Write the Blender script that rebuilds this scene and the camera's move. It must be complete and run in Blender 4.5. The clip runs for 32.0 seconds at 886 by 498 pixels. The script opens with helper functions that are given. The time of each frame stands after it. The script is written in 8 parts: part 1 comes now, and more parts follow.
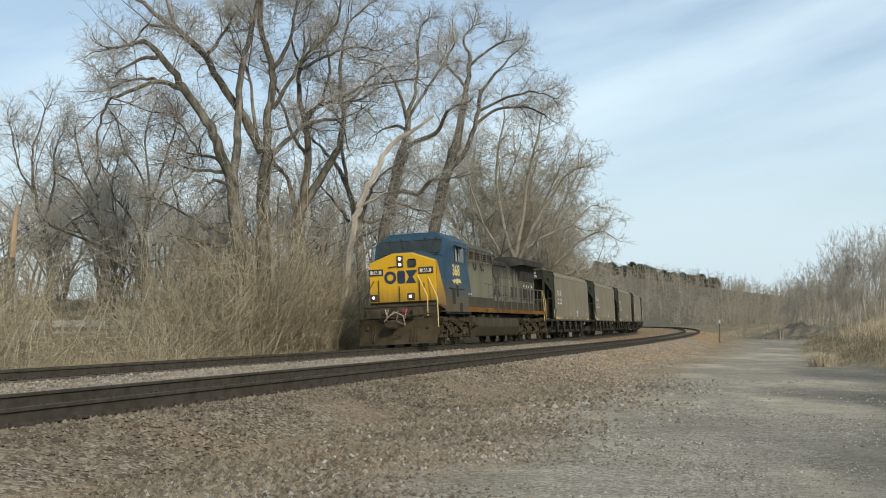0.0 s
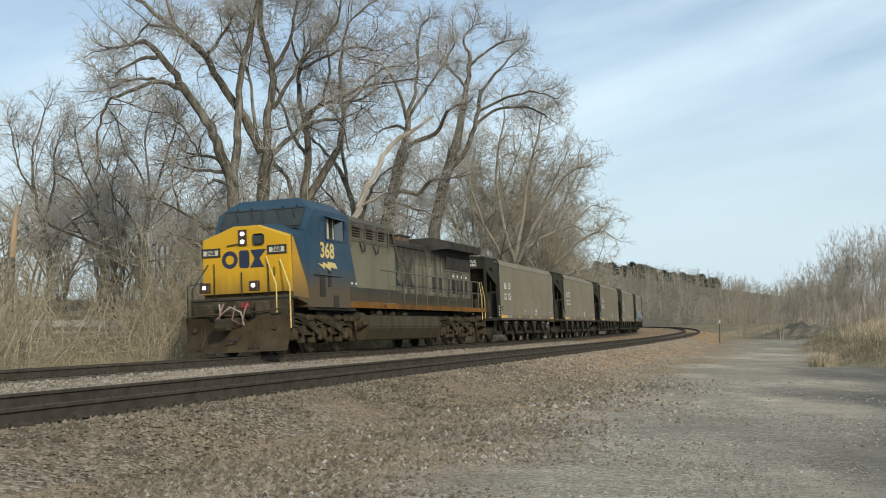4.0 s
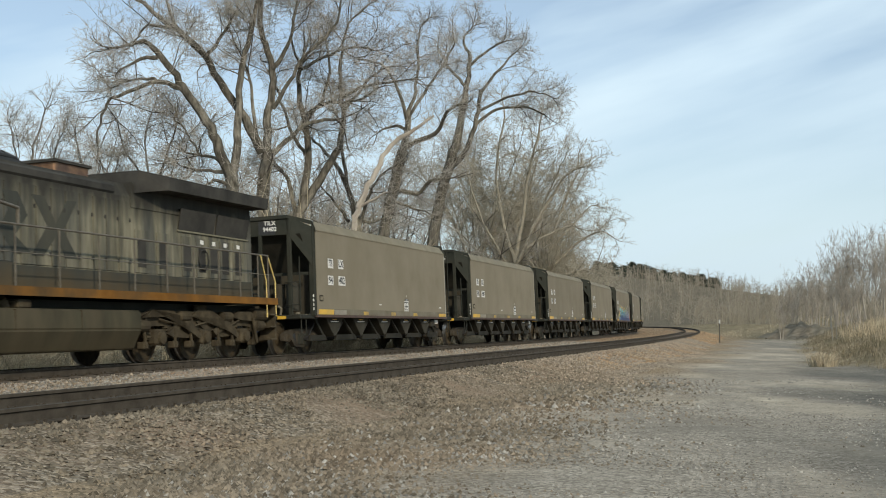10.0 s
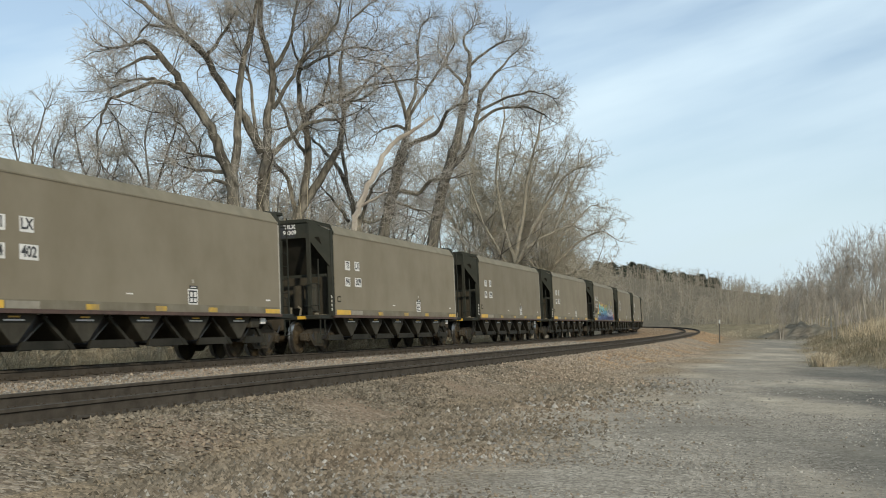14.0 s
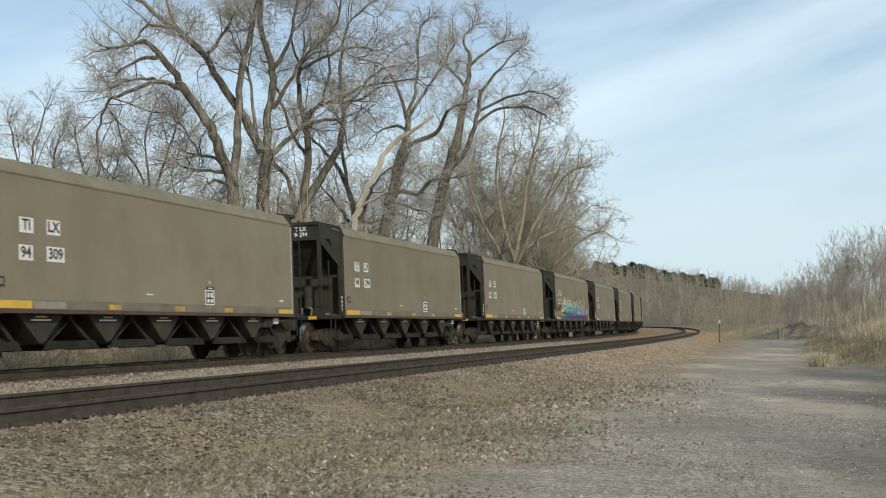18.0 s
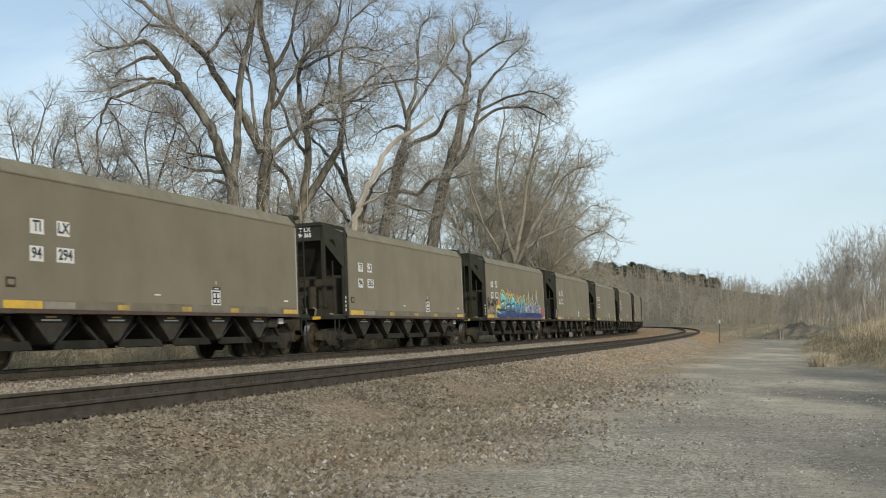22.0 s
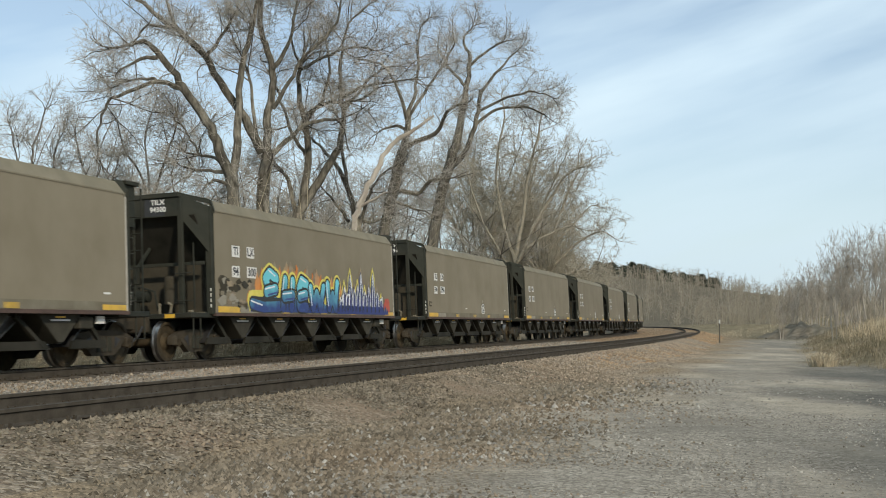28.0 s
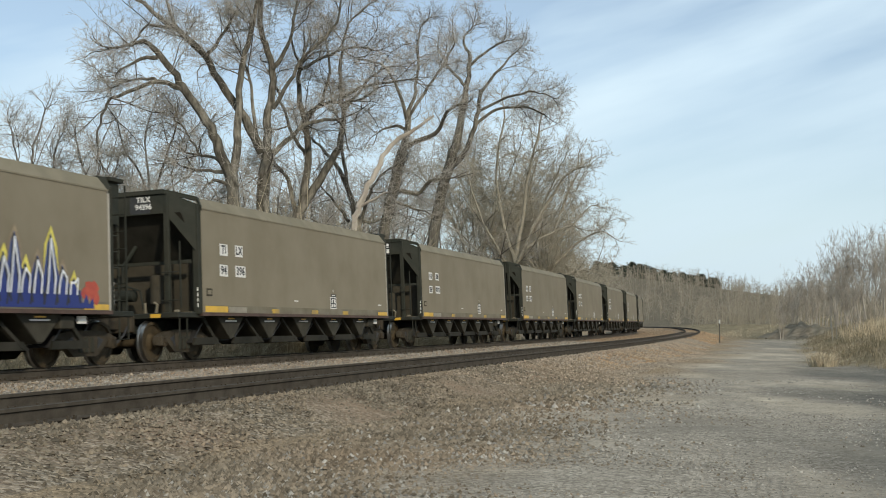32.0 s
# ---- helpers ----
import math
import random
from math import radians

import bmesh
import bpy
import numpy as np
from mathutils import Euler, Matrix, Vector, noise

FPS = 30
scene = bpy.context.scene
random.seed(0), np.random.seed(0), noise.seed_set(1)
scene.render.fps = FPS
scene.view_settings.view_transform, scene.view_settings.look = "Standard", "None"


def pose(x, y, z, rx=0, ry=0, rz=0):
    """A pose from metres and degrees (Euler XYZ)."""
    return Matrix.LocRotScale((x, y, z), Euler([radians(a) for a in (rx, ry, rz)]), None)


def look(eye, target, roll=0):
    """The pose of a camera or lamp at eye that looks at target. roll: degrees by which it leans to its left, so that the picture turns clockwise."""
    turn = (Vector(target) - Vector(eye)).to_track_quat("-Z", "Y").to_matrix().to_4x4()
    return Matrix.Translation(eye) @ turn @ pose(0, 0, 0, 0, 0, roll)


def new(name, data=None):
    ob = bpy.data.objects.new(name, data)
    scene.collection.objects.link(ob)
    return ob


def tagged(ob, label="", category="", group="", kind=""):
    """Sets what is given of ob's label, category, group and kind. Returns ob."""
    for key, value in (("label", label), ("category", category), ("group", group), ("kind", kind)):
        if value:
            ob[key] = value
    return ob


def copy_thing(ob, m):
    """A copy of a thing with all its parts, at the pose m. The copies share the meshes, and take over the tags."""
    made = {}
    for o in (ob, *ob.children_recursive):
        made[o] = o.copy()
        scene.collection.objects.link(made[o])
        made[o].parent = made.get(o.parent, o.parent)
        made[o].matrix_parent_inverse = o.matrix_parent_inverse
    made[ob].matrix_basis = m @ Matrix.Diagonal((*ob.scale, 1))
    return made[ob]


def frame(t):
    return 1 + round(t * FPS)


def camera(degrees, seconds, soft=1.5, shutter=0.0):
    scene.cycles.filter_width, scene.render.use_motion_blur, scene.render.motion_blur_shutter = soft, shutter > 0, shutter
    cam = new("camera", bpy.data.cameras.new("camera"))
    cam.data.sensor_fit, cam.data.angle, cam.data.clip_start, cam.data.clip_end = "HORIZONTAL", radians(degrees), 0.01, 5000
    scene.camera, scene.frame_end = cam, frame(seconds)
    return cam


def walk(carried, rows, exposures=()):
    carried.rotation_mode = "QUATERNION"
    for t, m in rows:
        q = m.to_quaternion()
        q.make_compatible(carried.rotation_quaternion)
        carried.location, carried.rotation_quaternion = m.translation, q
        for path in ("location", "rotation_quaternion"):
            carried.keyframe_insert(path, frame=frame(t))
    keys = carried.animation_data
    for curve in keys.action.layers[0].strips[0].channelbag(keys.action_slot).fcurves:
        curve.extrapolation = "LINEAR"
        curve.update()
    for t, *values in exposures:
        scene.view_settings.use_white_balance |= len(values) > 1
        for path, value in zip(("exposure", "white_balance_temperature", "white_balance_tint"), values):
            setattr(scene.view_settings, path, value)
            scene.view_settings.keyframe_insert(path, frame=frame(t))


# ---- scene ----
# A coal train drawn by one diesel locomotive comes round a curve and passes along a gravel yard.
# World: the eye stands at x = y = 0, the far end of the yard lies along +y, z = 0 is the top of the rails.
cam = camera(2 * math.degrees(math.atan(784 / 2062.8)), 32.0, soft=1.0, shutter=0.5)
EYE = pose(0, 0, 0.80, 90 + 3.813, 0, 0) @ pose(0, 0, 0, 0, 0, 0.10)
walk(cam, [(0.0, EYE), (32.0, EYE)], exposures=[(0.0, 0.08), (32.0, 0.08)])

# ---- the line of the track and the train's run ----
KNOTS = [-60, -30, 30, 60, 80, 100, 120, 150, 320]
CURV = [-0.0019, -0.0019, 0.00088, 0.00139, 0.0004, 0.00202, 0.00279, 0.00279, 0.00279]
CANT, GRADE, SPACING, NEAR_DZ = radians(2.5), 0.0028, 6.54, 0.07
S_STEP = 0.5
S_TAB = np.arange(-60, 320, S_STEP)
_k = np.interp(S_TAB, KNOTS, CURV)
_zero = int(60 / S_STEP)


def _sum(v):
    c = np.concatenate([[0], np.cumsum((v[1:] + v[:-1]) / 2 * S_STEP)])
    return c - c[_zero]


PHI = _sum(_k) + 1.27
LX, LY = _sum(np.cos(PHI)) - 8.30, _sum(np.sin(PHI)) + 23.378


def track_point(s, w=0.0, h=0.0, cant=CANT):
    """A point of the far track: s metres along it, w towards the yard, h over the rails."""
    x, y, p = np.interp(s, S_TAB, LX), np.interp(s, S_TAB, LY), np.interp(s, S_TAB, PHI)
    ww, hh = w * math.cos(cant) - h * math.sin(cant), h * math.cos(cant) + w * math.sin(cant)
    return Vector((x + ww * math.sin(p), y - ww * math.cos(p), hh + GRADE * (s - 20)))


def near_rise(s):
    """How much more than the far track the near one climbs round the bend."""
    return 0.10 * np.clip((s - 60) / 44, 0, 1) + 0.25 * np.clip((s - 104) / 45, 0, 1)


def near_point(s, w=0.0, h=0.0):
    """A point of the near track, beside the far one."""
    far = min(1.0, max(0.0, (s - 60) / 50))
    return track_point(s, SPACING + 0.4 * far + w, h + NEAR_DZ + near_rise(s), 0.0)


def run(t):
    """How far the train has come after t seconds: it gathers speed slowly."""
    return 3.2077 * t + 0.0481 * t * t / 2 - 0.00100 * t ** 3 / 6


def vehicle_pose(s_mid, truck, t):
    """The pose of a vehicle whose two trucks, truck metres before and behind its middle, stand on the rails."""
    a, b = track_point(s_mid - truck - run(t)), track_point(s_mid + truck - run(t))
    fwd = (a - b).normalized()
    left = Vector((0, 0, 1)).cross(fwd).normalized()
    up = fwd.cross(left)
    left, up = left * math.cos(CANT) + up * math.sin(CANT), up * math.cos(CANT) - left * math.sin(CANT)
    m = Matrix((fwd, left, up)).transposed().to_4x4()
    m.translation = (a + b) / 2
    return m


# ---- light ----
SUN_AZ, SUN_EL = radians(157), radians(27)      # clockwise from +y
world = bpy.data.worlds.new("sky")
scene.world = world
world.use_nodes = True


def _world():
    nt = world.node_tree
    n, l = nt.nodes, nt.links
    n.clear()
    out, bg = n.new("ShaderNodeOutputWorld"), n.new("ShaderNodeBackground")
    sky = n.new("ShaderNodeTexSky")
    sky.sky_type, sky.sun_disc = "NISHITA", False
    sky.sun_elevation, sky.sun_rotation, sky.dust_density, sky.ozone_density = SUN_EL, SUN_AZ, 0.4, 0.9
    tc, mp = n.new("ShaderNodeTexCoord"), n.new("ShaderNodeMapping")
    turn = n.new("ShaderNodeMapping")
    turn.inputs["Rotation"].default_value = (0.0, radians(15), 0.0)
    mp.inputs["Scale"].default_value = (1.1, 1.6, 6.5)
    no = n.new("ShaderNodeTexNoise")
    no.inputs["Scale"].default_value, no.inputs["Detail"].default_value, no.inputs["Roughness"].default_value = 1.7, 5, 0.5
    ramp = n.new("ShaderNodeValToRGB")
    ramp.color_ramp.elements[0].color = (0.30, 0.30, 0.30, 1)
    ramp.color_ramp.elements[0].position, ramp.color_ramp.elements[1].position = 0.38, 0.62
    mul = n.new("ShaderNodeMath")
    mul.operation = "MULTIPLY"
    mul.inputs[1].default_value = 0.9
    mix = n.new("ShaderNodeMix")
    mix.data_type = "RGBA"
    mix.inputs["B"].default_value = (6.7, 8.2, 9.1, 1)
    l.new(tc.outputs["Generated"], turn.inputs["Vector"])
    l.new(turn.outputs["Vector"], mp.inputs["Vector"])
    l.new(mp.outputs["Vector"], no.inputs["Vector"])
    l.new(no.outputs["Fac"], ramp.inputs["Fac"])
    l.new(ramp.outputs["Color"], mul.inputs[0])
    l.new(mul.outputs["Value"], mix.inputs["Factor"])
    l.new(sky.outputs["Color"], mix.inputs["A"])
    # pale haze low over the horizon
    sep, low, haze = n.new("ShaderNodeSeparateXYZ"), n.new("ShaderNodeMapRange"), n.new("ShaderNodeMix")
    low.inputs["From Min"].default_value, low.inputs["From Max"].default_value = 0.0, 0.22
    low.inputs["To Min"].default_value, low.inputs["To Max"].default_value = 0.9, 0.0
    haze.data_type = "RGBA"
    haze.inputs["B"].default_value = (5.2, 6.4, 7.1, 1)
    l.new(tc.outputs["Generated"], sep.inputs["Vector"])
    l.new(sep.outputs["Z"], low.inputs["Value"])
    l.new(low.outputs["Result"], haze.inputs["Factor"])
    l.new(mix.outputs["Result"], haze.inputs["A"])
    l.new(haze.outputs["Result"], bg.inputs["Color"])
    bg.inputs["Strength"].default_value = 0.110
    l.new(bg.outputs["Background"], out.inputs["Surface"])


_world()
sun = new("sun", bpy.data.lights.new("sun", "SUN"))
sun.data.energy, sun.data.angle, sun.data.color = 2.5, radians(2.0), (1.0, 0.88, 0.70)
sun.matrix_world = look((0, 0, 60), (-math.sin(SUN_AZ) * math.cos(SUN_EL), -math.cos(SUN_AZ) * math.cos(SUN_EL), 60 - math.sin(SUN_EL)))


# ---- materials ----
def mat(name, c1, c2=None, rough=0.8, scale=3.0, metal=0.0, bump=0.0, bump_scale=30.0, c3=None, scale3=0.6, amount3=0.5, vary=0.0, island=False, spec=0.5, stretch=(1, 1, 1), emit=0.0):
    """A surface of two colours mottled at one scale, stained with a third at another, with a fine relief."""
    m = bpy.data.materials.new(name)
    m.use_nodes = True
    n, l = m.node_tree.nodes, m.node_tree.links
    b = n["Principled BSDF"]
    b.inputs["Roughness"].default_value, b.inputs["Metallic"].default_value = rough, metal
    b.inputs["Specular IOR Level"].default_value = spec
    tc, mp = n.new("ShaderNodeTexCoord"), n.new("ShaderNodeMapping")
    mp.inputs["Scale"].default_value = stretch
    l.new(tc.outputs["Object"], mp.inputs["Vector"])
    no = n.new("ShaderNodeTexNoise")
    no.inputs["Scale"].default_value, no.inputs["Detail"].default_value, no.inputs["Roughness"].default_value = scale, 6, 0.6
    l.new(mp.outputs["Vector"], no.inputs["Vector"])
    ramp = n.new("ShaderNodeValToRGB")
    e = ramp.color_ramp.elements
    e[0].position, e[1].position = 0.35, 0.65
    e[0].color, e[1].color = (*c1, 1), (*(c2 or c1), 1)
    l.new(no.outputs["Fac"], ramp.inputs["Fac"])
    col = ramp.outputs["Color"]
    if c3:
        n3 = n.new("ShaderNodeTexNoise")
        n3.inputs["Scale"].default_value, n3.inputs["Detail"].default_value = scale3, 4
        l.new(mp.outputs["Vector"], n3.inputs["Vector"])
        r3 = n.new("ShaderNodeMapRange")
        r3.inputs["From Min"].default_value, r3.inputs["From Max"].default_value, r3.inputs["To Max"].default_value = 0.42, 0.64, amount3
        l.new(n3.outputs["Fac"], r3.inputs["Value"])
        mx = n.new("ShaderNodeMix")
        mx.data_type = "RGBA"
        mx.inputs["B"].default_value = (*c3, 1)
        l.new(r3.outputs["Result"], mx.inputs["Factor"])
        l.new(col, mx.inputs["A"])
        col = mx.outputs["Result"]
    if vary:
        src = n.new("ShaderNodeNewGeometry").outputs["Random Per Island"] if island else n.new("ShaderNodeObjectInfo").outputs["Random"]
        rr = n.new("ShaderNodeMapRange")
        rr.inputs["To Min"].default_value, rr.inputs["To Max"].default_value = 1 - vary, 1 + vary
        l.new(src, rr.inputs["Value"])
        hs = n.new("ShaderNodeHueSaturation")
        l.new(rr.outputs["Result"], hs.inputs["Value"])
        l.new(col, hs.inputs["Color"])
        col = hs.outputs["Color"]
    l.new(col, b.inputs["Base Color"])
    if bump:
        nb = n.new("ShaderNodeTexNoise")
        nb.inputs["Scale"].default_value, nb.inputs["Detail"].default_value = bump_scale, 4
        l.new(mp.outputs["Vector"], nb.inputs["Vector"])
        bu = n.new("ShaderNodeBump")
        bu.inputs["Strength"].default_value, bu.inputs["Distance"].default_value = bump, 0.02
        l.new(nb.outputs["Fac"], bu.inputs["Height"])
        l.new(bu.outputs["Normal"], b.inputs["Normal"])
    if emit:
        b.inputs["Emission Color"].default_value, b.inputs["Emission Strength"].default_value = (1, 0.93, 0.8, 1), emit
    return m


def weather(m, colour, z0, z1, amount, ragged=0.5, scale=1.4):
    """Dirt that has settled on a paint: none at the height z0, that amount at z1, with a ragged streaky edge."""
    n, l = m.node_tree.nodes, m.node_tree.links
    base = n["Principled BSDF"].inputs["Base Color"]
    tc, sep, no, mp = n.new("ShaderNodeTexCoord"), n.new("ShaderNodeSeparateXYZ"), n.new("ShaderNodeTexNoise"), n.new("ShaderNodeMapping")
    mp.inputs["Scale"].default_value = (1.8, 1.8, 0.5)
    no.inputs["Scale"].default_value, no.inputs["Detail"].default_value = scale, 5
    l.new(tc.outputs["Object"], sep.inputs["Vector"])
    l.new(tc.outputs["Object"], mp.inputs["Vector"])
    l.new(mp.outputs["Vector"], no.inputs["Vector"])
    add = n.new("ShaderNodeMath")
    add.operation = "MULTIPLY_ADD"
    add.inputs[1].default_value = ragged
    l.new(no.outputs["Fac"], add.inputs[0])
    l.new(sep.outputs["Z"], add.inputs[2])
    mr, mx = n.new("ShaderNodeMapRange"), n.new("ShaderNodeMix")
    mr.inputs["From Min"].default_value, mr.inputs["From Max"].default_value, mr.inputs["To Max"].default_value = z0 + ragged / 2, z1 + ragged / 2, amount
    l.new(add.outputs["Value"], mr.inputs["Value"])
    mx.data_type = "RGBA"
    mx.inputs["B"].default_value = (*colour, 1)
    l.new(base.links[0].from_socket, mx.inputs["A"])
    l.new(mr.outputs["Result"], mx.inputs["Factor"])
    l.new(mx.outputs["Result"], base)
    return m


# ---- mesh helpers ----
def box(bm, x0, x1, y0, y1, z0, z1, bev=0.0):
    vs = [bm.verts.new((x, y, z)) for x in (x0, x1) for y in (y0, y1) for z in (z0, z1)]
    fs = [bm.faces.new([vs[i] for i in q]) for q in ((0, 1, 3, 2), (4, 6, 7, 5), (0, 4, 5, 1), (2, 3, 7, 6), (0, 2, 6, 4), (1, 5, 7, 3))]
    if bev:
        es = list({e for f in fs for e in f.edges})
        bmesh.ops.bevel(bm, geom=es, offset=bev, segments=1, affect="EDGES", profile=0.5)
    return bm


def tube(bm, pts, r, n=8, caps=True):
    """A round bar along points; r: one radius or one for each point."""
    pts = [Vector(p) for p in pts]
    rs = r if isinstance(r, (list, tuple)) else [r] * len(pts)
    rings = []
    for i, p in enumerate(pts):
        d = (pts[min(i + 1, len(pts) - 1)] - pts[max(i - 1, 0)]).normalized()
        a = d.orthogonal().normalized() if i == 0 else (a - d * a.dot(d)).normalized()
        b = d.cross(a)
        rings.append([bm.verts.new(p + (a * math.cos(2 * math.pi * k / n) + b * math.sin(2 * math.pi * k / n)) * rs[i]) for k in range(n)])
    for u, v in zip(rings, rings[1:]):
        for k in range(n):
            bm.faces.new((u[k], u[(k + 1) % n], v[(k + 1) % n], v[k]))
    if caps:
        bm.faces.new(rings[0][::-1])
        bm.faces.new(rings[-1])
    return bm


def prism(bm, outline, y0, y1):
    """A plate: an outline in x and z, from y0 to y1."""
    a, b = [bm.verts.new((x, y0, z)) for x, z in outline], [bm.verts.new((x, y1, z)) for x, z in outline]
    bm.faces.new(a), bm.faces.new(b[::-1])
    for i in range(len(a)):
        j = (i + 1) % len(a)
        bm.faces.new((a[j], a[i], b[i], b[j]))
    return bm


def sweep_x(bm, outline, x0, x1):
    """A bar of one section in y and z, from x0 to x1."""
    a, b = [bm.verts.new((x0, y, z)) for y, z in outline], [bm.verts.new((x1, y, z)) for y, z in outline]
    bm.faces.new(a), bm.faces.new(b[::-1])
    for i in range(len(a)):
        j = (i + 1) % len(a)
        bm.faces.new((a[j], a[i], b[i], b[j]))
    return bm


def mesh_of(bm, name, material, smooth=False):
    bmesh.ops.recalc_face_normals(bm, faces=bm.faces)
    me = bpy.data.meshes.new(name)
    bm.to_mesh(me)
    bm.free()
    me.materials.append(material)
    if smooth:
        me.polygons.foreach_set("use_smooth", [True] * len(me.polygons))
        me.set_sharp_from_angle(angle=radians(40))
    return me


def part(name, bm, material, parent, label="", at=None, smooth=False):
    """One mesh object under a thing or under a part."""
    ob = new(name, mesh_of(bm, name, material, smooth))
    ob.parent = parent
    if at is not None:
        ob.matrix_basis = at
    return tagged(ob, label)


def again(ob, m, parent=None):
    """Another part on the same mesh."""
    o = new(ob.name.split(".")[0], ob.data)
    o.parent, o.matrix_basis = parent or ob.parent, m
    for c in ob.children:
        again(c, c.matrix_basis.copy(), o)
    return o


def B():
    return bmesh.new()


def from_arrays(name, verts, faces, material, smooth=False):
    """A mesh from numpy arrays: verts n x 3, faces m x 3 or m x 4."""
    me = bpy.data.meshes.new(name)
    k = faces.shape[1]
    me.vertices.add(len(verts))
    me.vertices.foreach_set("co", np.asarray(verts, np.float32).ravel())
    me.loops.add(len(faces) * k)
    me.loops.foreach_set("vertex_index", np.asarray(faces, np.int32).ravel())
    me.polygons.add(len(faces))
    me.polygons.foreach_set("loop_start", np.arange(0, len(faces) * k, k, dtype=np.int32))
    if smooth:
        me.polygons.foreach_set("use_smooth", np.ones(len(faces), bool))
    me.update(calc_edges=True)
    me.materials.append(material)
    return me


# ---- ground materials ----
def stony(name, cols, cell, patch, bump, fine=0.0, grass=None, fresh=None):
    """Loose stone: cells of differing tone over slow patches; where the sheet says so, dry grass."""
    m = bpy.data.materials.new(name)
    m.use_nodes = True
    n, l = m.node_tree.nodes, m.node_tree.links
    b = n["Principled BSDF"]
    b.inputs["Roughness"].default_value, b.inputs["Specular IOR Level"].default_value = 1.0, 0.0
    tc = n.new("ShaderNodeTexCoord")
    vo = n.new("ShaderNodeTexVoronoi")
    vo.inputs["Scale"].default_value = 1 / cell
    l.new(tc.outputs["Object"], vo.inputs["Vector"])
    sep = n.new("ShaderNodeSeparateColor")
    l.new(vo.outputs["Color"], sep.inputs["Color"])
    ramp = n.new("ShaderNodeValToRGB")
    e = ramp.color_ramp.elements
    e[0].color, e[1].color = (*cols[0], 1), (*cols[1], 1)
    x = ramp.color_ramp.elements.new(0.5)
    x.color = (*cols[2], 1)
    l.new(sep.outputs["Red"], ramp.inputs["Fac"])
    no = n.new("ShaderNodeTexNoise")
    no.inputs["Scale"].default_value, no.inputs["Detail"].default_value, no.inputs["Roughness"].default_value = patch, 6, 0.62
    l.new(tc.outputs["Object"], no.inputs["Vector"])
    r = n.new("ShaderNodeMapRange")
    r.inputs["From Min"].default_value, r.inputs["From Max"].default_value, r.inputs["To Max"].default_value = 0.44, 0.60, 0.8
    l.new(no.outputs["Fac"], r.inputs["Value"])
    mx = n.new("ShaderNodeMix")
    mx.data_type = "RGBA"
    mx.inputs["B"].default_value = (*cols[3], 1)
    l.new(r.outputs["Result"], mx.inputs["Factor"])
    l.new(ramp.outputs["Color"], mx.inputs["A"])
    col = mx.outputs["Result"]
    # wheel-worn dust: streaks along the yard
    if fine:
        mp = n.new("ShaderNodeMapping")
        mp.inputs["Scale"].default_value = (0.30, 0.09, 1)
        mp.inputs["Rotation"].default_value = (0, 0, radians(-14))
        l.new(tc.outputs["Object"], mp.inputs["Vector"])
        ns = n.new("ShaderNodeTexNoise")
        ns.inputs["Scale"].default_value, ns.inputs["Detail"].default_value = 1.6, 5
        l.new(mp.outputs["Vector"], ns.inputs["Vector"])
        rs = n.new("ShaderNodeMapRange")
        rs.inputs["From Min"].default_value, rs.inputs["From Max"].default_value, rs.inputs["To Max"].default_value = 0.50, 0.66, fine
        l.new(ns.outputs["Fac"], rs.inputs["Value"])
        m2 = n.new("ShaderNodeMix")
        m2.data_type = "RGBA"
        m2.inputs["B"].default_value = (0.50, 0.435, 0.335, 1)
        l.new(rs.outputs["Result"], m2.inputs["Factor"])
        l.new(col, m2.inputs["A"])
        col = m2.outputs["Result"]
    if grass:
        at = n.new("ShaderNodeAttribute")
        at.attribute_name = "grass"
        ng = n.new("ShaderNodeTexNoise")
        ng.inputs["Scale"].default_value, ng.inputs["Detail"].default_value, ng.inputs["Roughness"].default_value = 1.1, 7, 0.7
        l.new(tc.outputs["Object"], ng.inputs["Vector"])
        rg = n.new("ShaderNodeValToRGB")
        rg.color_ramp.elements[0].position, rg.color_ramp.elements[1].position = 0.35, 0.68
        rg.color_ramp.elements[0].color, rg.color_ramp.elements[1].color = (*grass[0], 1), (*grass[1], 1)
        l.new(ng.outputs["Fac"], rg.inputs["Fac"])
        m3 = n.new("ShaderNodeMix")
        m3.data_type = "RGBA"
        l.new(at.outputs["Fac"], m3.inputs["Factor"])
        l.new(col, m3.inputs["A"])
        l.new(rg.outputs["Color"], m3.inputs["B"])
        col = m3.outputs["Result"]
        ab = n.new("ShaderNodeAttribute")
        ab.attribute_name = "strewn"
        m4 = n.new("ShaderNodeMix")
        m4.data_type = "RGBA"
        l.new(ab.outputs["Fac"], m4.inputs["Factor"])
        l.new(col, m4.inputs["A"])
        hs = n.new("ShaderNodeMix")
        hs.data_type, hs.blend_type = "RGBA", "MULTIPLY"
        hs.inputs["Factor"].default_value = 1.0
        hs.inputs["B"].default_value = (0.92, 0.80, 0.66, 1)
        l.new(ramp.outputs["Color"], hs.inputs["A"])
        l.new(hs.outputs["Result"], m4.inputs["B"])
        col = m4.outputs["Result"]
        # leaf litter, paled with the far hill's haze in its colour
        aw = n.new("ShaderNodeAttribute")
        aw.attribute_name = "litter"
        m5 = n.new("ShaderNodeMix")
        m5.data_type = "RGBA"
        m5.inputs["B"].default_value = (0.15, 0.132, 0.102, 1)
        l.new(aw.outputs["Fac"], m5.inputs["Factor"])
        l.new(col, m5.inputs["A"])
        col = m5.outputs["Result"]
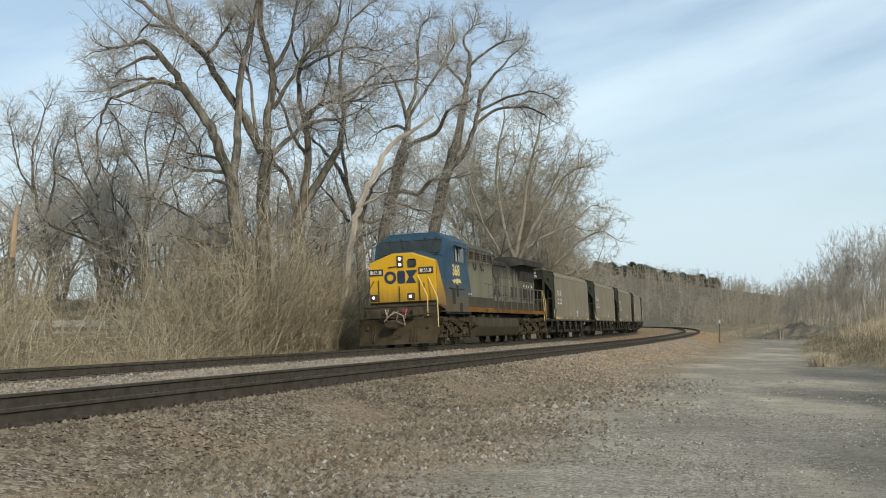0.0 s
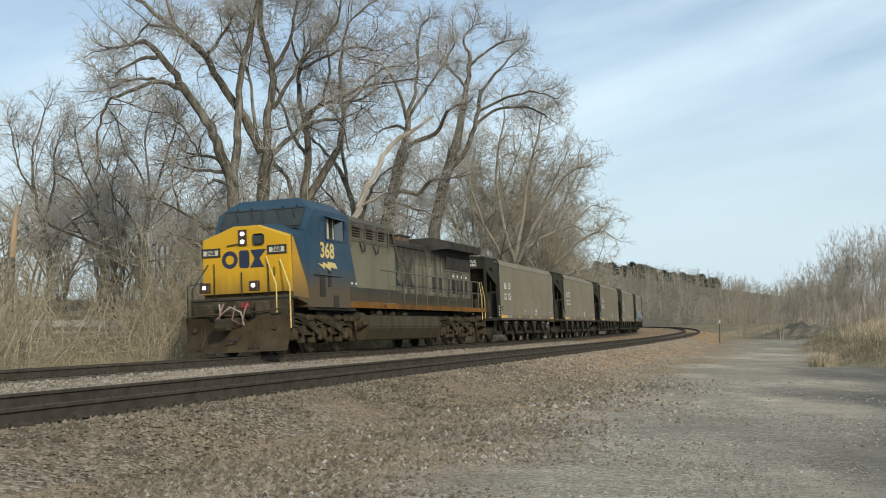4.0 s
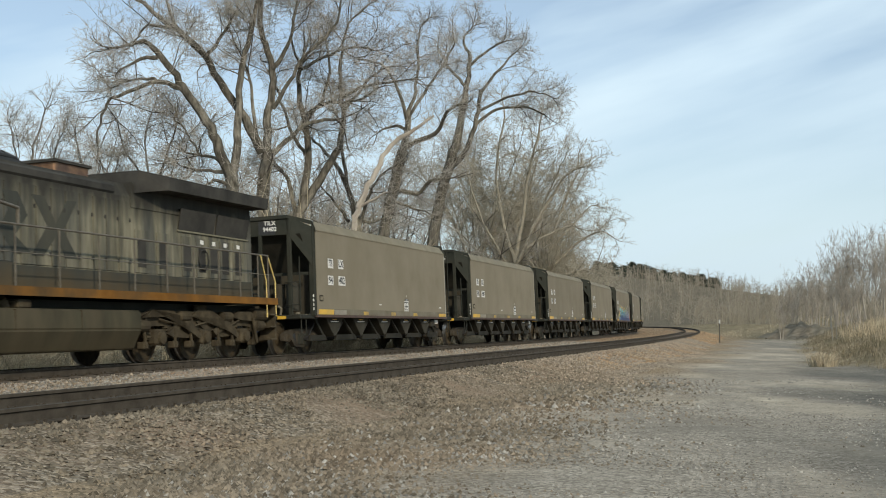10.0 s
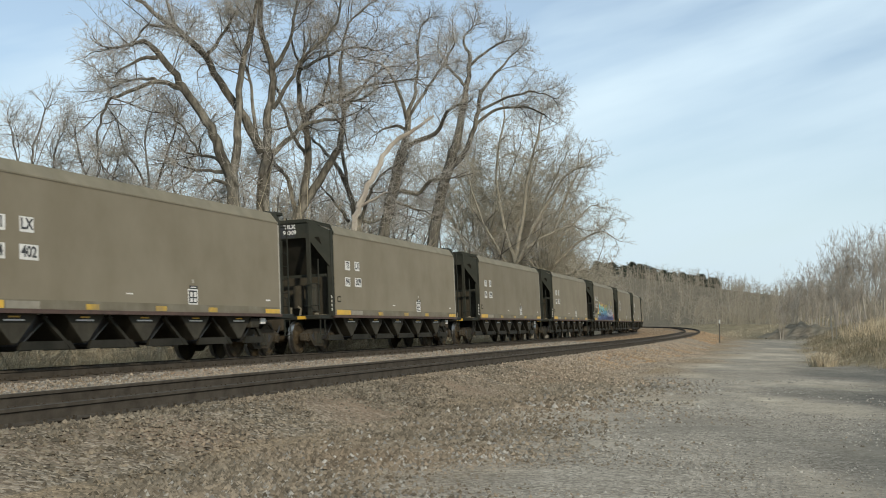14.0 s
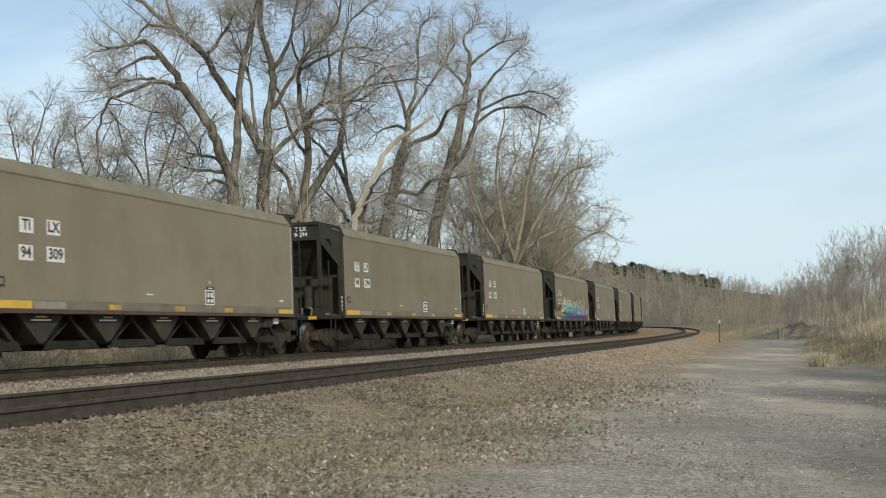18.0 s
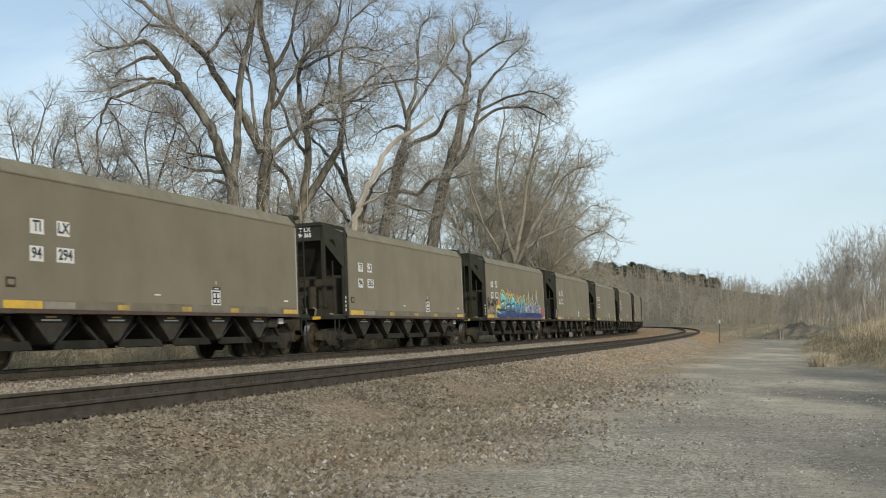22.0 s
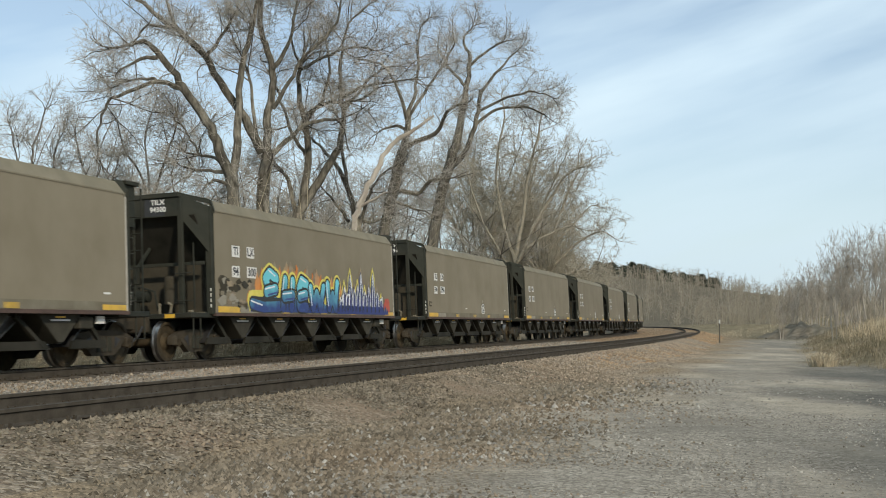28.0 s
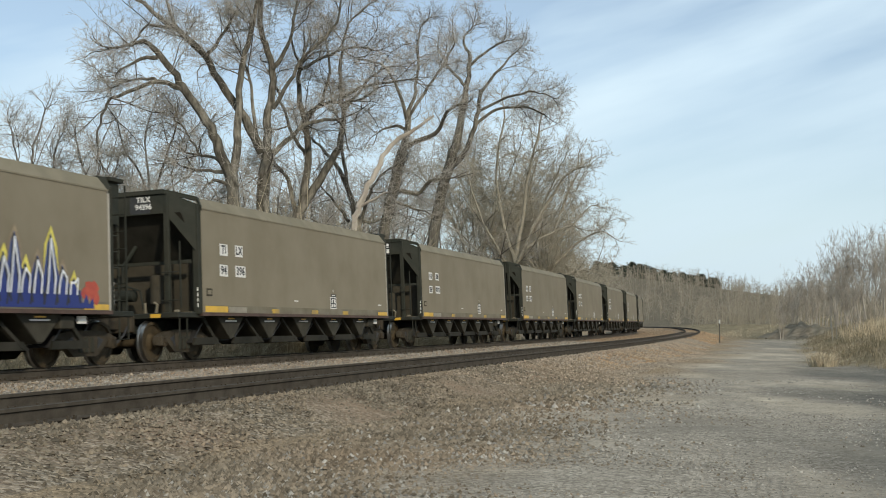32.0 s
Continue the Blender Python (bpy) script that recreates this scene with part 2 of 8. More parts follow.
    if fresh:
        # newly tipped tan stone
        af, m7 = n.new("ShaderNodeAttribute"), n.new("ShaderNodeMix")
        af.attribute_name = "fresh"
        m7.data_type, m7.blend_type = "RGBA", "MULTIPLY"
        m7.inputs["B"].default_value = (*fresh, 1)
        l.new(af.outputs["Fac"], m7.inputs["Factor"])
        l.new(col, m7.inputs["A"])
        col = m7.outputs["Result"]
    if grass:
        # darker coarse gravel along the foot of the bank, dimmed further as painted corner vignetting
        ad = n.new("ShaderNodeAttribute")
        ad.attribute_name = "coarse"
        m6 = n.new("ShaderNodeMix")
        m6.data_type, m6.blend_type = "RGBA", "MULTIPLY"
        m6.inputs["B"].default_value = (0.52, 0.55, 0.585, 1)
        l.new(ad.outputs["Fac"], m6.inputs["Factor"])
        l.new(col, m6.inputs["A"])
        col = m6.outputs["Result"]
    # grit: small dark and pale flecks at two sizes
    for size, lo, hi in ((0.45, 0.84, 1.14), (2.2, 0.90, 1.08), (14.0, 0.80, 1.18)):
        ng = n.new("ShaderNodeTexNoise")
        ng.inputs["Scale"].default_value, ng.inputs["Detail"].default_value, ng.inputs["Roughness"].default_value = size, 9, 0.78
        l.new(tc.outputs["Object"], ng.inputs["Vector"])
        rg = n.new("ShaderNodeMapRange")
        rg.inputs["From Min"].default_value, rg.inputs["From Max"].default_value = 0.38, 0.62
        rg.inputs["To Min"].default_value, rg.inputs["To Max"].default_value = lo, hi
        l.new(ng.outputs["Fac"], rg.inputs["Value"])
        hv = n.new("ShaderNodeHueSaturation")
        l.new(rg.outputs["Result"], hv.inputs["Value"])
        l.new(col, hv.inputs["Color"])
        col = hv.outputs["Color"]
    l.new(col, b.inputs["Base Color"])
    bu = n.new("ShaderNodeBump")
    bu.inputs["Strength"].default_value, bu.inputs["Distance"].default_value = bump, cell * 0.5
    bu.invert = True
    l.new(vo.outputs["Distance"], bu.inputs["Height"])
    l.new(bu.outputs["Normal"], b.inputs["Normal"])
    return m


M_GROUND = stony("gravel_ground", ((0.185, 0.165, 0.132), (0.445, 0.398, 0.324), (0.322, 0.287, 0.233), (0.275, 0.246, 0.201)), 0.026, 0.35, 0.5, 0.75, ((0.15, 0.125, 0.08), (0.36, 0.30, 0.20)))
M_BED = stony("ballast_bed", ((0.075, 0.062, 0.046), (0.42, 0.36, 0.275), (0.225, 0.190, 0.144), (0.255, 0.186, 0.128)), 0.042, 0.22, 1.0, fresh=(1.48, 1.26, 1.03))
M_BALLAST = mat("ballast_stone", (0.145, 0.120, 0.086), (0.235, 0.198, 0.146), rough=0.95, scale=0.9, vary=0.45, island=True, c3=(0.30, 0.222, 0.150), scale3=0.16, amount3=0.5, spec=0.0)
M_TANSTONE = mat("tan_ballast_stone", (0.25, 0.207, 0.155), (0.38, 0.318, 0.243), rough=0.95, scale=0.9, vary=0.4, island=True, c3=(0.38, 0.28, 0.19), scale3=0.2, amount3=0.6, spec=0.0)
M_GREYSTONE = mat("grey_grit", (0.21, 0.192, 0.160), (0.37, 0.342, 0.292), rough=0.95, scale=1.2, vary=0.4, island=True, spec=0.0)
M_PEBBLE = mat("dark_pebble", (0.14, 0.128, 0.108), (0.26, 0.238, 0.203), rough=0.95, scale=2.0, vary=0.5, island=True, spec=0.1)
M_RAIL = mat("rusty_rail", (0.050, 0.042, 0.032), (0.085, 0.073, 0.057), rough=0.9, spec=0.2, scale=4, metal=0.1, bump=0.2)
M_RAILTOP = mat("worn_rail_top", (0.20, 0.18, 0.16), (0.27, 0.25, 0.23), rough=0.45, scale=3, metal=0.7)
M_TIE = mat("weathered_tie", (0.065, 0.056, 0.046), (0.13, 0.113, 0.093), rough=0.95, scale=6, bump=0.5, vary=0.2, spec=0.1)
# the dark blotches put the limbs' shaded sides into the bark colour
M_BARK = mat("grey_bark", (0.065, 0.060, 0.047), (0.255, 0.234, 0.190), rough=0.95, scale=6, bump=1.0, bump_scale=14, c3=(0.045, 0.040, 0.032), scale3=0.8, amount3=0.75, stretch=(1, 1, 0.3), spec=0.15)
M_TWIG = mat("twig_bark", (0.27, 0.25, 0.215), (0.47, 0.44, 0.385), rough=0.95, scale=0.5, spec=0.2)
M_PALE = mat("pale_peeling_bark", (0.40, 0.36, 0.30), (0.52, 0.48, 0.41), rough=0.9, scale=3, bump=0.6, bump_scale=10, c3=(0.20, 0.165, 0.13), scale3=1.3, amount3=0.65, stretch=(1, 1, 0.4), spec=0.2)
M_BRUSH = mat("dry_brush_stems", (0.27, 0.232, 0.158), (0.46, 0.40, 0.285), rough=0.95, scale=0.35, vary=0.4, island=True, spec=0.2)
M_TANBARK = mat("tan_bark", (0.19, 0.172, 0.13), (0.33, 0.30, 0.235), rough=0.95, scale=2.0, spec=0.1)
M_TANTWIG = mat("tan_twigs", (0.29, 0.262, 0.20), (0.46, 0.42, 0.335), rough=0.95, scale=0.3, spec=0.1)
M_GRASS = mat("dry_grass", (0.165, 0.142, 0.095), (0.36, 0.31, 0.225), rough=0.95, scale=0.4, c3=(0.12, 0.115, 0.07), scale3=0.25, amount3=0.7, vary=0.4, island=True, spec=0.2)
# distant wood, lightened so the colour itself carries the air's haze
M_FARTWIG = mat("far_bare_wood", (0.23, 0.207, 0.165), (0.34, 0.31, 0.25), rough=0.95, scale=0.08, spec=0.1)
# branch colour kept dark to stand for their shade against the sky
M_BRANCH = mat("dark_branch_bark", (0.062, 0.055, 0.047), (0.19, 0.172, 0.145), rough=0.95, scale=0.9, spec=0.15)
M_EDGETWIG = mat("pale_sapling_wood", (0.23, 0.207, 0.160), (0.38, 0.345, 0.275), rough=0.95, scale=0.12, spec=0.1)
M_PALETWIG = mat("pale_grey_stems", (0.27, 0.245, 0.21), (0.44, 0.405, 0.35), rough=0.95, scale=0.6, spec=0.1)
M_BLEACHED = mat("bleached_straw", (0.34, 0.285, 0.195), (0.52, 0.45, 0.325), rough=0.95, scale=1.5, vary=0.3, island=True, spec=0.2)
# conifer green lifted towards grey: ridge haze mixed into the colour
M_CONIFER = mat("dark_conifer", (0.045, 0.058, 0.042), (0.075, 0.088, 0.066), rough=0.95, scale=0.3, spec=0.1)


# ---- ground: one sheet out to the horizon ----
def smooth(a, b, v):
    u = np.clip((v - a) / (b - a), 0, 1)
    return u * u * (3 - 2 * u)


def lateral(x, y):
    """For arrays of places: metres along the far track, and across it towards the yard."""
    X, Y, P, S = LX[::4], LY[::4], PHI[::4], S_TAB[::4]
    bs, bw, best = np.zeros_like(x), np.zeros_like(x), np.full_like(x, 1e12)
    for i in range(len(S)):
        dx, dy = x - X[i], y - Y[i]
        d = dx * dx + dy * dy
        m = d < best
        w = dx * np.sin(P[i]) - dy * np.cos(P[i])
        a = dx * np.cos(P[i]) + dy * np.sin(P[i])
        best[m], bw[m], bs[m] = d[m], w[m], S[i] + a[m]
    return bs, bw


GROUND_Z = -0.46


def bank_edge(x, y):
    return x - (12.9 + 0.30 * np.maximum(0, y - 41)) + 0.5 * np.sin(y * 0.33 + 1)


def ground_height(x, y, sw=None):
    s, w = sw if sw else lateral(x, y)
    grade = GRADE * (np.clip(s, -30, 200) - 20)
    n = SPACING
    z = np.full_like(x, GROUND_Z) + grade * smooth(40, 90, y)
    lift = near_rise(s) * np.clip(w / n, 0, 1)
    z = z + (-0.32 + grade + lift - z) * smooth(n + 3.0, n + 1.5, w) * smooth(-3.6, -2.0, w)
    z = z - 0.45 * smooth(-3.0, -7.0, w)
    bank = smooth(0, 5, bank_edge(x, y)) * smooth(24, 36, y) * 1.15
    z = z + bank * smooth(n + 7, n + 12, w)
    z = z + smooth(118, 150, y) * smooth(n + 4, n + 16, w) * 1.3
    # the wooded hill across the valley
    z = z + 20.0 * smooth(225, 430, y) * (0.75 + 0.25 * np.sin(x * 0.021 + 1.2)) * smooth(330, 40, x)
    return z


def ground():
    u = np.linspace(-1, 1, 300)
    xs = 34 * u + 900 * u ** 5
    v = np.linspace(0, 1, 340)
    ys = -60 + 210 * v + 1300 * v ** 6
    X, Y = np.meshgrid(xs, ys)
    x, y = X.ravel(), Y.ravel()
    s, w = lateral(x, y)
    z = ground_height(x, y, (s, w))
    z += (np.sin(x * 1.3 + y * 0.7) + np.sin(x * 0.6 - y * 1.9 + 1)) * 0.010
    i = (np.arange(len(ys) - 1)[:, None] * len(xs) + np.arange(len(xs) - 1)[None, :]).ravel()
    f = np.stack([i, i + 1, i + 1 + len(xs), i + len(xs)], 1)
    me = from_arrays("ground", np.stack([x, y, z], 1), f, M_GROUND, True)
    wob = 0.8 * np.sin(x * 0.9 + y * 0.35) + 0.5 * np.sin(x * 2.1 - y * 0.8)
    g = np.maximum(smooth(-0.6, 1.2, bank_edge(x, y) + wob * 0.6) * smooth(26, 36, y), smooth(92, 110, y + 4 * wob) * smooth(SPACING + 2.6, SPACING + 4, w))
    g = np.maximum(g, smooth(-3.2, -4.4, w + 0.3 * wob))
    me.attributes.new("grass", "FLOAT", "POINT").data.foreach_set("value", g.astype(np.float32))
    me.attributes.new("coarse", "FLOAT", "POINT").data.foreach_set("value", (smooth(-1.2, 1.2, x - 0.3 - 0.315 * y + 0.7 * wob) * (1 - g) * smooth(44, 34, y)).astype(np.float32))
    me.attributes.new("litter", "FLOAT", "POINT").data.foreach_set("value", np.maximum(0.9 * smooth(210, 240, y + 5 * wob), 0.6 * smooth(-5.5, -8, w)).astype(np.float32))
    e = smooth(SPACING + 6.2, SPACING + 3.0, w + 0.7 * wob)
    me.attributes.new("strewn", "FLOAT", "POINT").data.foreach_set("value", e.astype(np.float32))
    return tagged(new("ground", me), "grey-brown gravel yard with dry grass banks", "ground", kind="structure")


ground()


# ---- ballast bed and loose stones ----
def bed_height(w):
    """The crown of the ballast over both tracks, by metres across them."""
    return np.interp(w, [-3.6, -2.0, -1.3, 1.0, 1.4, 2.2, SPACING - 2.2, SPACING - 1.3, SPACING - 0.8, SPACING - 0.7, SPACING + 0.7, SPACING + 0.8, SPACING + 1.35, SPACING + 1.7, SPACING + 3.7], [-0.62, -0.26, -0.20, -0.19, -0.17, -0.20, -0.20, -0.12, -0.12, -0.20, -0.20, -0.12, -0.10, -0.13, -0.62])


def ballast():
    ws = np.concatenate([np.linspace(-3.6, SPACING + 1.3, 60), np.linspace(SPACING + 1.5, SPACING + 3.7, 12)])
    ss = np.concatenate([np.arange(-24, 60, 0.4), np.arange(60, 240, 1.5)])
    v = []
    for s in ss:
        hs = bed_height(ws)
        wob = 0.16 * math.sin(s * 0.9) + 0.1 * math.sin(s * 2.3)
        for w, h in zip(ws, hs):
            ww = w + (wob * max(0.0, (w - SPACING - 1.4)) / 2.3)
            v.append(track_point(s, ww, h + 0.012 * math.sin(7 * w + 5 * s) + near_rise(s) * min(1.0, max(0.0, w / SPACING)), 0.0))
    k = len(ws)
    i = (np.arange(len(ss) - 1)[:, None] * k + np.arange(k - 1)[None, :]).ravel()
    f = np.stack([i, i + 1, i + 1 + k, i + k], 1)
    me = from_arrays("ballast_bed", np.array([tuple(q) for q in v]), f, M_BED, True)
    me.attributes.new("fresh", "FLOAT", "POINT").data.foreach_set("value", (np.repeat(smooth(2, 20, ss), k) * np.tile(smooth(SPACING - 1.0, SPACING + 1.0, ws), len(ss)) + 0.6 * np.tile(smooth(0.9, 1.6, ws) * smooth(SPACING - 0.9, SPACING - 1.6, ws), len(ss))).astype(np.float32))
    bed = tagged(new("ballast_bed", me), "brown and grey crushed stone ballast under two tracks", "ballast", kind="structure")
    # loose stones lying proud of the bed: distorted octahedra
    rng = np.random.default_rng(11)
    S, Wd, R = [], [], []
    for s0, s1, w0, w1, dens, r in ((-20, 4, SPACING + 0.95, SPACING + 4.0, 310, 0.024), (4, 16, SPACING + 0.95, SPACING + 4.0, 190, 0.027), (16, 34, SPACING + 0.95, SPACING + 3.9, 100, 0.030), (-20, 10, SPACING + 3.6, SPACING + 6.0, 90, 0.017), (10, 40, SPACING + 3.6, SPACING + 5.6, 40, 0.02), (34, 60, SPACING + 0.95, SPACING + 3.8, 110, 0.032), (-8, 22, 1.0, SPACING - 1.0, 190, 0.025), (22, 50, 1.0, SPACING - 1.0, 50, 0.04)):
        cnt = int((s1 - s0) * (w1 - w0) * dens)
        S.append(rng.uniform(s0, s1, cnt)), Wd.append(rng.uniform(w0, w1, cnt)), R.append(r * rng.uniform(0.55, 1.45, cnt))
    S, Wd, R = np.concatenate(S), np.concatenate(Wd), np.concatenate(R)
    keep = rng.random(len(S)) > smooth(SPACING + 3.4, SPACING + 6.0, Wd)
    S, Wd, R = S[keep], Wd[keep], R[keep]
    px, py, ph = np.interp(S, S_TAB, LX), np.interp(S, S_TAB, LY), np.interp(S, S_TAB, PHI)
    c = np.stack([px + Wd * np.sin(ph), py - Wd * np.cos(ph), np.maximum(bed_height(Wd), GROUND_Z - GRADE * (S - 20)) + GRADE * (S - 20) + R * 0.2], 1)
    base = np.array([[1, 0, -0.1], [-1, 0, -0.1], [0, 1, -0.1], [0, -1, -0.1], [0, 0, 0.8], [0, 0, -0.3]], float)
    n = len(S)
    a = rng.uniform(0, 2 * np.pi, n)
    ca, sa = np.cos(a), np.sin(a)
    q = base[None] * rng.uniform(0.45, 1.5, (n, 6, 1)) + rng.uniform(-0.4, 0.4, (n, 6, 3))
    q = np.stack([q[..., 0] * ca[:, None] - q[..., 1] * sa[:, None], q[..., 0] * sa[:, None] + q[..., 1] * ca[:, None], q[..., 2]], 2)
    verts = (c[:, None] + q * R[:, None, None]).reshape(-1, 3)
    tri = np.array([[0, 2, 4], [2, 1, 4], [1, 3, 4], [3, 0, 4]])
    faces = (tri[None] + 6 * np.arange(n)[:, None, None]).reshape(-1, 3)
    me = from_arrays("ballast_stones", verts, faces, M_BALLAST)
    me.materials.append(M_TANSTONE)
    me.materials.append(M_GREYSTONE)
    kind = ((rng.random(n) < smooth(0, 18, S)) & (Wd > SPACING)).astype(np.int32)
    kind[Wd < SPACING - 0.9] = 1 + (rng.random(int((Wd < SPACING - 0.9).sum())) < 0.55)
    me.polygons.foreach_set("material_index", np.repeat(kind, len(tri)))
    tagged(new("ballast_stones", me), "loose crushed ballast stones in brown and grey", "stones", kind="stuff")
    # crushed stone spread over the near yard, thinning away from the track: small four-sided lumps
    spread_r = np.random.default_rng(23)
    X, Y, RR = [], [], []
    for y0, y1, dens, size in ((5.2, 8.0, 900, 0.0075), (8.0, 12.0, 560, 0.009), (12.0, 18.0, 260, 0.0115), (18.0, 28.0, 75, 0.015)):
        cnt = int((y1 - y0) * (y1 + y0) * 0.42 * dens)
        yy = np.sqrt(spread_r.uniform(y0 * y0, y1 * y1, cnt))
        X.append(spread_r.uniform(-0.42, 0.42, cnt) * yy), Y.append(yy), RR.append(size * spread_r.uniform(0.5, 1.5, cnt))
    x, y, R = np.concatenate(X), np.concatenate(Y), np.concatenate(RR)
    s, w = lateral(x, y)
    near = smooth(SPACING + 8.2, SPACING + 3.8, w)
    patch = 0.5 + 0.5 * np.sin(1.1 * x + 0.7 * np.sin(0.5 * y)) * np.sin(0.6 * y + 0.4 * x)
    keep = (w > SPACING + 3.2) & (spread_r.random(len(x)) < np.maximum(near, 0.10 + 0.35 * patch))
    x, y, R, near, s, w = x[keep], y[keep], R[keep] * (1 + 1.6 * near[keep]), near[keep], s[keep], w[keep]
    n = len(x)
    lump = np.array([[1, 0, 0], [0, 1, 0], [-1, 0, 0], [0, -1, 0], [0, 0, 0.95]], float)
    q = lump[None] * spread_r.uniform(0.6, 1.4, (n, 5, 1)) + spread_r.uniform(-0.25, 0.25, (n, 5, 3))
    a = spread_r.uniform(0, 2 * np.pi, n)
    q = np.stack([q[..., 0] * np.cos(a)[:, None] - q[..., 1] * np.sin(a)[:, None], q[..., 0] * np.sin(a)[:, None] + q[..., 1] * np.cos(a)[:, None], q[..., 2]], 2)
    zz = np.maximum(ground_height(x, y, (s, w)), bed_height(w) + GRADE * (s - 20))
    verts = (np.stack([x, y, zz + 0.002], 1)[:, None] + q * R[:, None, None]).reshape(-1, 3)
    tri4 = np.array([[0, 1, 4], [1, 2, 4], [2, 3, 4], [3, 0, 4]])
    me = from_arrays("yard_gravel", verts, (tri4[None] + 5 * np.arange(n)[:, None, None]).reshape(-1, 3), M_BALLAST)
    me.materials.append(M_GREYSTONE)
    me.materials.append(M_TANSTONE)
    kind = (spread_r.random(n) > 0.15 + 0.75 * near).astype(np.int32)
    kind[spread_r.random(n) < smooth(0, 16, s) * near * smooth(SPACING + 6.5, SPACING + 4.5, w)] = 2
    me.polygons.foreach_set("material_index", np.repeat(kind, 4))
    tagged(new("yard_gravel", me), "crushed stone and grit spread over the yard", "gravel", kind="stuff")
    # pebbles strewn over the yard
    n = 8000
    y = 6 + 40 * rng.random(n) ** 1.7
    x = rng.uniform(-0.42, 0.42, n) * y * 1.05
    s, w = lateral(x, y)
    keep = w > SPACING + 3.3
    x, y = x[keep], y[keep]
    n = len(x)
    R = 0.0055 * rng.uniform(0.5, 1.7, n) ** 1.6 + 0.002
    c = np.stack([x, y, ground_height(x, y) + R * 0.25], 1)
    q = base[None] * rng.uniform(0.6, 1.35, (n, 6, 1)) + rng.uniform(-0.25, 0.25, (n, 6, 3))
    verts = (c[:, None] + q * R[:, None, None]).reshape(-1, 3)
    faces = (tri[None] + 6 * np.arange(n)[:, None, None]).reshape(-1, 3)
    tagged(new("yard_pebbles", from_arrays("yard_pebbles", verts, faces, M_PEBBLE)), "grey and brown pebbles strewn over the gravel", "pebbles", kind="stuff")


ballast()


# ---- tracks ----
def railway(name, place, s0, s1, label, shiny):
    e = new(name)
    tagged(e, label, "railway track", kind="structure")
    sec = [(-0.036, 0.0), (0.036, 0.0), (0.037, -0.035), (0.01, -0.05), (0.009, -0.15), (0.075, -0.168), (0.075, -0.18), (-0.075, -0.18), (-0.075, -0.168), (-0.009, -0.15), (-0.01, -0.05), (-0.037, -0.035)]
    for side in (-0.755, 0.755):
        bm = B()
        prev = None
        s = s0
        while s <= s1:
            ring = [bm.verts.new(place(s, side + a, b)) for a, b in sec]
            if prev:
                for k in range(len(sec)):
                    f = bm.faces.new((prev[k], prev[(k + 1) % len(sec)], ring[(k + 1) % len(sec)], ring[k]))
                    f.material_index = 1 if k == 0 and shiny else 0
            prev = ring
            s += 1.0
        r = part("rail", bm, M_RAIL, e)
        r.data.materials.append(M_RAILTOP)
    bm = box(B(), -0.115, 0.115, -1.3, 1.3, -0.34, -0.185, 0.012)
    tie = mesh_of(bm, "tie", M_TIE)
    bm = B()
    for side in (-0.755, 0.755):
        box(bm, -0.10, 0.10, side - 0.18, side + 0.18, -0.184, -0.172)
        for dx, dy in ((0.06, 0.10), (-0.06, -0.10), (0.05, -0.11)):
            box(bm, dx - 0.014, dx + 0.014, side + dy - 0.016, side + dy + 0.016, -0.172, -0.13)
    plate = mesh_of(bm, "tie_plate", M_RAIL)
    s, rng = -14.0, random.Random(5)
    while s < 106:
        a, b = place(s, -0.5), place(s, 0.5)
        yv = (a - b).normalized()
        p = place(s + rng.uniform(-0.03, 0.03))
        xv = yv.cross(Vector((0, 0, 1))).normalized()
        m = Matrix((xv, yv, xv.cross(yv))).transposed().to_4x4()
        m.translation = p
        o = new("tie", tie)
        o.parent, o.matrix_basis = e, m
        if s < 42:
            q = new("tie_plate", plate)
            q.parent, q.matrix_basis = o, pose(0, 0, 0)
        s += 0.53
    return e


near_track = railway("track_near", near_point, -24, 240, "rusty steel rails on wooden ties in stone ballast", False)
far_track = railway("track_far", track_point, -24, 240, "steel rails on wooden ties in stone ballast under the train", True)

# ---- the train: materials ----
M_SIDE = mat("hopper_side_paint", (0.190, 0.164, 0.115), (0.214, 0.187, 0.135), spec=0.12, rough=0.7, scale=1.2, bump=0.04, bump_scale=5, c3=(0.245, 0.217, 0.160), scale3=0.6, amount3=0.55, vary=0.07, stretch=(0.7, 1, 0.6))
M_CHORD = mat("hopper_top_chord", (0.185, 0.165, 0.115), (0.23, 0.205, 0.148), spec=0.12, rough=0.7, scale=1.5, c3=(0.155, 0.14, 0.105), scale3=2.0, amount3=0.4)
M_BLACK = mat("black_steel", (0.019, 0.022, 0.018), (0.030, 0.033, 0.027), spec=0.15, rough=0.75, scale=1.6, bump=0.06, c3=(0.042, 0.038, 0.029), scale3=0.9, amount3=0.4)
M_END = mat("dark_green_black_end_paint", (0.026, 0.029, 0.023), (0.040, 0.042, 0.034), spec=0.1, rough=0.8, scale=1.4, bump=0.05, c3=(0.048, 0.044, 0.032), scale3=0.9, amount3=0.45)
M_HOP = mat("chute_steel", (0.018, 0.018, 0.014), (0.030, 0.029, 0.023), spec=0.12, rough=0.75, scale=2.5, c3=(0.052, 0.047, 0.037), scale3=1.3, amount3=0.45)
M_TRI = mat("dusty_chute_plate", (0.042, 0.040, 0.031), (0.062, 0.058, 0.045), spec=0.12, rough=0.8, scale=3, c3=(0.030, 0.028, 0.023), scale3=2, amount3=0.5)
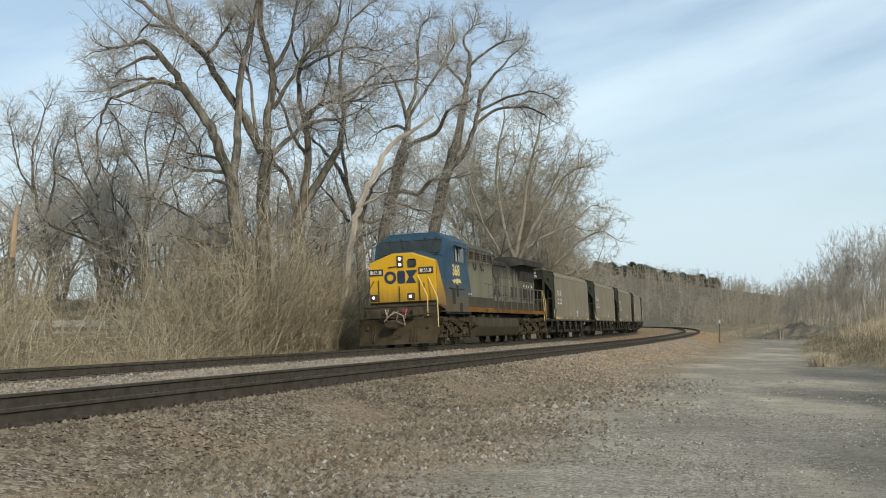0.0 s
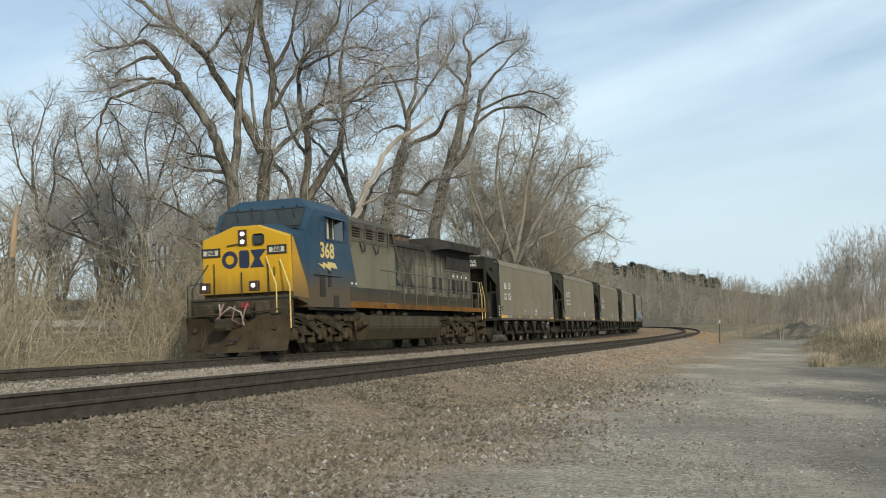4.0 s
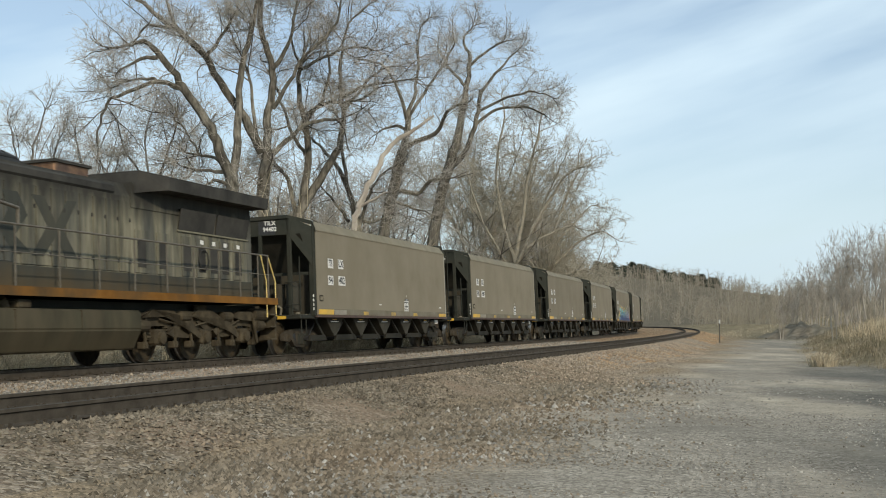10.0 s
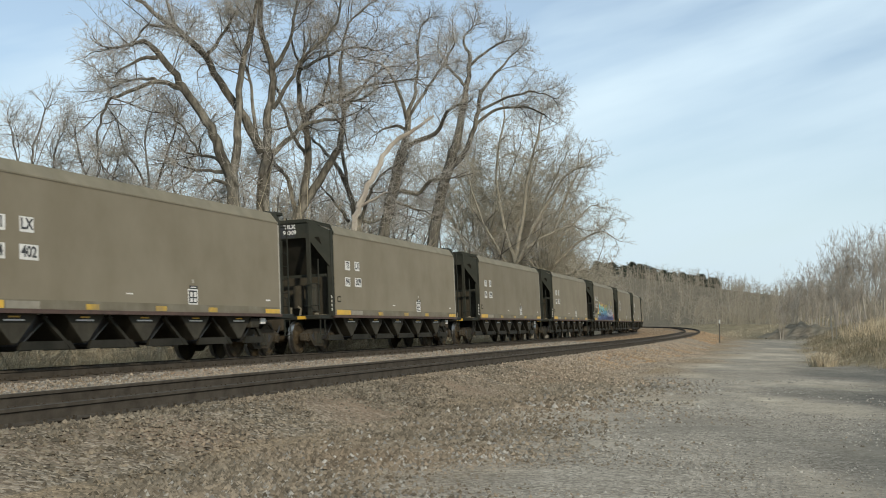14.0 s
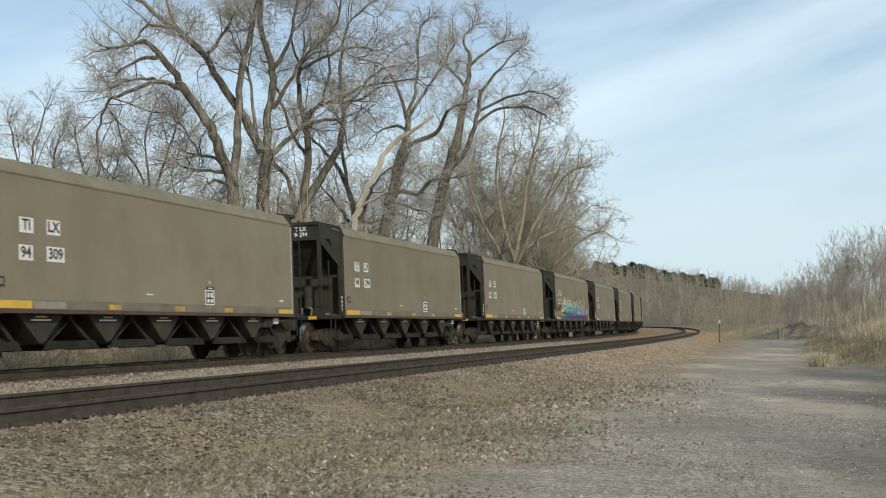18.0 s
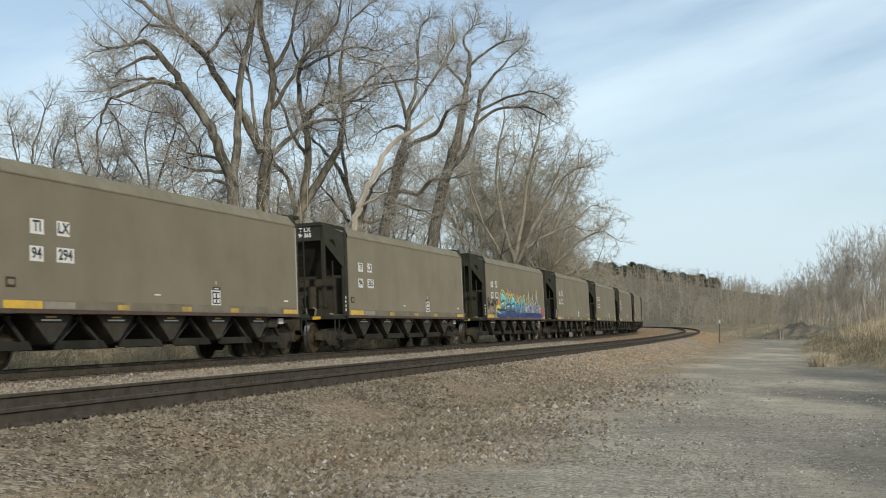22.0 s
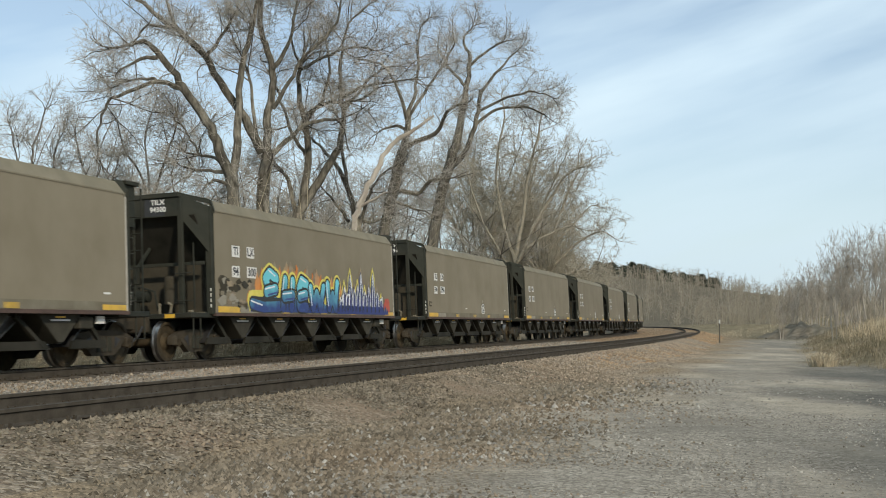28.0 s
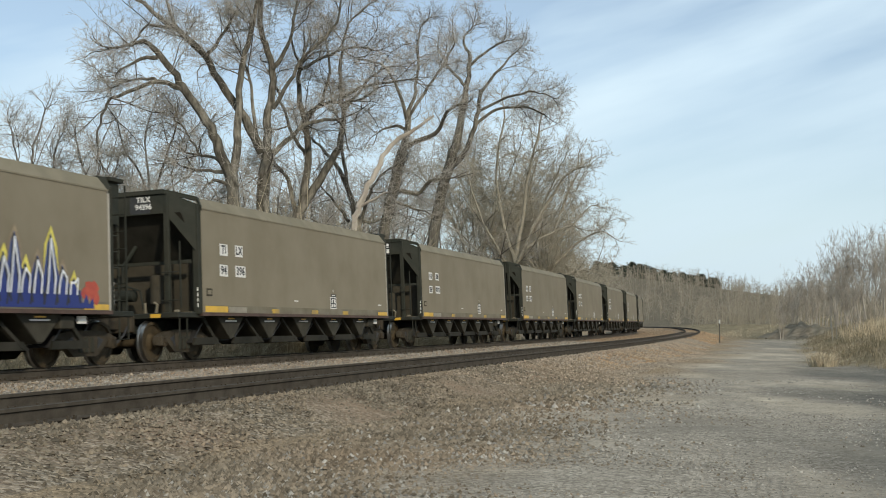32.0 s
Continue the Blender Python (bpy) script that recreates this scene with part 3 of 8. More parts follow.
M_DIRT = mat("grimy_cast_steel", (0.046, 0.039, 0.028), (0.080, 0.068, 0.050), rough=0.9, spec=0.1, scale=5, bump=0.35, bump_scale=25, c3=(0.036, 0.031, 0.024), scale3=2.5, amount3=0.6)
M_WHEEL = mat("brown_wheel_plate", (0.044, 0.034, 0.021), (0.085, 0.064, 0.036), rough=0.8, spec=0.15, scale=5, metal=0.1, c3=(0.028, 0.024, 0.019), scale3=3, amount3=0.6)
M_TREAD = mat("polished_wheel_rim", (0.30, 0.29, 0.27), (0.42, 0.41, 0.39), rough=0.35, scale=6, metal=1.0)
M_WHITE = mat("white_marking_paint", (0.62, 0.61, 0.57), (0.72, 0.71, 0.67), rough=0.6, scale=8)
M_INK = mat("black_lettering", (0.02, 0.02, 0.02), (0.03, 0.03, 0.03), rough=0.6, scale=8)
M_YEL = mat("yellow_reflector", (0.60, 0.36, 0.035), (0.68, 0.42, 0.05), rough=0.5, scale=8, c3=(0.38, 0.27, 0.08), scale3=3, amount3=0.4)
M_YELDIRT = mat("grimy_yellow_reflector", (0.40, 0.26, 0.05), (0.52, 0.34, 0.055), rough=0.7, scale=6, c3=(0.24, 0.185, 0.09), scale3=4, amount3=0.7)
M_BAND = mat("pale_sill_band", (0.165, 0.148, 0.108), (0.21, 0.192, 0.146), spec=0.15, rough=0.75, scale=2.0, c3=(0.125, 0.108, 0.072), scale3=1.3, amount3=0.7)
M_RUSTSILL = mat("rusty_side_sill", (0.06, 0.038, 0.03), (0.09, 0.055, 0.042), rough=0.8, scale=4)
M_STRIP = mat("pale_corner_strip", (0.34, 0.32, 0.27), (0.42, 0.39, 0.33), rough=0.7, scale=5)
M_STRIPDIM = mat("worn_pale_paint", (0.22, 0.20, 0.155), (0.28, 0.26, 0.205), rough=0.7, scale=4)
M_BULK = mat("dusty_bulkhead", (0.048, 0.043, 0.031), (0.072, 0.064, 0.047), spec=0.08, rough=0.9, scale=2.0, c3=(0.045, 0.042, 0.035), scale3=1.2, amount3=0.5)


def text_mesh(body, size, material, depth=0.002, bold=0.0):
    """Letters in the built-in font as a mesh, centred, lying in x and y."""
    cu = bpy.data.curves.new("letters", "FONT")
    cu.body, cu.size, cu.extrude, cu.align_x, cu.align_y = body, size, depth, "CENTER", "CENTER"
    cu.resolution_u, cu.offset = 3, bold
    ob = bpy.data.objects.new("letters", cu)
    me = bpy.data.meshes.new_from_object(ob)
    bpy.data.objects.remove(ob)
    me.materials.clear()
    me.materials.append(material)
    return me


# turns lying letters upright: on the yard side they read towards -x, on an end face towards -y or +y
ON_SIDE = Matrix(((-1, 0, 0, 0), (0, 0, 1, 0), (0, 1, 0, 0), (0, 0, 0, 1)))
ON_FRONT = Matrix(((0, 0, 1, 0), (1, 0, 0, 0), (0, 1, 0, 0), (0, 0, 0, 1)))


def letters(parent, body, size, material, x, y, z, turn=ON_SIDE, wide=1.0, bold=0.0):
    me = text_mesh(body, size, material, 0.002, bold)
    ob = new("lettering", me)
    ob.parent = parent
    ob.matrix_basis = Matrix.Translation((x, y, z)) @ turn @ Matrix.Diagonal((wide, 1, 1, 1))
    return ob


def disc(bm, prof, y_sign=1, n=28):
    """A turned body about the y axis from (y, radius) pairs."""
    rings = [[bm.verts.new((r * math.cos(2 * math.pi * k / n), y * y_sign, r * math.sin(2 * math.pi * k / n))) for k in range(n)] for y, r in prof]
    for u, v in zip(rings, rings[1:]):
        for k in range(n):
            bm.faces.new((u[k], u[(k + 1) % n], v[(k + 1) % n], v[k]))
    bm.faces.new(rings[0])
    bm.faces.new(rings[-1][::-1])
    return bm


def wheelset_mesh(r):
    bm = B()
    for s in (1, -1):
        disc(bm, [(0.66, 0.10), (0.66, r * 0.82), (0.655, r * 0.86), (0.655, r + 0.028), (0.69, r + 0.028), (0.70, r + 0.002), (0.79, r - 0.004), (0.795, r - 0.012), (0.795, r * 0.85), (0.76, r * 0.82), (0.735, r * 0.45), (0.80, r * 0.32), (0.81, 0.12)], s, 32)
        disc(bm, [(0.80, 0.085), (1.02, 0.085), (1.03, 0.12), (1.09, 0.12), (1.10, 0.06)], s, 16)
    disc(bm, [(-0.7, 0.09), (0.7, 0.09)], 1, 12)
    for k in range(3):
        a = k * 2 * math.pi / 3
        for s in (1, -1):
            box(bm, math.cos(a) * 0.07 - 0.016, math.cos(a) * 0.07 + 0.016, s * 1.10 - 0.012, s * 1.10 + 0.012, math.sin(a) * 0.07 - 0.016, math.sin(a) * 0.07 + 0.016)
    bmesh.ops.recalc_face_normals(bm, faces=bm.faces)
    me = mesh_of(bm, "wheelset", M_WHEEL, True)
    me.materials.append(M_TREAD)
    for p in me.polygons:
        c = p.center
        if 0.64 < abs(c.y) < 0.80 and math.hypot(c.x, c.z) > r - 0.009:
            p.material_index = 1
    return me


WHEEL_R, LOCO_R = 0.457, 0.533
ME_WHEELSET = wheelset_mesh(WHEEL_R)


def freight_truck(parent, x):
    t = part("truck", box(B(), -0.2, 0.2, -1.0, 1.0, 0.34, 0.62, 0.03), M_DIRT, parent, at=pose(x, 0, 0))
    for s in (1, -1):
        bm = B()
        y = 0.98 * s
        top = [(-1.12, 0.56), (-0.86, 0.66), (-0.45, 0.72), (0.45, 0.72), (0.86, 0.66), (1.12, 0.56), (1.12, 0.38), (1.02, 0.36), (0.98, 0.50), (0.80, 0.52), (0.62, 0.36), (0.40, 0.20), (-0.40, 0.20), (-0.62, 0.36), (-0.80, 0.52), (-0.98, 0.50), (-1.02, 0.36), (-1.12, 0.38)]
        prism(bm, top, y - 0.07, y + 0.07)
        prism(bm, [(-0.36, 0.60), (0.36, 0.60), (0.36, 0.28), (-0.36, 0.28)], y + s * 0.074, y + s * 0.02)
        part("side_frame", bm, M_DIRT, t)
        # black triangles laid on the frame stand in for the dark of its openings
        bm = B()
        for sx in (1, -1):
            prism(bm, [(sx * 0.62, 0.53), (sx * 0.42, 0.60), (sx * 0.40, 0.34)], y + s * 0.076, y + s * 0.05)
        part("window", bm, M_INK, t)
        for sx in (-0.2, 0.0, 0.2):
            part("spring", tube(B(), [(sx, y + s * 0.06, 0.28), (sx, y + s * 0.06, 0.58)], 0.065, 8), M_BLACK, t)
        for sx in (0.915, -0.915):
            part("bearing_box", box(B(), sx - 0.13, sx + 0.13, y - 0.10, y + 0.115, WHEEL_R - 0.10, WHEEL_R + 0.12, 0.025), M_DIRT, t)
    for sx in (0.915, -0.915):
        w = new("wheelset", ME_WHEELSET)
        w.parent, w.matrix_basis = t, pose(sx, 0, WHEEL_R)
    return t


def coupler(parent, x, sign):
    bm = B()
    box(bm, min(0, sign * 0.55), max(0, sign * 0.55), -0.09, 0.09, 0.76, 0.96, 0.02)
    prism(bm, [(sign * 0.48, 0.72), (sign * 0.80, 0.72), (sign * 0.84, 0.78), (sign * 0.84, 0.98), (sign * 0.78, 1.02), (sign * 0.48, 1.02)], -0.16, 0.16)
    part("coupler", bm, M_DIRT, parent, "rusty knuckle coupler", at=pose(x, 0, 0))
    bm = B()
    tube(bm, [(0, 0.32, 0.86), (sign * 0.25, 0.34, 0.62), (sign * 0.5, 0.28, 0.42), (sign * 0.72, 0.16, 0.46)], 0.028, 8)
    part("brake_hose", bm, M_INK, parent, at=pose(x, 0, 0))


def car_end(c, e):
    """The end of a hopper: e is 1 at the front and -1 at the rear."""
    X = lambda v: e * v
    # top band of the end, leaning posts and gussets
    bm = B()
    box(bm, min(X(6.86), X(6.90)), max(X(6.86), X(6.90)), -1.08, 1.08, 3.38, 3.88)
    part("end_plate", bm, M_END, c)
    bm = B()
    rim = [(-1.63, 3.56), (-1.52, 3.80), (-1.08, 3.93), (1.08, 3.93), (1.52, 3.80), (1.63, 3.56)]
    for (ya, za), (yb, zb) in zip(rim, rim[1:]):
        xa = 6.95 if abs(ya) < 1.2 else 6.24
        xb = 6.95 if abs(yb) < 1.2 else 6.24
        vs = [bm.verts.new(v) for v in ((X(xa), ya, za - 0.10), (X(xb), yb, zb - 0.10), (X(xb), yb, zb), (X(xa), ya, za), (X(xa - 0.22), ya * 0.96, za - 0.10), (X(xb - 0.22), yb * 0.96, zb - 0.10), (X(xb - 0.22), yb * 0.96, zb), (X(xa - 0.22), ya * 0.96, za))]
        for q in ((0, 1, 2, 3), (7, 6, 5, 4), (3, 2, 6, 7), (1, 0, 4, 5), (0, 3, 7, 4), (2, 1, 5, 6)):
            bm.faces.new([vs[i] for i in q])
    part("top_rim", bm, M_END, c)
    for s in (1, -1):
        part("post", box(B(), min(X(6.80), X(6.90)), max(X(6.80), X(6.90)), s * 1.08 - 0.06, s * 1.08 + 0.06, 1.06, 3.86, 0.012), M_END, c)
        # the gusset between post and side, cut along a slope
        bm = B()
        o = [(6.86, 1.12, 3.86), (6.30, 1.60, 3.60), (6.30, 1.60, 2.42), (6.86, 1.12, 3.30)]
        f = [bm.verts.new((X(x), s * y, z)) for x, y, z in o]
        g = [bm.verts.new((X(x - 0.02), s * (y - 0.02), z)) for x, y, z in o]
        bm.faces.new(f), bm.faces.new(g[::-1])
        for i in range(4):
            bm.faces.new((f[i], f[(i + 1) % 4], g[(i + 1) % 4], g[i]))
        part("gusset", bm, M_END, c)
        part("corner_post", box(B(), min(X(6.20), X(6.36)), max(X(6.20), X(6.36)), s * 1.52 - 0.075, s * 1.52 + 0.075, 1.06, 3.62, 0.01), M_END, c)
        bm = B()
        tube(bm, [(X(6.62), s * 1.27, 1.2), (X(6.62), s * 1.27, 2.75)], 0.022, 6)
        part("upright", bm, M_BLACK, c)
        for k in range(4):
            part("reflective_mark", box(B(), min(X(6.37), X(6.374)), max(X(6.37), X(6.374)), s * 1.57 - 0.014, s * 1.57 + 0.014, 1.22 + 0.125 * k, 1.30 + 0.125 * k), M_WHITE, c, "white tick mark")
    # the slope sheet that carries the coal down to the first chute
    bm = B()
    prism(bm, [(X(6.74), 3.40), (X(6.70), 3.40), (X(4.9), 1.15), (X(4.95), 1.10)], -1.38, 1.38)
    part("slope_sheet", bm, M_HOP, c)
    bm = B()
    box(bm, min(X(5.9), X(5.95)), max(X(5.9), X(5.95)), -1.45, 1.45, 1.05, 2.28)
    part("bulkhead", bm, M_BULK, c, "dusty brown bulkhead plate")
    part("crossbar", box(B(), min(X(6.40), X(6.48)), max(X(6.40), X(6.48)), -1.45, 1.45, 2.24, 2.32), M_END, c)
    bm = B()
    tube(bm, [(X(6.50), -0.30 * e, 2.25), (X(5.95), -0.02, 3.1)], 0.05, 6)
    tube(bm, [(X(6.50), -0.30 * e, 1.2), (X(6.50), -0.30 * e, 2.25)], 0.05, 6)
    part("brace", bm, M_BLACK, c)
    part("end_sill", box(B(), min(X(6.0), X(7.20)), max(X(6.0), X(7.20)), -1.52, 1.52, 0.98, 1.10, 0.015), M_BLACK, c)
    part("striker", box(B(), min(X(7.2), X(7.36)), max(X(7.2), X(7.36)), -0.42, 0.42, 0.68, 1.06, 0.02), M_DIRT, c)
    for s in (0.95, -0.2):
        part("sill_patch", box(B(), min(X(7.20), X(7.204)), max(X(7.20), X(7.204)), s * e - 0.13, s * e + 0.13, 0.99, 1.08), M_YEL, c, "dirty yellow reflector patch")
    # ladder on one side of the end
    ly = -1.28 * e
    lad = part("ladder", tube(tube(B(), [(X(6.98), ly - 0.21, 1.1), (X(6.98), ly - 0.21, 3.72)], 0.022, 6), [(X(6.98), ly + 0.21, 1.1), (X(6.98), ly + 0.21, 3.72)], 0.022, 6), M_BLACK, c)
    r = part("rung", tube(B(), [(0, -0.21, 0), (0, 0.21, 0)], 0.014, 6), M_BLACK, lad, at=pose(X(6.98), ly, 1.32))
    for k in range(1, 7):
        again(r, pose(X(6.98), ly, 1.32 + 0.36 * k))
    for z in (1.38, 2.02):
        part("grab_iron", tube(B(), [(X(6.98), 1.42 * e, z), (X(6.98), 0.98 * e, z)], 0.014, 6), M_BLACK, c)
    # stirrup step below the corner
    bm = B()
    tube(bm, [(X(6.72), 1.47, 0.98), (X(6.72), 1.47, 0.52), (X(7.05), 1.47, 0.52), (X(7.05), 1.47, 0.98)], 0.018, 6)
    part("stirrup_step", bm, M_BLACK, c)
    coupler(c, X(7.30), e)


def hopper_car():
    c = new("hopper_car")
    # body shell: upright sides, sloped top chords, open top
    bm = B()
    sec = [(1.60, 1.09), (1.60, 3.52), (1.56, 3.52), (1.56, 1.13), (0.9, 1.13), (0.9, 1.09)]
    sweep_x(bm, sec, -6.2, 6.2)
    sweep_x(bm, [(-y, z) for y, z in sec], -6.2, 6.2)
    part("body", bm, M_SIDE, c)
    for s in (1, -1):
        bm = B()
        sweep_x(bm, [(s * 1.612, 3.50), (s * 1.612, 3.535), (s * 1.47, 3.78), (s * 1.40, 3.78), (s * 1.40, 3.72), (s * 1.45, 3.72), (s * 1.57, 3.50)], -6.2, 6.2)
        part("top_chord", bm, M_CHORD, c)
        bm = B()
        for k in range(62):
            x = -6.1 + 0.2 * k
            box(bm, x - 0.014, x + 0.014, s * 1.612, s * 1.622, 3.504, 3.528)
        part("rivet_row", bm, M_SIDE, c)
        bm = B()
        sweep_x(bm, [(s * 1.602, 1.10), (s * 1.606, 1.10), (s * 1.606, 1.27), (s * 1.602, 1.27)], -6.19, 6.19)
        part("sill_band", bm, M_BAND, c, "pale band along the sill")
        bm = B()
        sweep_x(bm, [(s * 1.54, 1.02), (s * 1.625, 1.02), (s * 1.625, 1.095), (s * 1.54, 1.095)], -6.25, 6.25)
        part("side_sill", bm, M_RUSTSILL, c)
        for x in (6.19, -6.19):
            bm = B()
            box(bm, x - 0.035 if x > 0 else x - 0.03, x + 0.03 if x > 0 else x + 0.035, s * 1.603, s * 1.608, 1.09, 3.5)
            part("corner_strip", bm, M_STRIP if x < 0 else M_SIDE, c)
        patches = [(5.55, 0.55)] + [(x, 0.22) for x in (2.35, -0.2, -2.5)] + [(-5.72, 0.42)]
        for x, h in patches:
            part("reflector", box(B(), x - h, x + h, s * 1.607, s * 1.611, 1.105, 1.25 if h > 0.5 else 1.215), M_YEL if h > 0.3 else M_YELDIRT, c)
    # plates on the yard side
    for x, z, w, h in ((5.13, 2.61, 0.40, 0.28), (4.34, 2.62, 0.40, 0.28), (5.15, 2.11, 0.40, 0.28), (4.28, 2.12, 0.54, 0.28)):
        part("number_panel", box(B(), x - w / 2, x + w / 2, 1.601, 1.6045, z - h / 2, z + h / 2), M_WHITE, c, "white number panel")
    pl = part("placard", box(B(), -1.80, -1.36, 1.601, 1.606, 1.27, 1.62), M_WHITE, c, "black and white inspection placard")
    part("field", box(B(), -1.76, -1.40, 1.606, 1.609, 1.30, 1.59), M_INK, pl)
    for x, z, w, h in ((-1.67, 1.50, 0.11, 0.11), (-1.50, 1.50, 0.11, 0.11), (-1.67, 1.37, 0.11, 0.08), (-1.50, 1.37, 0.11, 0.08)):
        part("mark", box(B(), x - w / 2, x + w / 2, 1.609, 1.612, z - h / 2, z + h / 2), M_WHITE, pl)
    part("heading", box(B(), -1.80, -1.44, 1.601, 1.606, 1.625, 1.70), M_INK, pl)
    part("mark", box(B(), -1.72, -1.50, 1.606, 1.608, 1.65, 1.675), M_WHITE, pl)
    part("stencil", box(B(), -1.64, -1.56, 1.601, 1.604, 1.76, 1.84), M_STRIP, c, "pale painted dot")
    part("patch", box(B(), 4.0, 4.95, 1.607, 1.609, 1.105, 1.24), M_STRIPDIM, c, "pale worn patch on the sill band")
    pl = part("card_board", box(B(), 5.76, 6.02, 1.601, 1.612, 1.48, 1.66), M_BULK, c, "small dark card board")
    part("frame", box(B(), 5.80, 5.98, 1.612, 1.618, 1.52, 1.62), M_SIDE, pl)
    part("stencil", box(B(), 0.9, 1.15, 1.601, 1.604, 1.44, 1.47), M_WHITE, c, "white stencil bar")
    part("stencil", box(B(), -5.6, -5.35, 1.601, 1.604, 1.42, 1.46), M_WHITE, c, "white stencil bar")
    # centre sill and the row of chutes
    part("centre_sill", box(B(), -7.2, 7.2, -0.28, 0.28, 0.66, 1.06), M_BLACK, c)
    xs = (4.46, 2.30, 0.14, -2.04, -4.20)
    for x in xs:
        bm = B()
        prism(bm, [(x - 0.72, 1.04), (x + 0.72, 1.04), (x + 0.06, 0.47), (x - 0.06, 0.47)], -1.38, 1.38)
        ch = part("chute", bm, M_HOP, c)
        bm = B()
        prism(bm, [(x - 0.68, 1.02), (x + 0.68, 1.02), (x + 0.09, 0.50), (x - 0.09, 0.50)], 1.385, 1.40)
        part("plate", bm, M_TRI, ch, "dusty triangular plate")
        bm = B()
        box(bm, x - 0.16, x + 0.16, 1.401, 1.404, 0.955, 0.985)
        part("stencil", bm, M_YEL, ch)
        bm = B()
        box(bm, x - 0.30, x + 0.30, 1.401, 1.404, 0.895, 0.925)
        part("stencil", bm, M_WHITE, ch, "white stencil bar")
    mids = [5.55] + [(a + b) / 2 for a, b in zip(xs, xs[1:])] + [-5.25]
    for i, x in enumerate(mids):
        hw = 0.86 if 0 < i < 5 else 0.62
        for s in (1, -1):
            door = part("door_flange", prism(B(), [(x - hw, 0.36), (x + hw, 0.36), (x + hw * 0.9, 0.52), (x - hw * 0.8, 0.52)], s * 1.30 - 0.03, s * 1.30 + 0.03), M_HOP, c)
            part("strut", tube(B(), [(x + 0.10, s * 1.25, 1.0), (x - hw * 0.8, s * 1.30, 0.40)], 0.055, 4), M_HOP, door)
        bm = B()
        prism(bm, [(x + hw * 0.8, 0.44), (x + hw * 0.8, 0.40), (x - 0.2, 0.98), (x - 0.15, 1.0)], -1.2, 1.2)
        # plain black puts the shade of the chute opening into the sheet's colour
        part("door_sheet", bm, M_INK, door)
    for s in (1, -1):
        car_end(c, s)
    # ladder bay at the rear corner
    part("bay_plate", box(B(), -7.36, -6.90, 1.06, 1.10, 2.95, 3.84), M_END, c)
    part("bay_rim", box(B(), -7.44, -6.93, 0.70, 1.18, 3.84, 3.93, 0.012), M_END, c)
    bay = part("bay_ladder", tube(B(), [(-7.33, 1.08, 1.10), (-7.33, 1.08, 2.96)], 0.03, 6), M_END, c)
    r = part("rung", tube(B(), [(-6.90, 1.08, 0), (-7.33, 1.08, 0)], 0.016, 6), M_END, bay, at=pose(0, 0, 1.35))
    for k in range(1, 5):
        again(r, pose(0, 0, 1.35 + 0.34 * k))
    # brake gear on the rear and front ends
    bm = B()
    disc(bm, [(-0.35, 0.02), (-0.34, 0.16), (0.3, 0.16), (0.34, 0.05)], 1, 16)
    part("air_reservoir", bm, M_BULK, c, "dusty brake reservoir", at=pose(6.35, 0.50, 1.68, 90, 0, 0))
    bm = B()
    disc(bm, [(-0.4, 0.02), (-0.38, 0.14), (0.34, 0.14), (0.38, 0.05)], 1, 16)
    part("brake_cylinder", bm, M_BLACK, c, at=pose(6.5, -0.35, 1.55, 0, 0, 0))
    bm = B()
    tube(bm, [(6.4, -0.7, 1.75), (6.55, -0.2, 1.78), (6.6, 0.2, 1.65), (6.62, 0.3, 1.2)], 0.025, 6)
    part("brake_pipe", bm, M_BLACK, c)
    bm = B()
    tube(bm, [(6.75, 0.42, 1.10), (6.75, 0.42, 1.36)], 0.032, 8)
    tube(bm, [(6.75, 0.70, 1.10), (6.75, 0.74, 1.30), (6.72, 0.64, 1.36)], 0.035, 8)
    box(bm, 6.7, 6.80, 1.18, 1.30, 1.10, 1.17, 0.02)
    part("valve", bm, M_BAND, c, "pale grey air valves")
    bm = B()
    box(bm, -5.2, -4.75, 1.30, 1.46, 0.74, 0.98, 0.02)
    part("valve_box", bm, M_TRI, c)
    bm = B()
    box(bm, -5.62, -5.34, 1.40, 1.44, 0.84, 0.99)
    part("tag_plate", bm, M_WHITE, c, "white tag plate")
    bm = B()
    w = 20
    for k in range(w):
        a, b2 = 2 * math.pi * k / w, 2 * math.pi * (k + 1) / w
        tube(bm, [(0, 0.26 * math.cos(a), 0.26 * math.sin(a)), (0, 0.26 * math.cos(b2), 0.26 * math.sin(b2))], 0.016, 5, False)
    for k in range(3):
        a = 2 * math.pi * k / 3
        tube(bm, [(0, 0, 0), (0, 0.26 * math.cos(a), 0.26 * math.sin(a))], 0.012, 5)
    part("brake_wheel", bm, M_BLACK, c, at=pose(-7.05, 0.55, 2.75))
    freight_truck(c, 6.15)
    freight_truck(c, -6.15)
    return c


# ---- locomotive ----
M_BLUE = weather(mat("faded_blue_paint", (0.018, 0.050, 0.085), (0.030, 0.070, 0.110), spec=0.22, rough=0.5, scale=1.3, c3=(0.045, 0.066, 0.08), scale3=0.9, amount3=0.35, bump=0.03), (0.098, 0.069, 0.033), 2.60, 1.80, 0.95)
M_NOSE = weather(mat("yellow_nose_paint", (0.56, 0.32, 0.012), (0.66, 0.39, 0.018), spec=0.3, rough=0.5, scale=1.6, c3=(0.40, 0.23, 0.025), scale3=1.6, amount3=0.35, stretch=(1, 1.2, 0.8)), (0.16, 0.105, 0.04), 2.35, 1.70, 0.7, 0.7, 2.5)
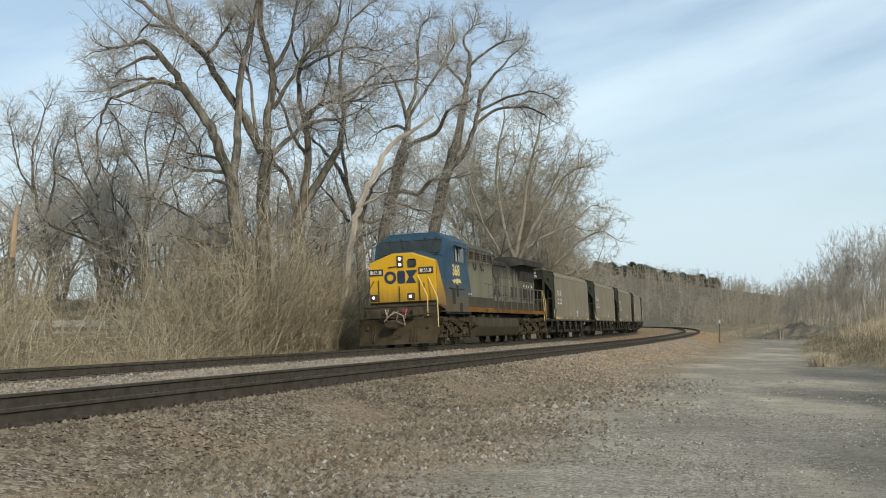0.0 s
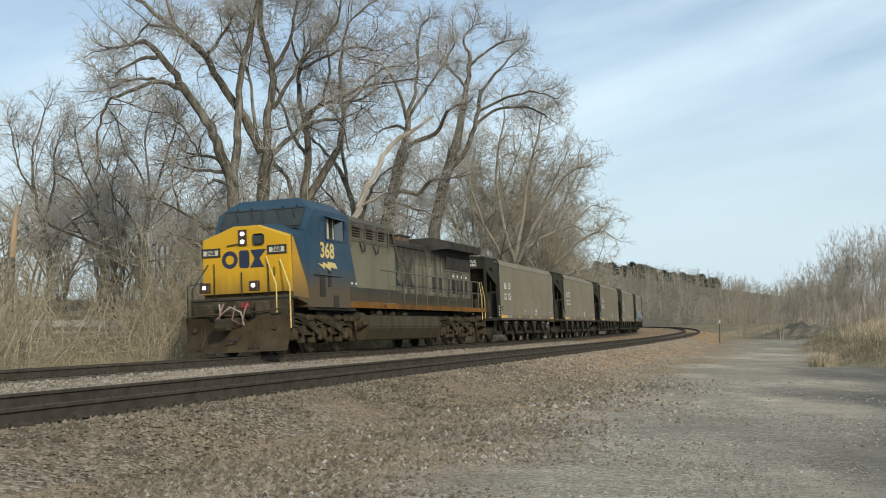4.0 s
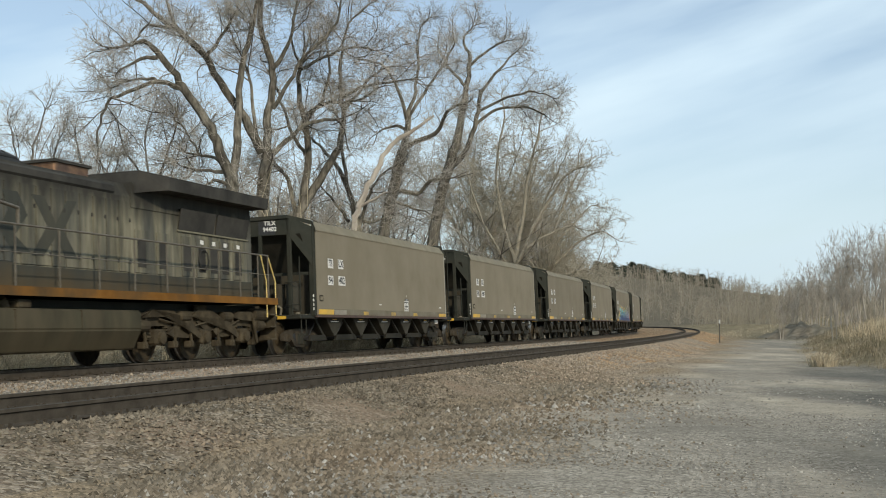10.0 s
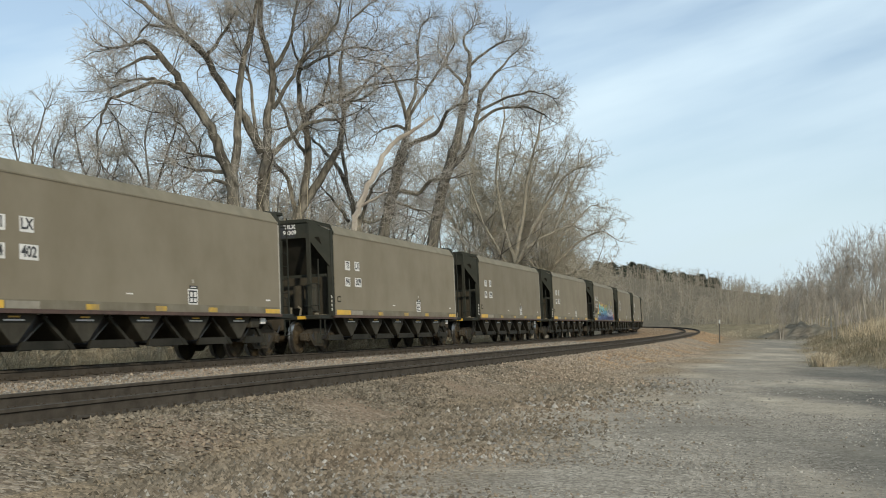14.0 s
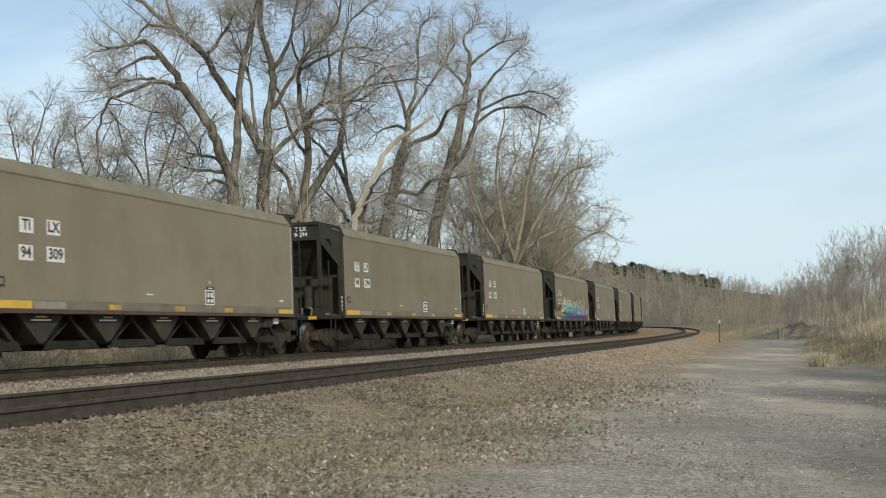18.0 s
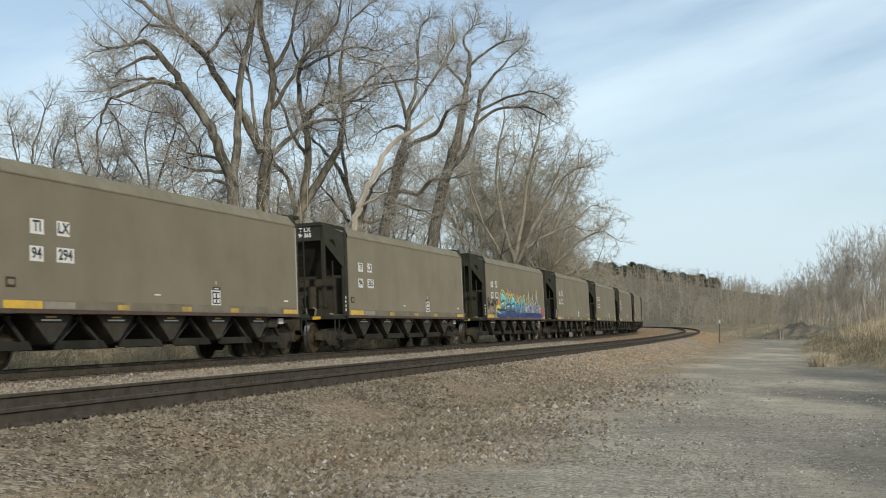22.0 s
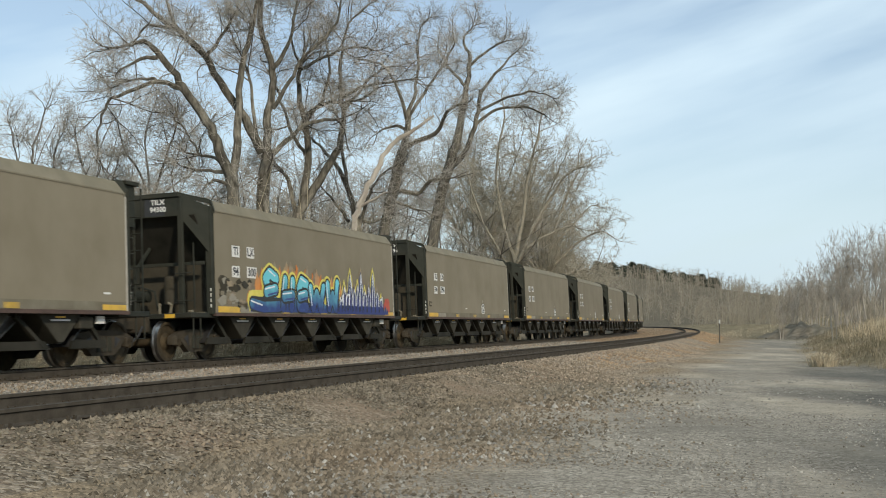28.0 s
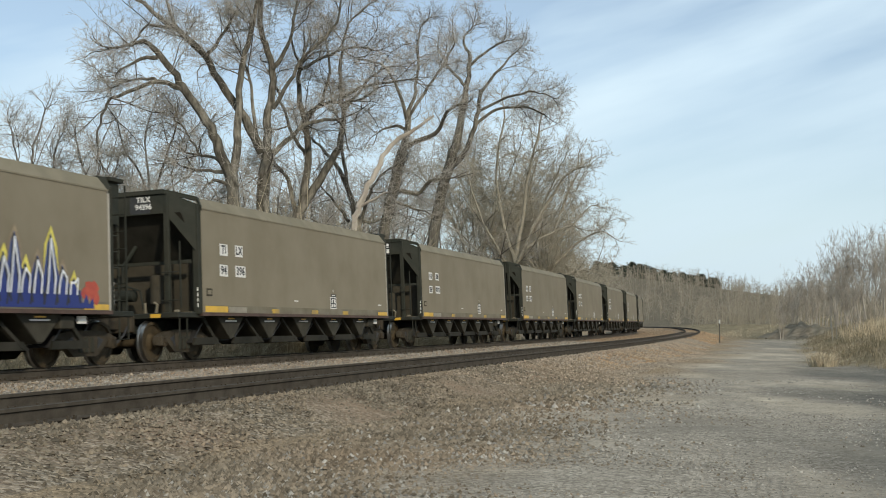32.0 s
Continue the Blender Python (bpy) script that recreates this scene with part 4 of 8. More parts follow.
M_NOSE_D = weather(mat("dusty_yellow_paint", (0.46, 0.25, 0.022), (0.54, 0.30, 0.03), spec=0.2, rough=0.6, scale=1.2, c3=(0.32, 0.18, 0.045), scale3=1.0, amount3=0.6), (0.15, 0.10, 0.05), 2.7, 1.7, 0.85)
M_GREY = weather(mat("grimy_grey_paint", (0.17, 0.160, 0.112), (0.205, 0.193, 0.138), spec=0.1, rough=0.75, scale=1.0, c3=(0.135, 0.126, 0.088), scale3=0.7, amount3=0.5, stretch=(1.4, 1, 0.4)), (0.062, 0.060, 0.050), 3.0, 4.2, 0.75, 0.6)
M_HOOD = weather(mat("streaked_hood_paint", (0.095, 0.090, 0.065), (0.24, 0.222, 0.158), spec=0.08, rough=0.8, scale=2.4, c3=(0.050, 0.056, 0.058), scale3=1.0, amount3=0.75, vary=0.16, stretch=(2.2, 1, 0.22)), (0.034, 0.033, 0.029), 3.0, 3.62, 0.92, 1.0, 1.8)
M_SOOT = mat("sooty_roof_paint", (0.03, 0.03, 0.028), (0.055, 0.053, 0.047), spec=0.1, rough=0.9, scale=2, c3=(0.09, 0.085, 0.075), scale3=1.4, amount3=0.35)
M_HOUSING = mat("dark_lamp_housing", (0.035, 0.02, 0.016), (0.06, 0.034, 0.026), rough=0.6, scale=6)
M_OLDBLUE = weather(mat("weathered_blue_band", (0.044, 0.048, 0.044), (0.062, 0.065, 0.054), spec=0.08, rough=0.8, scale=1.4, c3=(0.085, 0.078, 0.058), scale3=0.9, amount3=0.5, stretch=(1.6, 1, 0.5)), (0.100, 0.071, 0.036), 2.0, 1.5, 0.75)
M_ORANGE = mat("rusty_orange_stripe", (0.165, 0.076, 0.018), (0.235, 0.112, 0.027), spec=0.08, rough=0.85, scale=1.6, c3=(0.075, 0.052, 0.028), scale3=0.9, amount3=0.9)
M_TANK = weather(mat("grimy_fuel_tank", (0.046, 0.043, 0.029), (0.070, 0.065, 0.043), spec=0.08, rough=0.85, scale=1.3, c3=(0.10, 0.083, 0.055), scale3=0.8, amount3=0.6, bump=0.05, stretch=(2, 1, 0.5)), (0.072, 0.058, 0.035), 0.95, 0.4, 0.6)
M_UNDER = mat("dusty_running_gear", (0.056, 0.046, 0.030), (0.092, 0.076, 0.050), spec=0.08, rough=0.95, scale=5, bump=0.4, bump_scale=20, c3=(0.028, 0.024, 0.018), scale3=2.2, amount3=0.6)
M_PLOUGH = mat("dusty_plough_paint", (0.048, 0.037, 0.022), (0.076, 0.059, 0.036), spec=0.1, rough=0.9, scale=2.5, c3=(0.04, 0.034, 0.025), scale3=1.4, amount3=0.6, bump=0.2)
M_GLASS = mat("cab_glass", (0.016, 0.022, 0.021), (0.028, 0.036, 0.034), rough=0.08, scale=2, spec=0.5)
M_COPPER = mat("heat_browned_stack", (0.16, 0.085, 0.045), (0.26, 0.15, 0.085), rough=0.5, scale=6, metal=0.5, c3=(0.05, 0.035, 0.03), scale3=4, amount3=0.6)
M_LOUVRE = mat("rusty_louvre", (0.07, 0.042, 0.03), (0.12, 0.07, 0.05), rough=0.8, scale=6)
M_RED = mat("red_lamp_housing", (0.22, 0.02, 0.02), (0.28, 0.03, 0.025), rough=0.5, scale=6)
M_HOSE = mat("dusty_pink_hose", (0.20, 0.125, 0.105), (0.28, 0.18, 0.155), rough=0.7, scale=6)
M_LAMP = mat("lit_headlamp", (0.9, 0.88, 0.8), (0.95, 0.93, 0.85), rough=0.3, emit=2.5)
M_RAILING = mat("grey_handrail", (0.085, 0.074, 0.055), (0.13, 0.115, 0.087), rough=0.6, scale=6)
M_CURTAIN = mat("pale_window_frame", (0.5, 0.47, 0.38), (0.58, 0.55, 0.45), rough=0.6, scale=5)
M_LOGO = mat("dark_blue_logo_paint", (0.014, 0.022, 0.05), (0.02, 0.03, 0.065), rough=0.5, scale=4)
M_NUM = mat("yellow_numerals", (0.66, 0.50, 0.17), (0.72, 0.56, 0.2), rough=0.5, scale=5)
ME_LOCOSET = wheelset_mesh(LOCO_R)


def quad_slab(bm, pts, t):
    """A plate through four or more points, t metres thick along its normal."""
    p = [Vector(q) for q in pts]
    nrm = (p[1] - p[0]).cross(p[2] - p[0]).normalized() * t
    a, b = [bm.verts.new(q) for q in p], [bm.verts.new(q + nrm) for q in p]
    bm.faces.new(a[::-1]), bm.faces.new(b)
    for i in range(len(a)):
        j = (i + 1) % len(a)
        bm.faces.new((a[i], a[j], b[j], b[i]))
    return bm


def hull(bm, sections):
    """A closed body through rings of equal length."""
    rings = [[bm.verts.new(v) for v in r] for r in sections]
    n = len(rings[0])
    for u, v in zip(rings, rings[1:]):
        for k in range(n):
            bm.faces.new((u[k], u[(k + 1) % n], v[(k + 1) % n], v[k]))
    bm.faces.new(rings[0][::-1])
    bm.faces.new(rings[-1])
    return bm


def loco_truck(L, x):
    t = part("truck", box(B(), -0.9, 0.9, -0.9, 0.9, 0.62, 0.95, 0.03), M_UNDER, L, at=pose(x, 0, 0))
    for s in (1, -1):
        y = 1.08 * s
        bm = B()
        frame_o = [(-3.05, 0.98), (-2.72, 1.10), (-2.1, 1.08), (-1.55, 0.86), (-0.55, 0.86), (-0.15, 1.12), (0.35, 1.12), (0.85, 0.86), (1.6, 0.86), (2.1, 1.08), (2.72, 1.10), (3.05, 0.96), (2.98, 0.72), (2.52, 0.70), (2.42, 0.80), (1.72, 0.80), (1.45, 0.55), (0.72, 0.52), (0.45, 0.72), (-0.4, 0.72), (-0.66, 0.52), (-1.38, 0.55), (-1.62, 0.80), (-2.36, 0.80), (-2.5, 0.68), (-2.95, 0.70)]
        prism(bm, frame_o, y - 0.09, y + 0.09)
        part("side_frame", bm, M_UNDER, t, "dust-caked cast truck frame")
        for i, ax in enumerate((2.05, 0.0, -2.05)):
            bm = B()
            box(bm, ax - 0.21, ax + 0.21, y - 0.08, y + 0.16, LOCO_R - 0.16, LOCO_R + 0.2, 0.05)
            jb = part("journal_box", bm, M_UNDER, t)
            bm = B()
            disc(bm, [(0.0, 0.15), (0.06, 0.14), (0.075, 0.06)], s, 14)
            part("cap", bm, M_UNDER, jb, at=pose(ax, y + s * 0.16, LOCO_R))
            for sx in (0.36, -0.36):
                bm = B()
                for k in range(5):
                    tube(bm, [(ax + sx, y, 0.55 + 0.07 * k), (ax + sx, y, 0.59 + 0.07 * k)], 0.10, 10)
                tube(bm, [(ax + sx, y, 0.50), (ax + sx, y, 0.92)], 0.06, 8)
                part("coil_spring", bm, M_UNDER, t)
        # brake cylinders, levers, pipes and sand hoses
        for bx, bz, d in ((1.05, 1.02, 1), (-1.05, 1.02, -1), (2.86, 0.80, 1), (-2.86, 0.80, -1)):
            bm = B()
            disc(bm, [(-0.26, 0.05), (-0.24, 0.13), (0.18, 0.13), (0.24, 0.06), (0.36, 0.03)], 1, 12)
            part("brake_cylinder", bm, M_UNDER, t, at=pose(bx, y + s * 0.13, bz, 0, 0, -90 * d))
        for bx in (1.35, 0.62, -0.7, -1.42, 2.62, -2.62):
            bm = B()
            tube(bm, [(bx, y + s * 0.12, 1.0), (bx + 0.10, y + s * 0.14, 0.7), (bx + 0.02, y + s * 0.12, 0.36)], 0.035, 6)
            box(bm, bx - 0.10, bx + 0.10, y - 0.05, y + 0.13 * s if s > 0 else y + 0.05, 0.30, 0.46, 0.02) if s > 0 else None
            part("brake_lever", bm, M_UNDER, t)
        bm = B()
        tube(bm, [(-2.9, y + s * 0.1, 0.98), (-1.9, y + s * 0.16, 1.12), (-0.8, y + s * 0.12, 0.98), (0.3, y + s * 0.15, 1.17), (1.3, y + s * 0.12, 1.0), (2.4, y + s * 0.15, 1.16), (2.95, y + s * 0.1, 0.98)], 0.03, 6)
        tube(bm, [(-2.0, y + s * 0.16, 1.05), (-1.3, y + s * 0.17, 0.82), (-0.3, y + s * 0.17, 0.92), (0.9, y + s * 0.17, 0.76), (2.1, y + s * 0.17, 0.95)], 0.025, 6)
        part("air_pipe", bm, M_UNDER, t)
        bm = B()
        prism(bm, [(-1.55, 0.86), (-1.3, 1.0), (-0.35, 0.70), (-0.5, 0.58)], y + s * 0.09, y + s * 0.15)
        prism(bm, [(0.85, 0.98), (1.1, 1.0), (1.75, 0.62), (1.5, 0.55)], y + s * 0.09, y + s * 0.15)
        prism(bm, [(-0.35, 0.70), (0.25, 0.98), (0.42, 0.90), (-0.1, 0.62)], y + s * 0.09, y + s * 0.14)
        part("equaliser", bm, M_UNDER, t)
        for wing in ([(2.75, 0.98), (2.45, 1.16), (1.55, 1.14), (1.15, 0.98), (0.78, 0.66), (0.40, 0.50), (0.30, 0.60), (0.72, 0.86), (1.00, 1.02), (1.45, 1.00), (2.2, 1.00)],
                     [(0.75, 1.02), (0.45, 1.18), (-0.25, 1.16), (-0.75, 0.98), (-1.10, 0.66), (-1.52, 0.50), (-1.60, 0.60), (-1.16, 0.86), (-0.90, 0.96), (-0.30, 0.98), (0.30, 0.96)],
                     [(-1.30, 1.02), (-1.55, 1.16), (-2.30, 1.16), (-2.75, 0.96), (-2.92, 0.70), (-2.70, 0.66), (-2.45, 0.92), (-1.75, 0.94)]):
            part("frame_wing", prism(B(), wing, y + s * 0.10, y + s * 0.20), M_UNDER, t, "broad curved casting")
        part("damper", tube(B(), [(-2.60, y + s * 0.20, 0.36), (-2.36, y + s * 0.22, 1.0)], 0.04, 8), M_UNDER, t)
        bm = B()
        disc(bm, [(-0.42, 0.05), (-0.40, 0.17), (0.34, 0.17), (0.40, 0.08)], 1, 16)
        part("large_cylinder", bm, M_UNDER, t, at=pose(-2.85, y + s * 0.12, 1.08, 0, 0, 90))
        bm = B()
        box(bm, -0.28, 0.28, y - 0.05, y + 0.05, 1.08, 1.30, 0.03)
        part("bolster_pad", bm, M_UNDER, t)
    for ax in (2.05, 0.0, -2.05):
        w = new("wheelset", ME_LOCOSET)
        w.parent, w.matrix_basis = t, pose(ax, 0, LOCO_R)
    return t


def locomotive():
    L = tagged(new("locomotive"), "blue, grey and yellow diesel locomotive with lit headlights, grimy with dust", "locomotive")
    # underframe
    part("underframe", box(B(), -10.2, 10.1, -0.95, 0.95, 0.98, 1.32), M_BLACK, L)
    part("deck", box(B(), -10.35, 2.5, -1.53, 1.53, 1.40, 1.46), M_SOOT, L)
    for s in (1, -1):
        part("sill_stripe", box(B(), -10.35, 2.42, s * 1.53 - 0.02, s * 1.53 + 0.02, 1.34, 1.51), M_ORANGE, L, "rusty orange sill stripe")
    # fuel tank
    bm = B()
    sweep_x(bm, [(1.48, 1.12), (1.50, 0.72), (1.28, 0.30), (-1.28, 0.30), (-1.50, 0.72), (-1.48, 1.12)], -3.75, 4.0)
    bmesh.ops.bevel(bm, geom=list(bm.edges), offset=0.035, segments=2, affect="EDGES")
    tank = part("fuel_tank", bm, M_TANK, L, "grimy fuel tank")
    for x in (2.2, 0.4, -1.6):
        part("seam", box(B(), x - 0.012, x + 0.012, -1.504, 1.504, 0.73, 1.1), M_UNDER, tank)
    for x in (2.6, 1.3, 0.0):
        bm = B()
        box(bm, x - 0.2, x + 0.2, 1.05, 1.4, 1.12, 1.28, 0.03)
        tube(bm, [(x + 0.3, 1.2, 1.14), (x + 0.45, 1.2, 1.30)], 0.09, 8)
        part("filler", bm, M_UNDER, tank)
    bm = B()
    disc(bm, [(-0.5, 0.05), (-0.46, 0.19), (0.46, 0.19), (0.5, 0.05)], 1, 16)
    part("air_tank", bm, M_UNDER, L, at=pose(4.35, 1.15, 0.98, 0, 0, 70))
    bm = B()
    tube(bm, [(4.12, 1.35, 0.98), (4.08, 1.42, 0.80)], [0.05, 0.14], 12)
    part("bell", bm, M_UNDER, L)

    # cab and nose: one closed shell, with paint zones laid on it
    bm = B()
    sec = lambda x, w, z0, z1, z2, r: [(x, -w, z0), (x, -w, z1), (x, -w * r, z2), (x, w * r, z2), (x, w, z1), (x, w, z0)]
    hull(bm, [sec(1.25, 1.50, 1.40, 4.06, 4.26, 0.80), sec(5.62, 1.50, 1.40, 4.08, 4.28, 0.80)])
    part("inverter_cab", bm, M_GREY, L, "grimy grey equipment cab")
    bm = B()
    hull(bm, [[(5.62, -1.55, 1.32), (5.62, -1.55, 4.16), (5.62, -0.95, 4.54), (5.62, 0.95, 4.54), (5.62, 1.55, 4.16), (5.62, 1.55, 1.32)],
              [(7.92, -1.55, 1.32), (7.92, -1.55, 4.16), (7.92, -0.95, 4.54), (7.92, 0.95, 4.54), (7.92, 1.55, 4.16), (7.92, 1.55, 1.32)],
              [(8.18, -1.52, 1.32), (8.18, -1.52, 4.12), (8.18, -1.28, 4.27), (8.18, 1.28, 4.27), (8.18, 1.52, 4.12), (8.18, 1.52, 1.32)],
              [(8.62, -1.46, 1.32), (8.62, -1.44, 3.52), (8.62, -1.26, 3.60), (8.62, 1.26, 3.60), (8.62, 1.44, 3.52), (8.62, 1.46, 1.32)]])
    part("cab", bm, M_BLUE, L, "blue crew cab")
    bm = B()
    hull(bm, [[(8.58, -1.46, 1.40), (8.58, -1.44, 3.48), (8.58, -0.55, 3.76), (8.58, 0.55, 3.76), (8.58, 1.44, 3.48), (8.58, 1.46, 1.40)],
              [(9.42, -1.36, 1.62), (9.42, -1.34, 3.32), (9.42, -0.42, 3.65), (9.42, 0.42, 3.65), (9.42, 1.34, 3.32), (9.42, 1.36, 1.62)]])
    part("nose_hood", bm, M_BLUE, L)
    bm = B()
    hull(bm, [[(9.42, -1.37, 1.74), (9.42, -1.35, 3.33), (9.42, -0.42, 3.66), (9.42, 0.42, 3.66), (9.42, 1.35, 3.33), (9.42, 1.37, 1.74)],
              [(9.56, -1.33, 1.76), (9.56, -1.31, 3.28), (9.56, -0.40, 3.61), (9.56, 0.40, 3.61), (9.56, 1.31, 3.28), (9.56, 1.33, 1.76)]])
    nose = part("nose", bm, M_NOSE, L, "yellow nose front")
    # paint zones on the side: yellow wedge, dust below, grey behind
    for s in (1, -1):
        zone = lambda name, pts, m, y, label="": part(name, prism(B(), pts, s * y, s * (y + 0.004)), m, L, label)
        bm = B()
        quad_slab(bm, [(9.42, s * 1.375, 1.62), (8.58, s * 1.475, 1.55), (8.64, s * 1.468, 1.9), (9.35, s * 1.378, 3.30), (9.42, s * 1.368, 3.29)][::s], 0.004)
        part("yellow_wedge", bm, M_NOSE_D, L)
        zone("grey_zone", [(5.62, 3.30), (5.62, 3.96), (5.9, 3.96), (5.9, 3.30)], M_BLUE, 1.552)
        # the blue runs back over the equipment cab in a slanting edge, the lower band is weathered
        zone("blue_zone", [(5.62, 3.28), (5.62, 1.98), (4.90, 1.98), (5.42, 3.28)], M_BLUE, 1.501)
        zone("lower_band", [(5.62, 1.54), (5.62, 1.98), (1.25, 1.98), (1.25, 1.54)], M_OLDBLUE, 1.501, "weathered blue-grey band")
        zone("lower_stripe", [(5.62, 1.34), (5.62, 1.53), (2.42, 1.53), (2.42, 1.34)], M_ORANGE, 1.505, "rusty orange stripe")
        # side window with frame, post and visor
        wy = 1.553
        win = part("side_window", box(B(), 6.02, 7.42, s * wy - 0.004, s * wy + 0.004, 3.34, 3.96), M_GLASS, L, "dark open cab window")
        bm = B()
        for x0, x1, z0, z1 in ((5.98, 6.04, 3.30, 4.0), (7.40, 7.46, 3.30, 4.0), (6.0, 7.44, 3.29, 3.34), (6.0, 7.44, 3.96, 4.0), (6.78, 6.84, 3.32, 3.98)):
            box(bm, x0, x1, s * (wy + 0.012) - 0.012, s * (wy + 0.012) + 0.012, z0, z1)
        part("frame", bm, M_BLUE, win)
        part("sash", box(B(), 6.86, 6.92, s * 1.565 - 0.01, s * 1.565 + 0.01, 3.34, 3.94), M_CURTAIN, win, "pale window sash")
        part("sash", box(B(), 6.92, 7.24, s * 1.562 - 0.004, s * 1.562 + 0.004, 3.35, 3.94), M_TRI, win)
        part("sash", box(B(), 7.24, 7.32, s * 1.565 - 0.01, s * 1.565 + 0.01, 3.34, 3.94), M_CURTAIN, win, "pale window sash")
        bm = B()
        quad_slab(bm, [(5.95, s * 1.56, 4.0), (7.5, s * 1.56, 4.0), (7.5, s * 1.86, 3.88), (5.95, s * 1.86, 3.88)][::s], 0.015)
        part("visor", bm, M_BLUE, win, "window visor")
        for x0, x1, z0, z1 in ((7.55, 7.95, 1.62, 2.22), (7.10, 7.34, 1.92, 2.40)):
            gr = part("grille", box(B(), x0, x1, s * 1.556 - 0.005, s * 1.556 + 0.005, z0, z1), M_TRI, L)
            for k in range(6):
                zz = z0 + 0.04 + k * (z1 - z0 - 0.08) / 5
                part("slat", box(B(), x0 + 0.03, x1 - 0.03, s * 1.561 - 0.01, s * 1.561 + 0.01, zz - 0.015, zz + 0.015), M_SOOT, gr)
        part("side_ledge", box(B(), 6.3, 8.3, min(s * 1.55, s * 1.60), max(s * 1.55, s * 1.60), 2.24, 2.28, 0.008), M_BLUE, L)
        for x in (5.35, 5.0):
            part("reflector", box(B(), x - 0.07, x + 0.07, s * 1.508 - 0.003, s * 1.508 + 0.003, 2.06, 2.12), M_WHITE, L)
        # flat dark plate drawn for the shade inside a step notch
        part("step_notch", box(B(), 6.55, 6.95, s * 1.557 - 0.003, s * 1.557 + 0.003, 1.34, 1.68), M_SOOT, L)
        # black strip drawn for the shade under the cab
        part("sill_shadow_gap", box(B(), 5.0, 8.6, s * 1.46 - 0.02, s * 1.46 + 0.02, 1.24, 1.33), M_BLACK, L)

    # front windows, following the slope of the cab front
    fx = lambda z: 8.18 + (4.27 - z) * (0.44 / 0.67) + 0.010
    for y0, y1 in ((0.05, 1.27), (-1.27, -0.05)):
        bm = B()
        quad_slab(bm, [(fx(3.67), y0, 3.67), (fx(3.67), y1, 3.67), (fx(4.215), y1 * 0.99, 4.215), (fx(4.215), y0, 4.215)], 0.006)
        w = part("windscreen", bm, M_GLASS, L, "dark windscreen pane")
        bm = B()
        for a, b in (((y0, 3.67), (y1, 3.67)), ((y1, 3.67), (y1, 4.215)), ((y1, 4.215), (y0, 4.215)), ((y0, 4.215), (y0, 3.67))):
            tube(bm, [(fx(a[1]) + 0.01, a[0], a[1]), (fx(b[1]) + 0.01, b[0], b[1])], 0.02, 5)
        part("frame", bm, M_SOOT, w)
        for k in (0.3, 0.7):
            y = y0 + (y1 - y0) * k
            part("wiper", tube(B(), [(fx(4.16) + 0.05, y, 4.18), (fx(3.92) + 0.04, y + 0.14, 3.90)], 0.012, 5), M_INK, w)
    for y in (0.95, 0.5, -0.5, -0.95):
        part("wiper_arm", tube(B(), [(8.08, y, 4.34), (8.26, y + 0.10, 4.27)], 0.022, 6), M_INK, L)
    part("front_deck", box(B(), 8.62, 8.7, -1.2, 1.2, 3.57, 3.62), M_SOOT, L)
    part("roof_antenna", box(B(), 6.7, 7.1, -0.2, 0.2, 4.54, 4.62, 0.02), M_SOOT, L)
    part("roof_rail", tube(B(), [(6.4, 0.9, 4.54), (6.4, 0.9, 4.63), (6.9, 0.9, 4.63), (6.9, 0.9, 4.54)], 0.014, 5), M_SOOT, L)

    # nose fittings: headlights, door window, number boards, emblem bars, rails
    lamp = part("headlight", box(B(), 9.56, 9.60, -0.06 - 0.13, -0.06 + 0.13, 3.08, 3.54, 0.01), M_HOUSING, L, "dark-framed twin headlight")
    for z in (3.42, 3.20):
        bm = B()
        disc(bm, [(0, 0.06), (0.015, 0.055), (0.02, 0.03)], 1, 16)
        part("lens", bm, M_LAMP, lamp, "lit lens", at=pose(9.60, -0.06, z, 0, 0, -90))
    part("door_window", box(B(), 9.56, 9.572, 0.26, 0.60, 3.08, 3.40, 0.05), M_GLASS, L, "small dark door window")
    for y in (0.98, -1.06):
        nb = part("number_board", box(B(), 9.56, 9.585, y - 0.30, y + 0.30, 2.80, 3.06, 0.01), M_INK, L, "lit number board")
        part("face", box(B(), 9.585, 9.589, y - 0.23, y + 0.23, 2.86, 3.00), M_CURTAIN, nb)
        letters(nb, "368", 0.17, M_INK, 9.590, y, 2.93, ON_FRONT, 1.1, 0.006)
    # the emblem as plain dark shapes: a ring, a block and a bow tie
    bm = B()
    ring = [[bm.verts.new((9.562, -0.48 + r * math.cos(math.pi * k / 12), 2.71 + r * math.sin(math.pi * k / 12))) for k in range(24)] for r in (0.25, 0.13)]
    for k in range(24):
        bm.faces.new((ring[0][k], ring[0][(k + 1) % 24], ring[1][(k + 1) % 24], ring[1][k]))
    quad_slab(bm, [(9.562, y, z) for y, z in ((-0.19, 2.52), (-0.14, 2.46), (0.08, 2.46), (0.13, 2.52), (0.13, 2.90), (0.08, 2.96), (-0.14, 2.96), (-0.19, 2.90))], 0.004)
    quad_slab(bm, [(9.562, y, z) for y, z in ((0.14, 2.46), (0.58, 2.46), (0.44, 2.71), (0.66, 2.96), (0.16, 2.96), (0.29, 2.71))], 0.004)
    part("emblem", bm, M_LOGO, nose, "dark blue emblem")
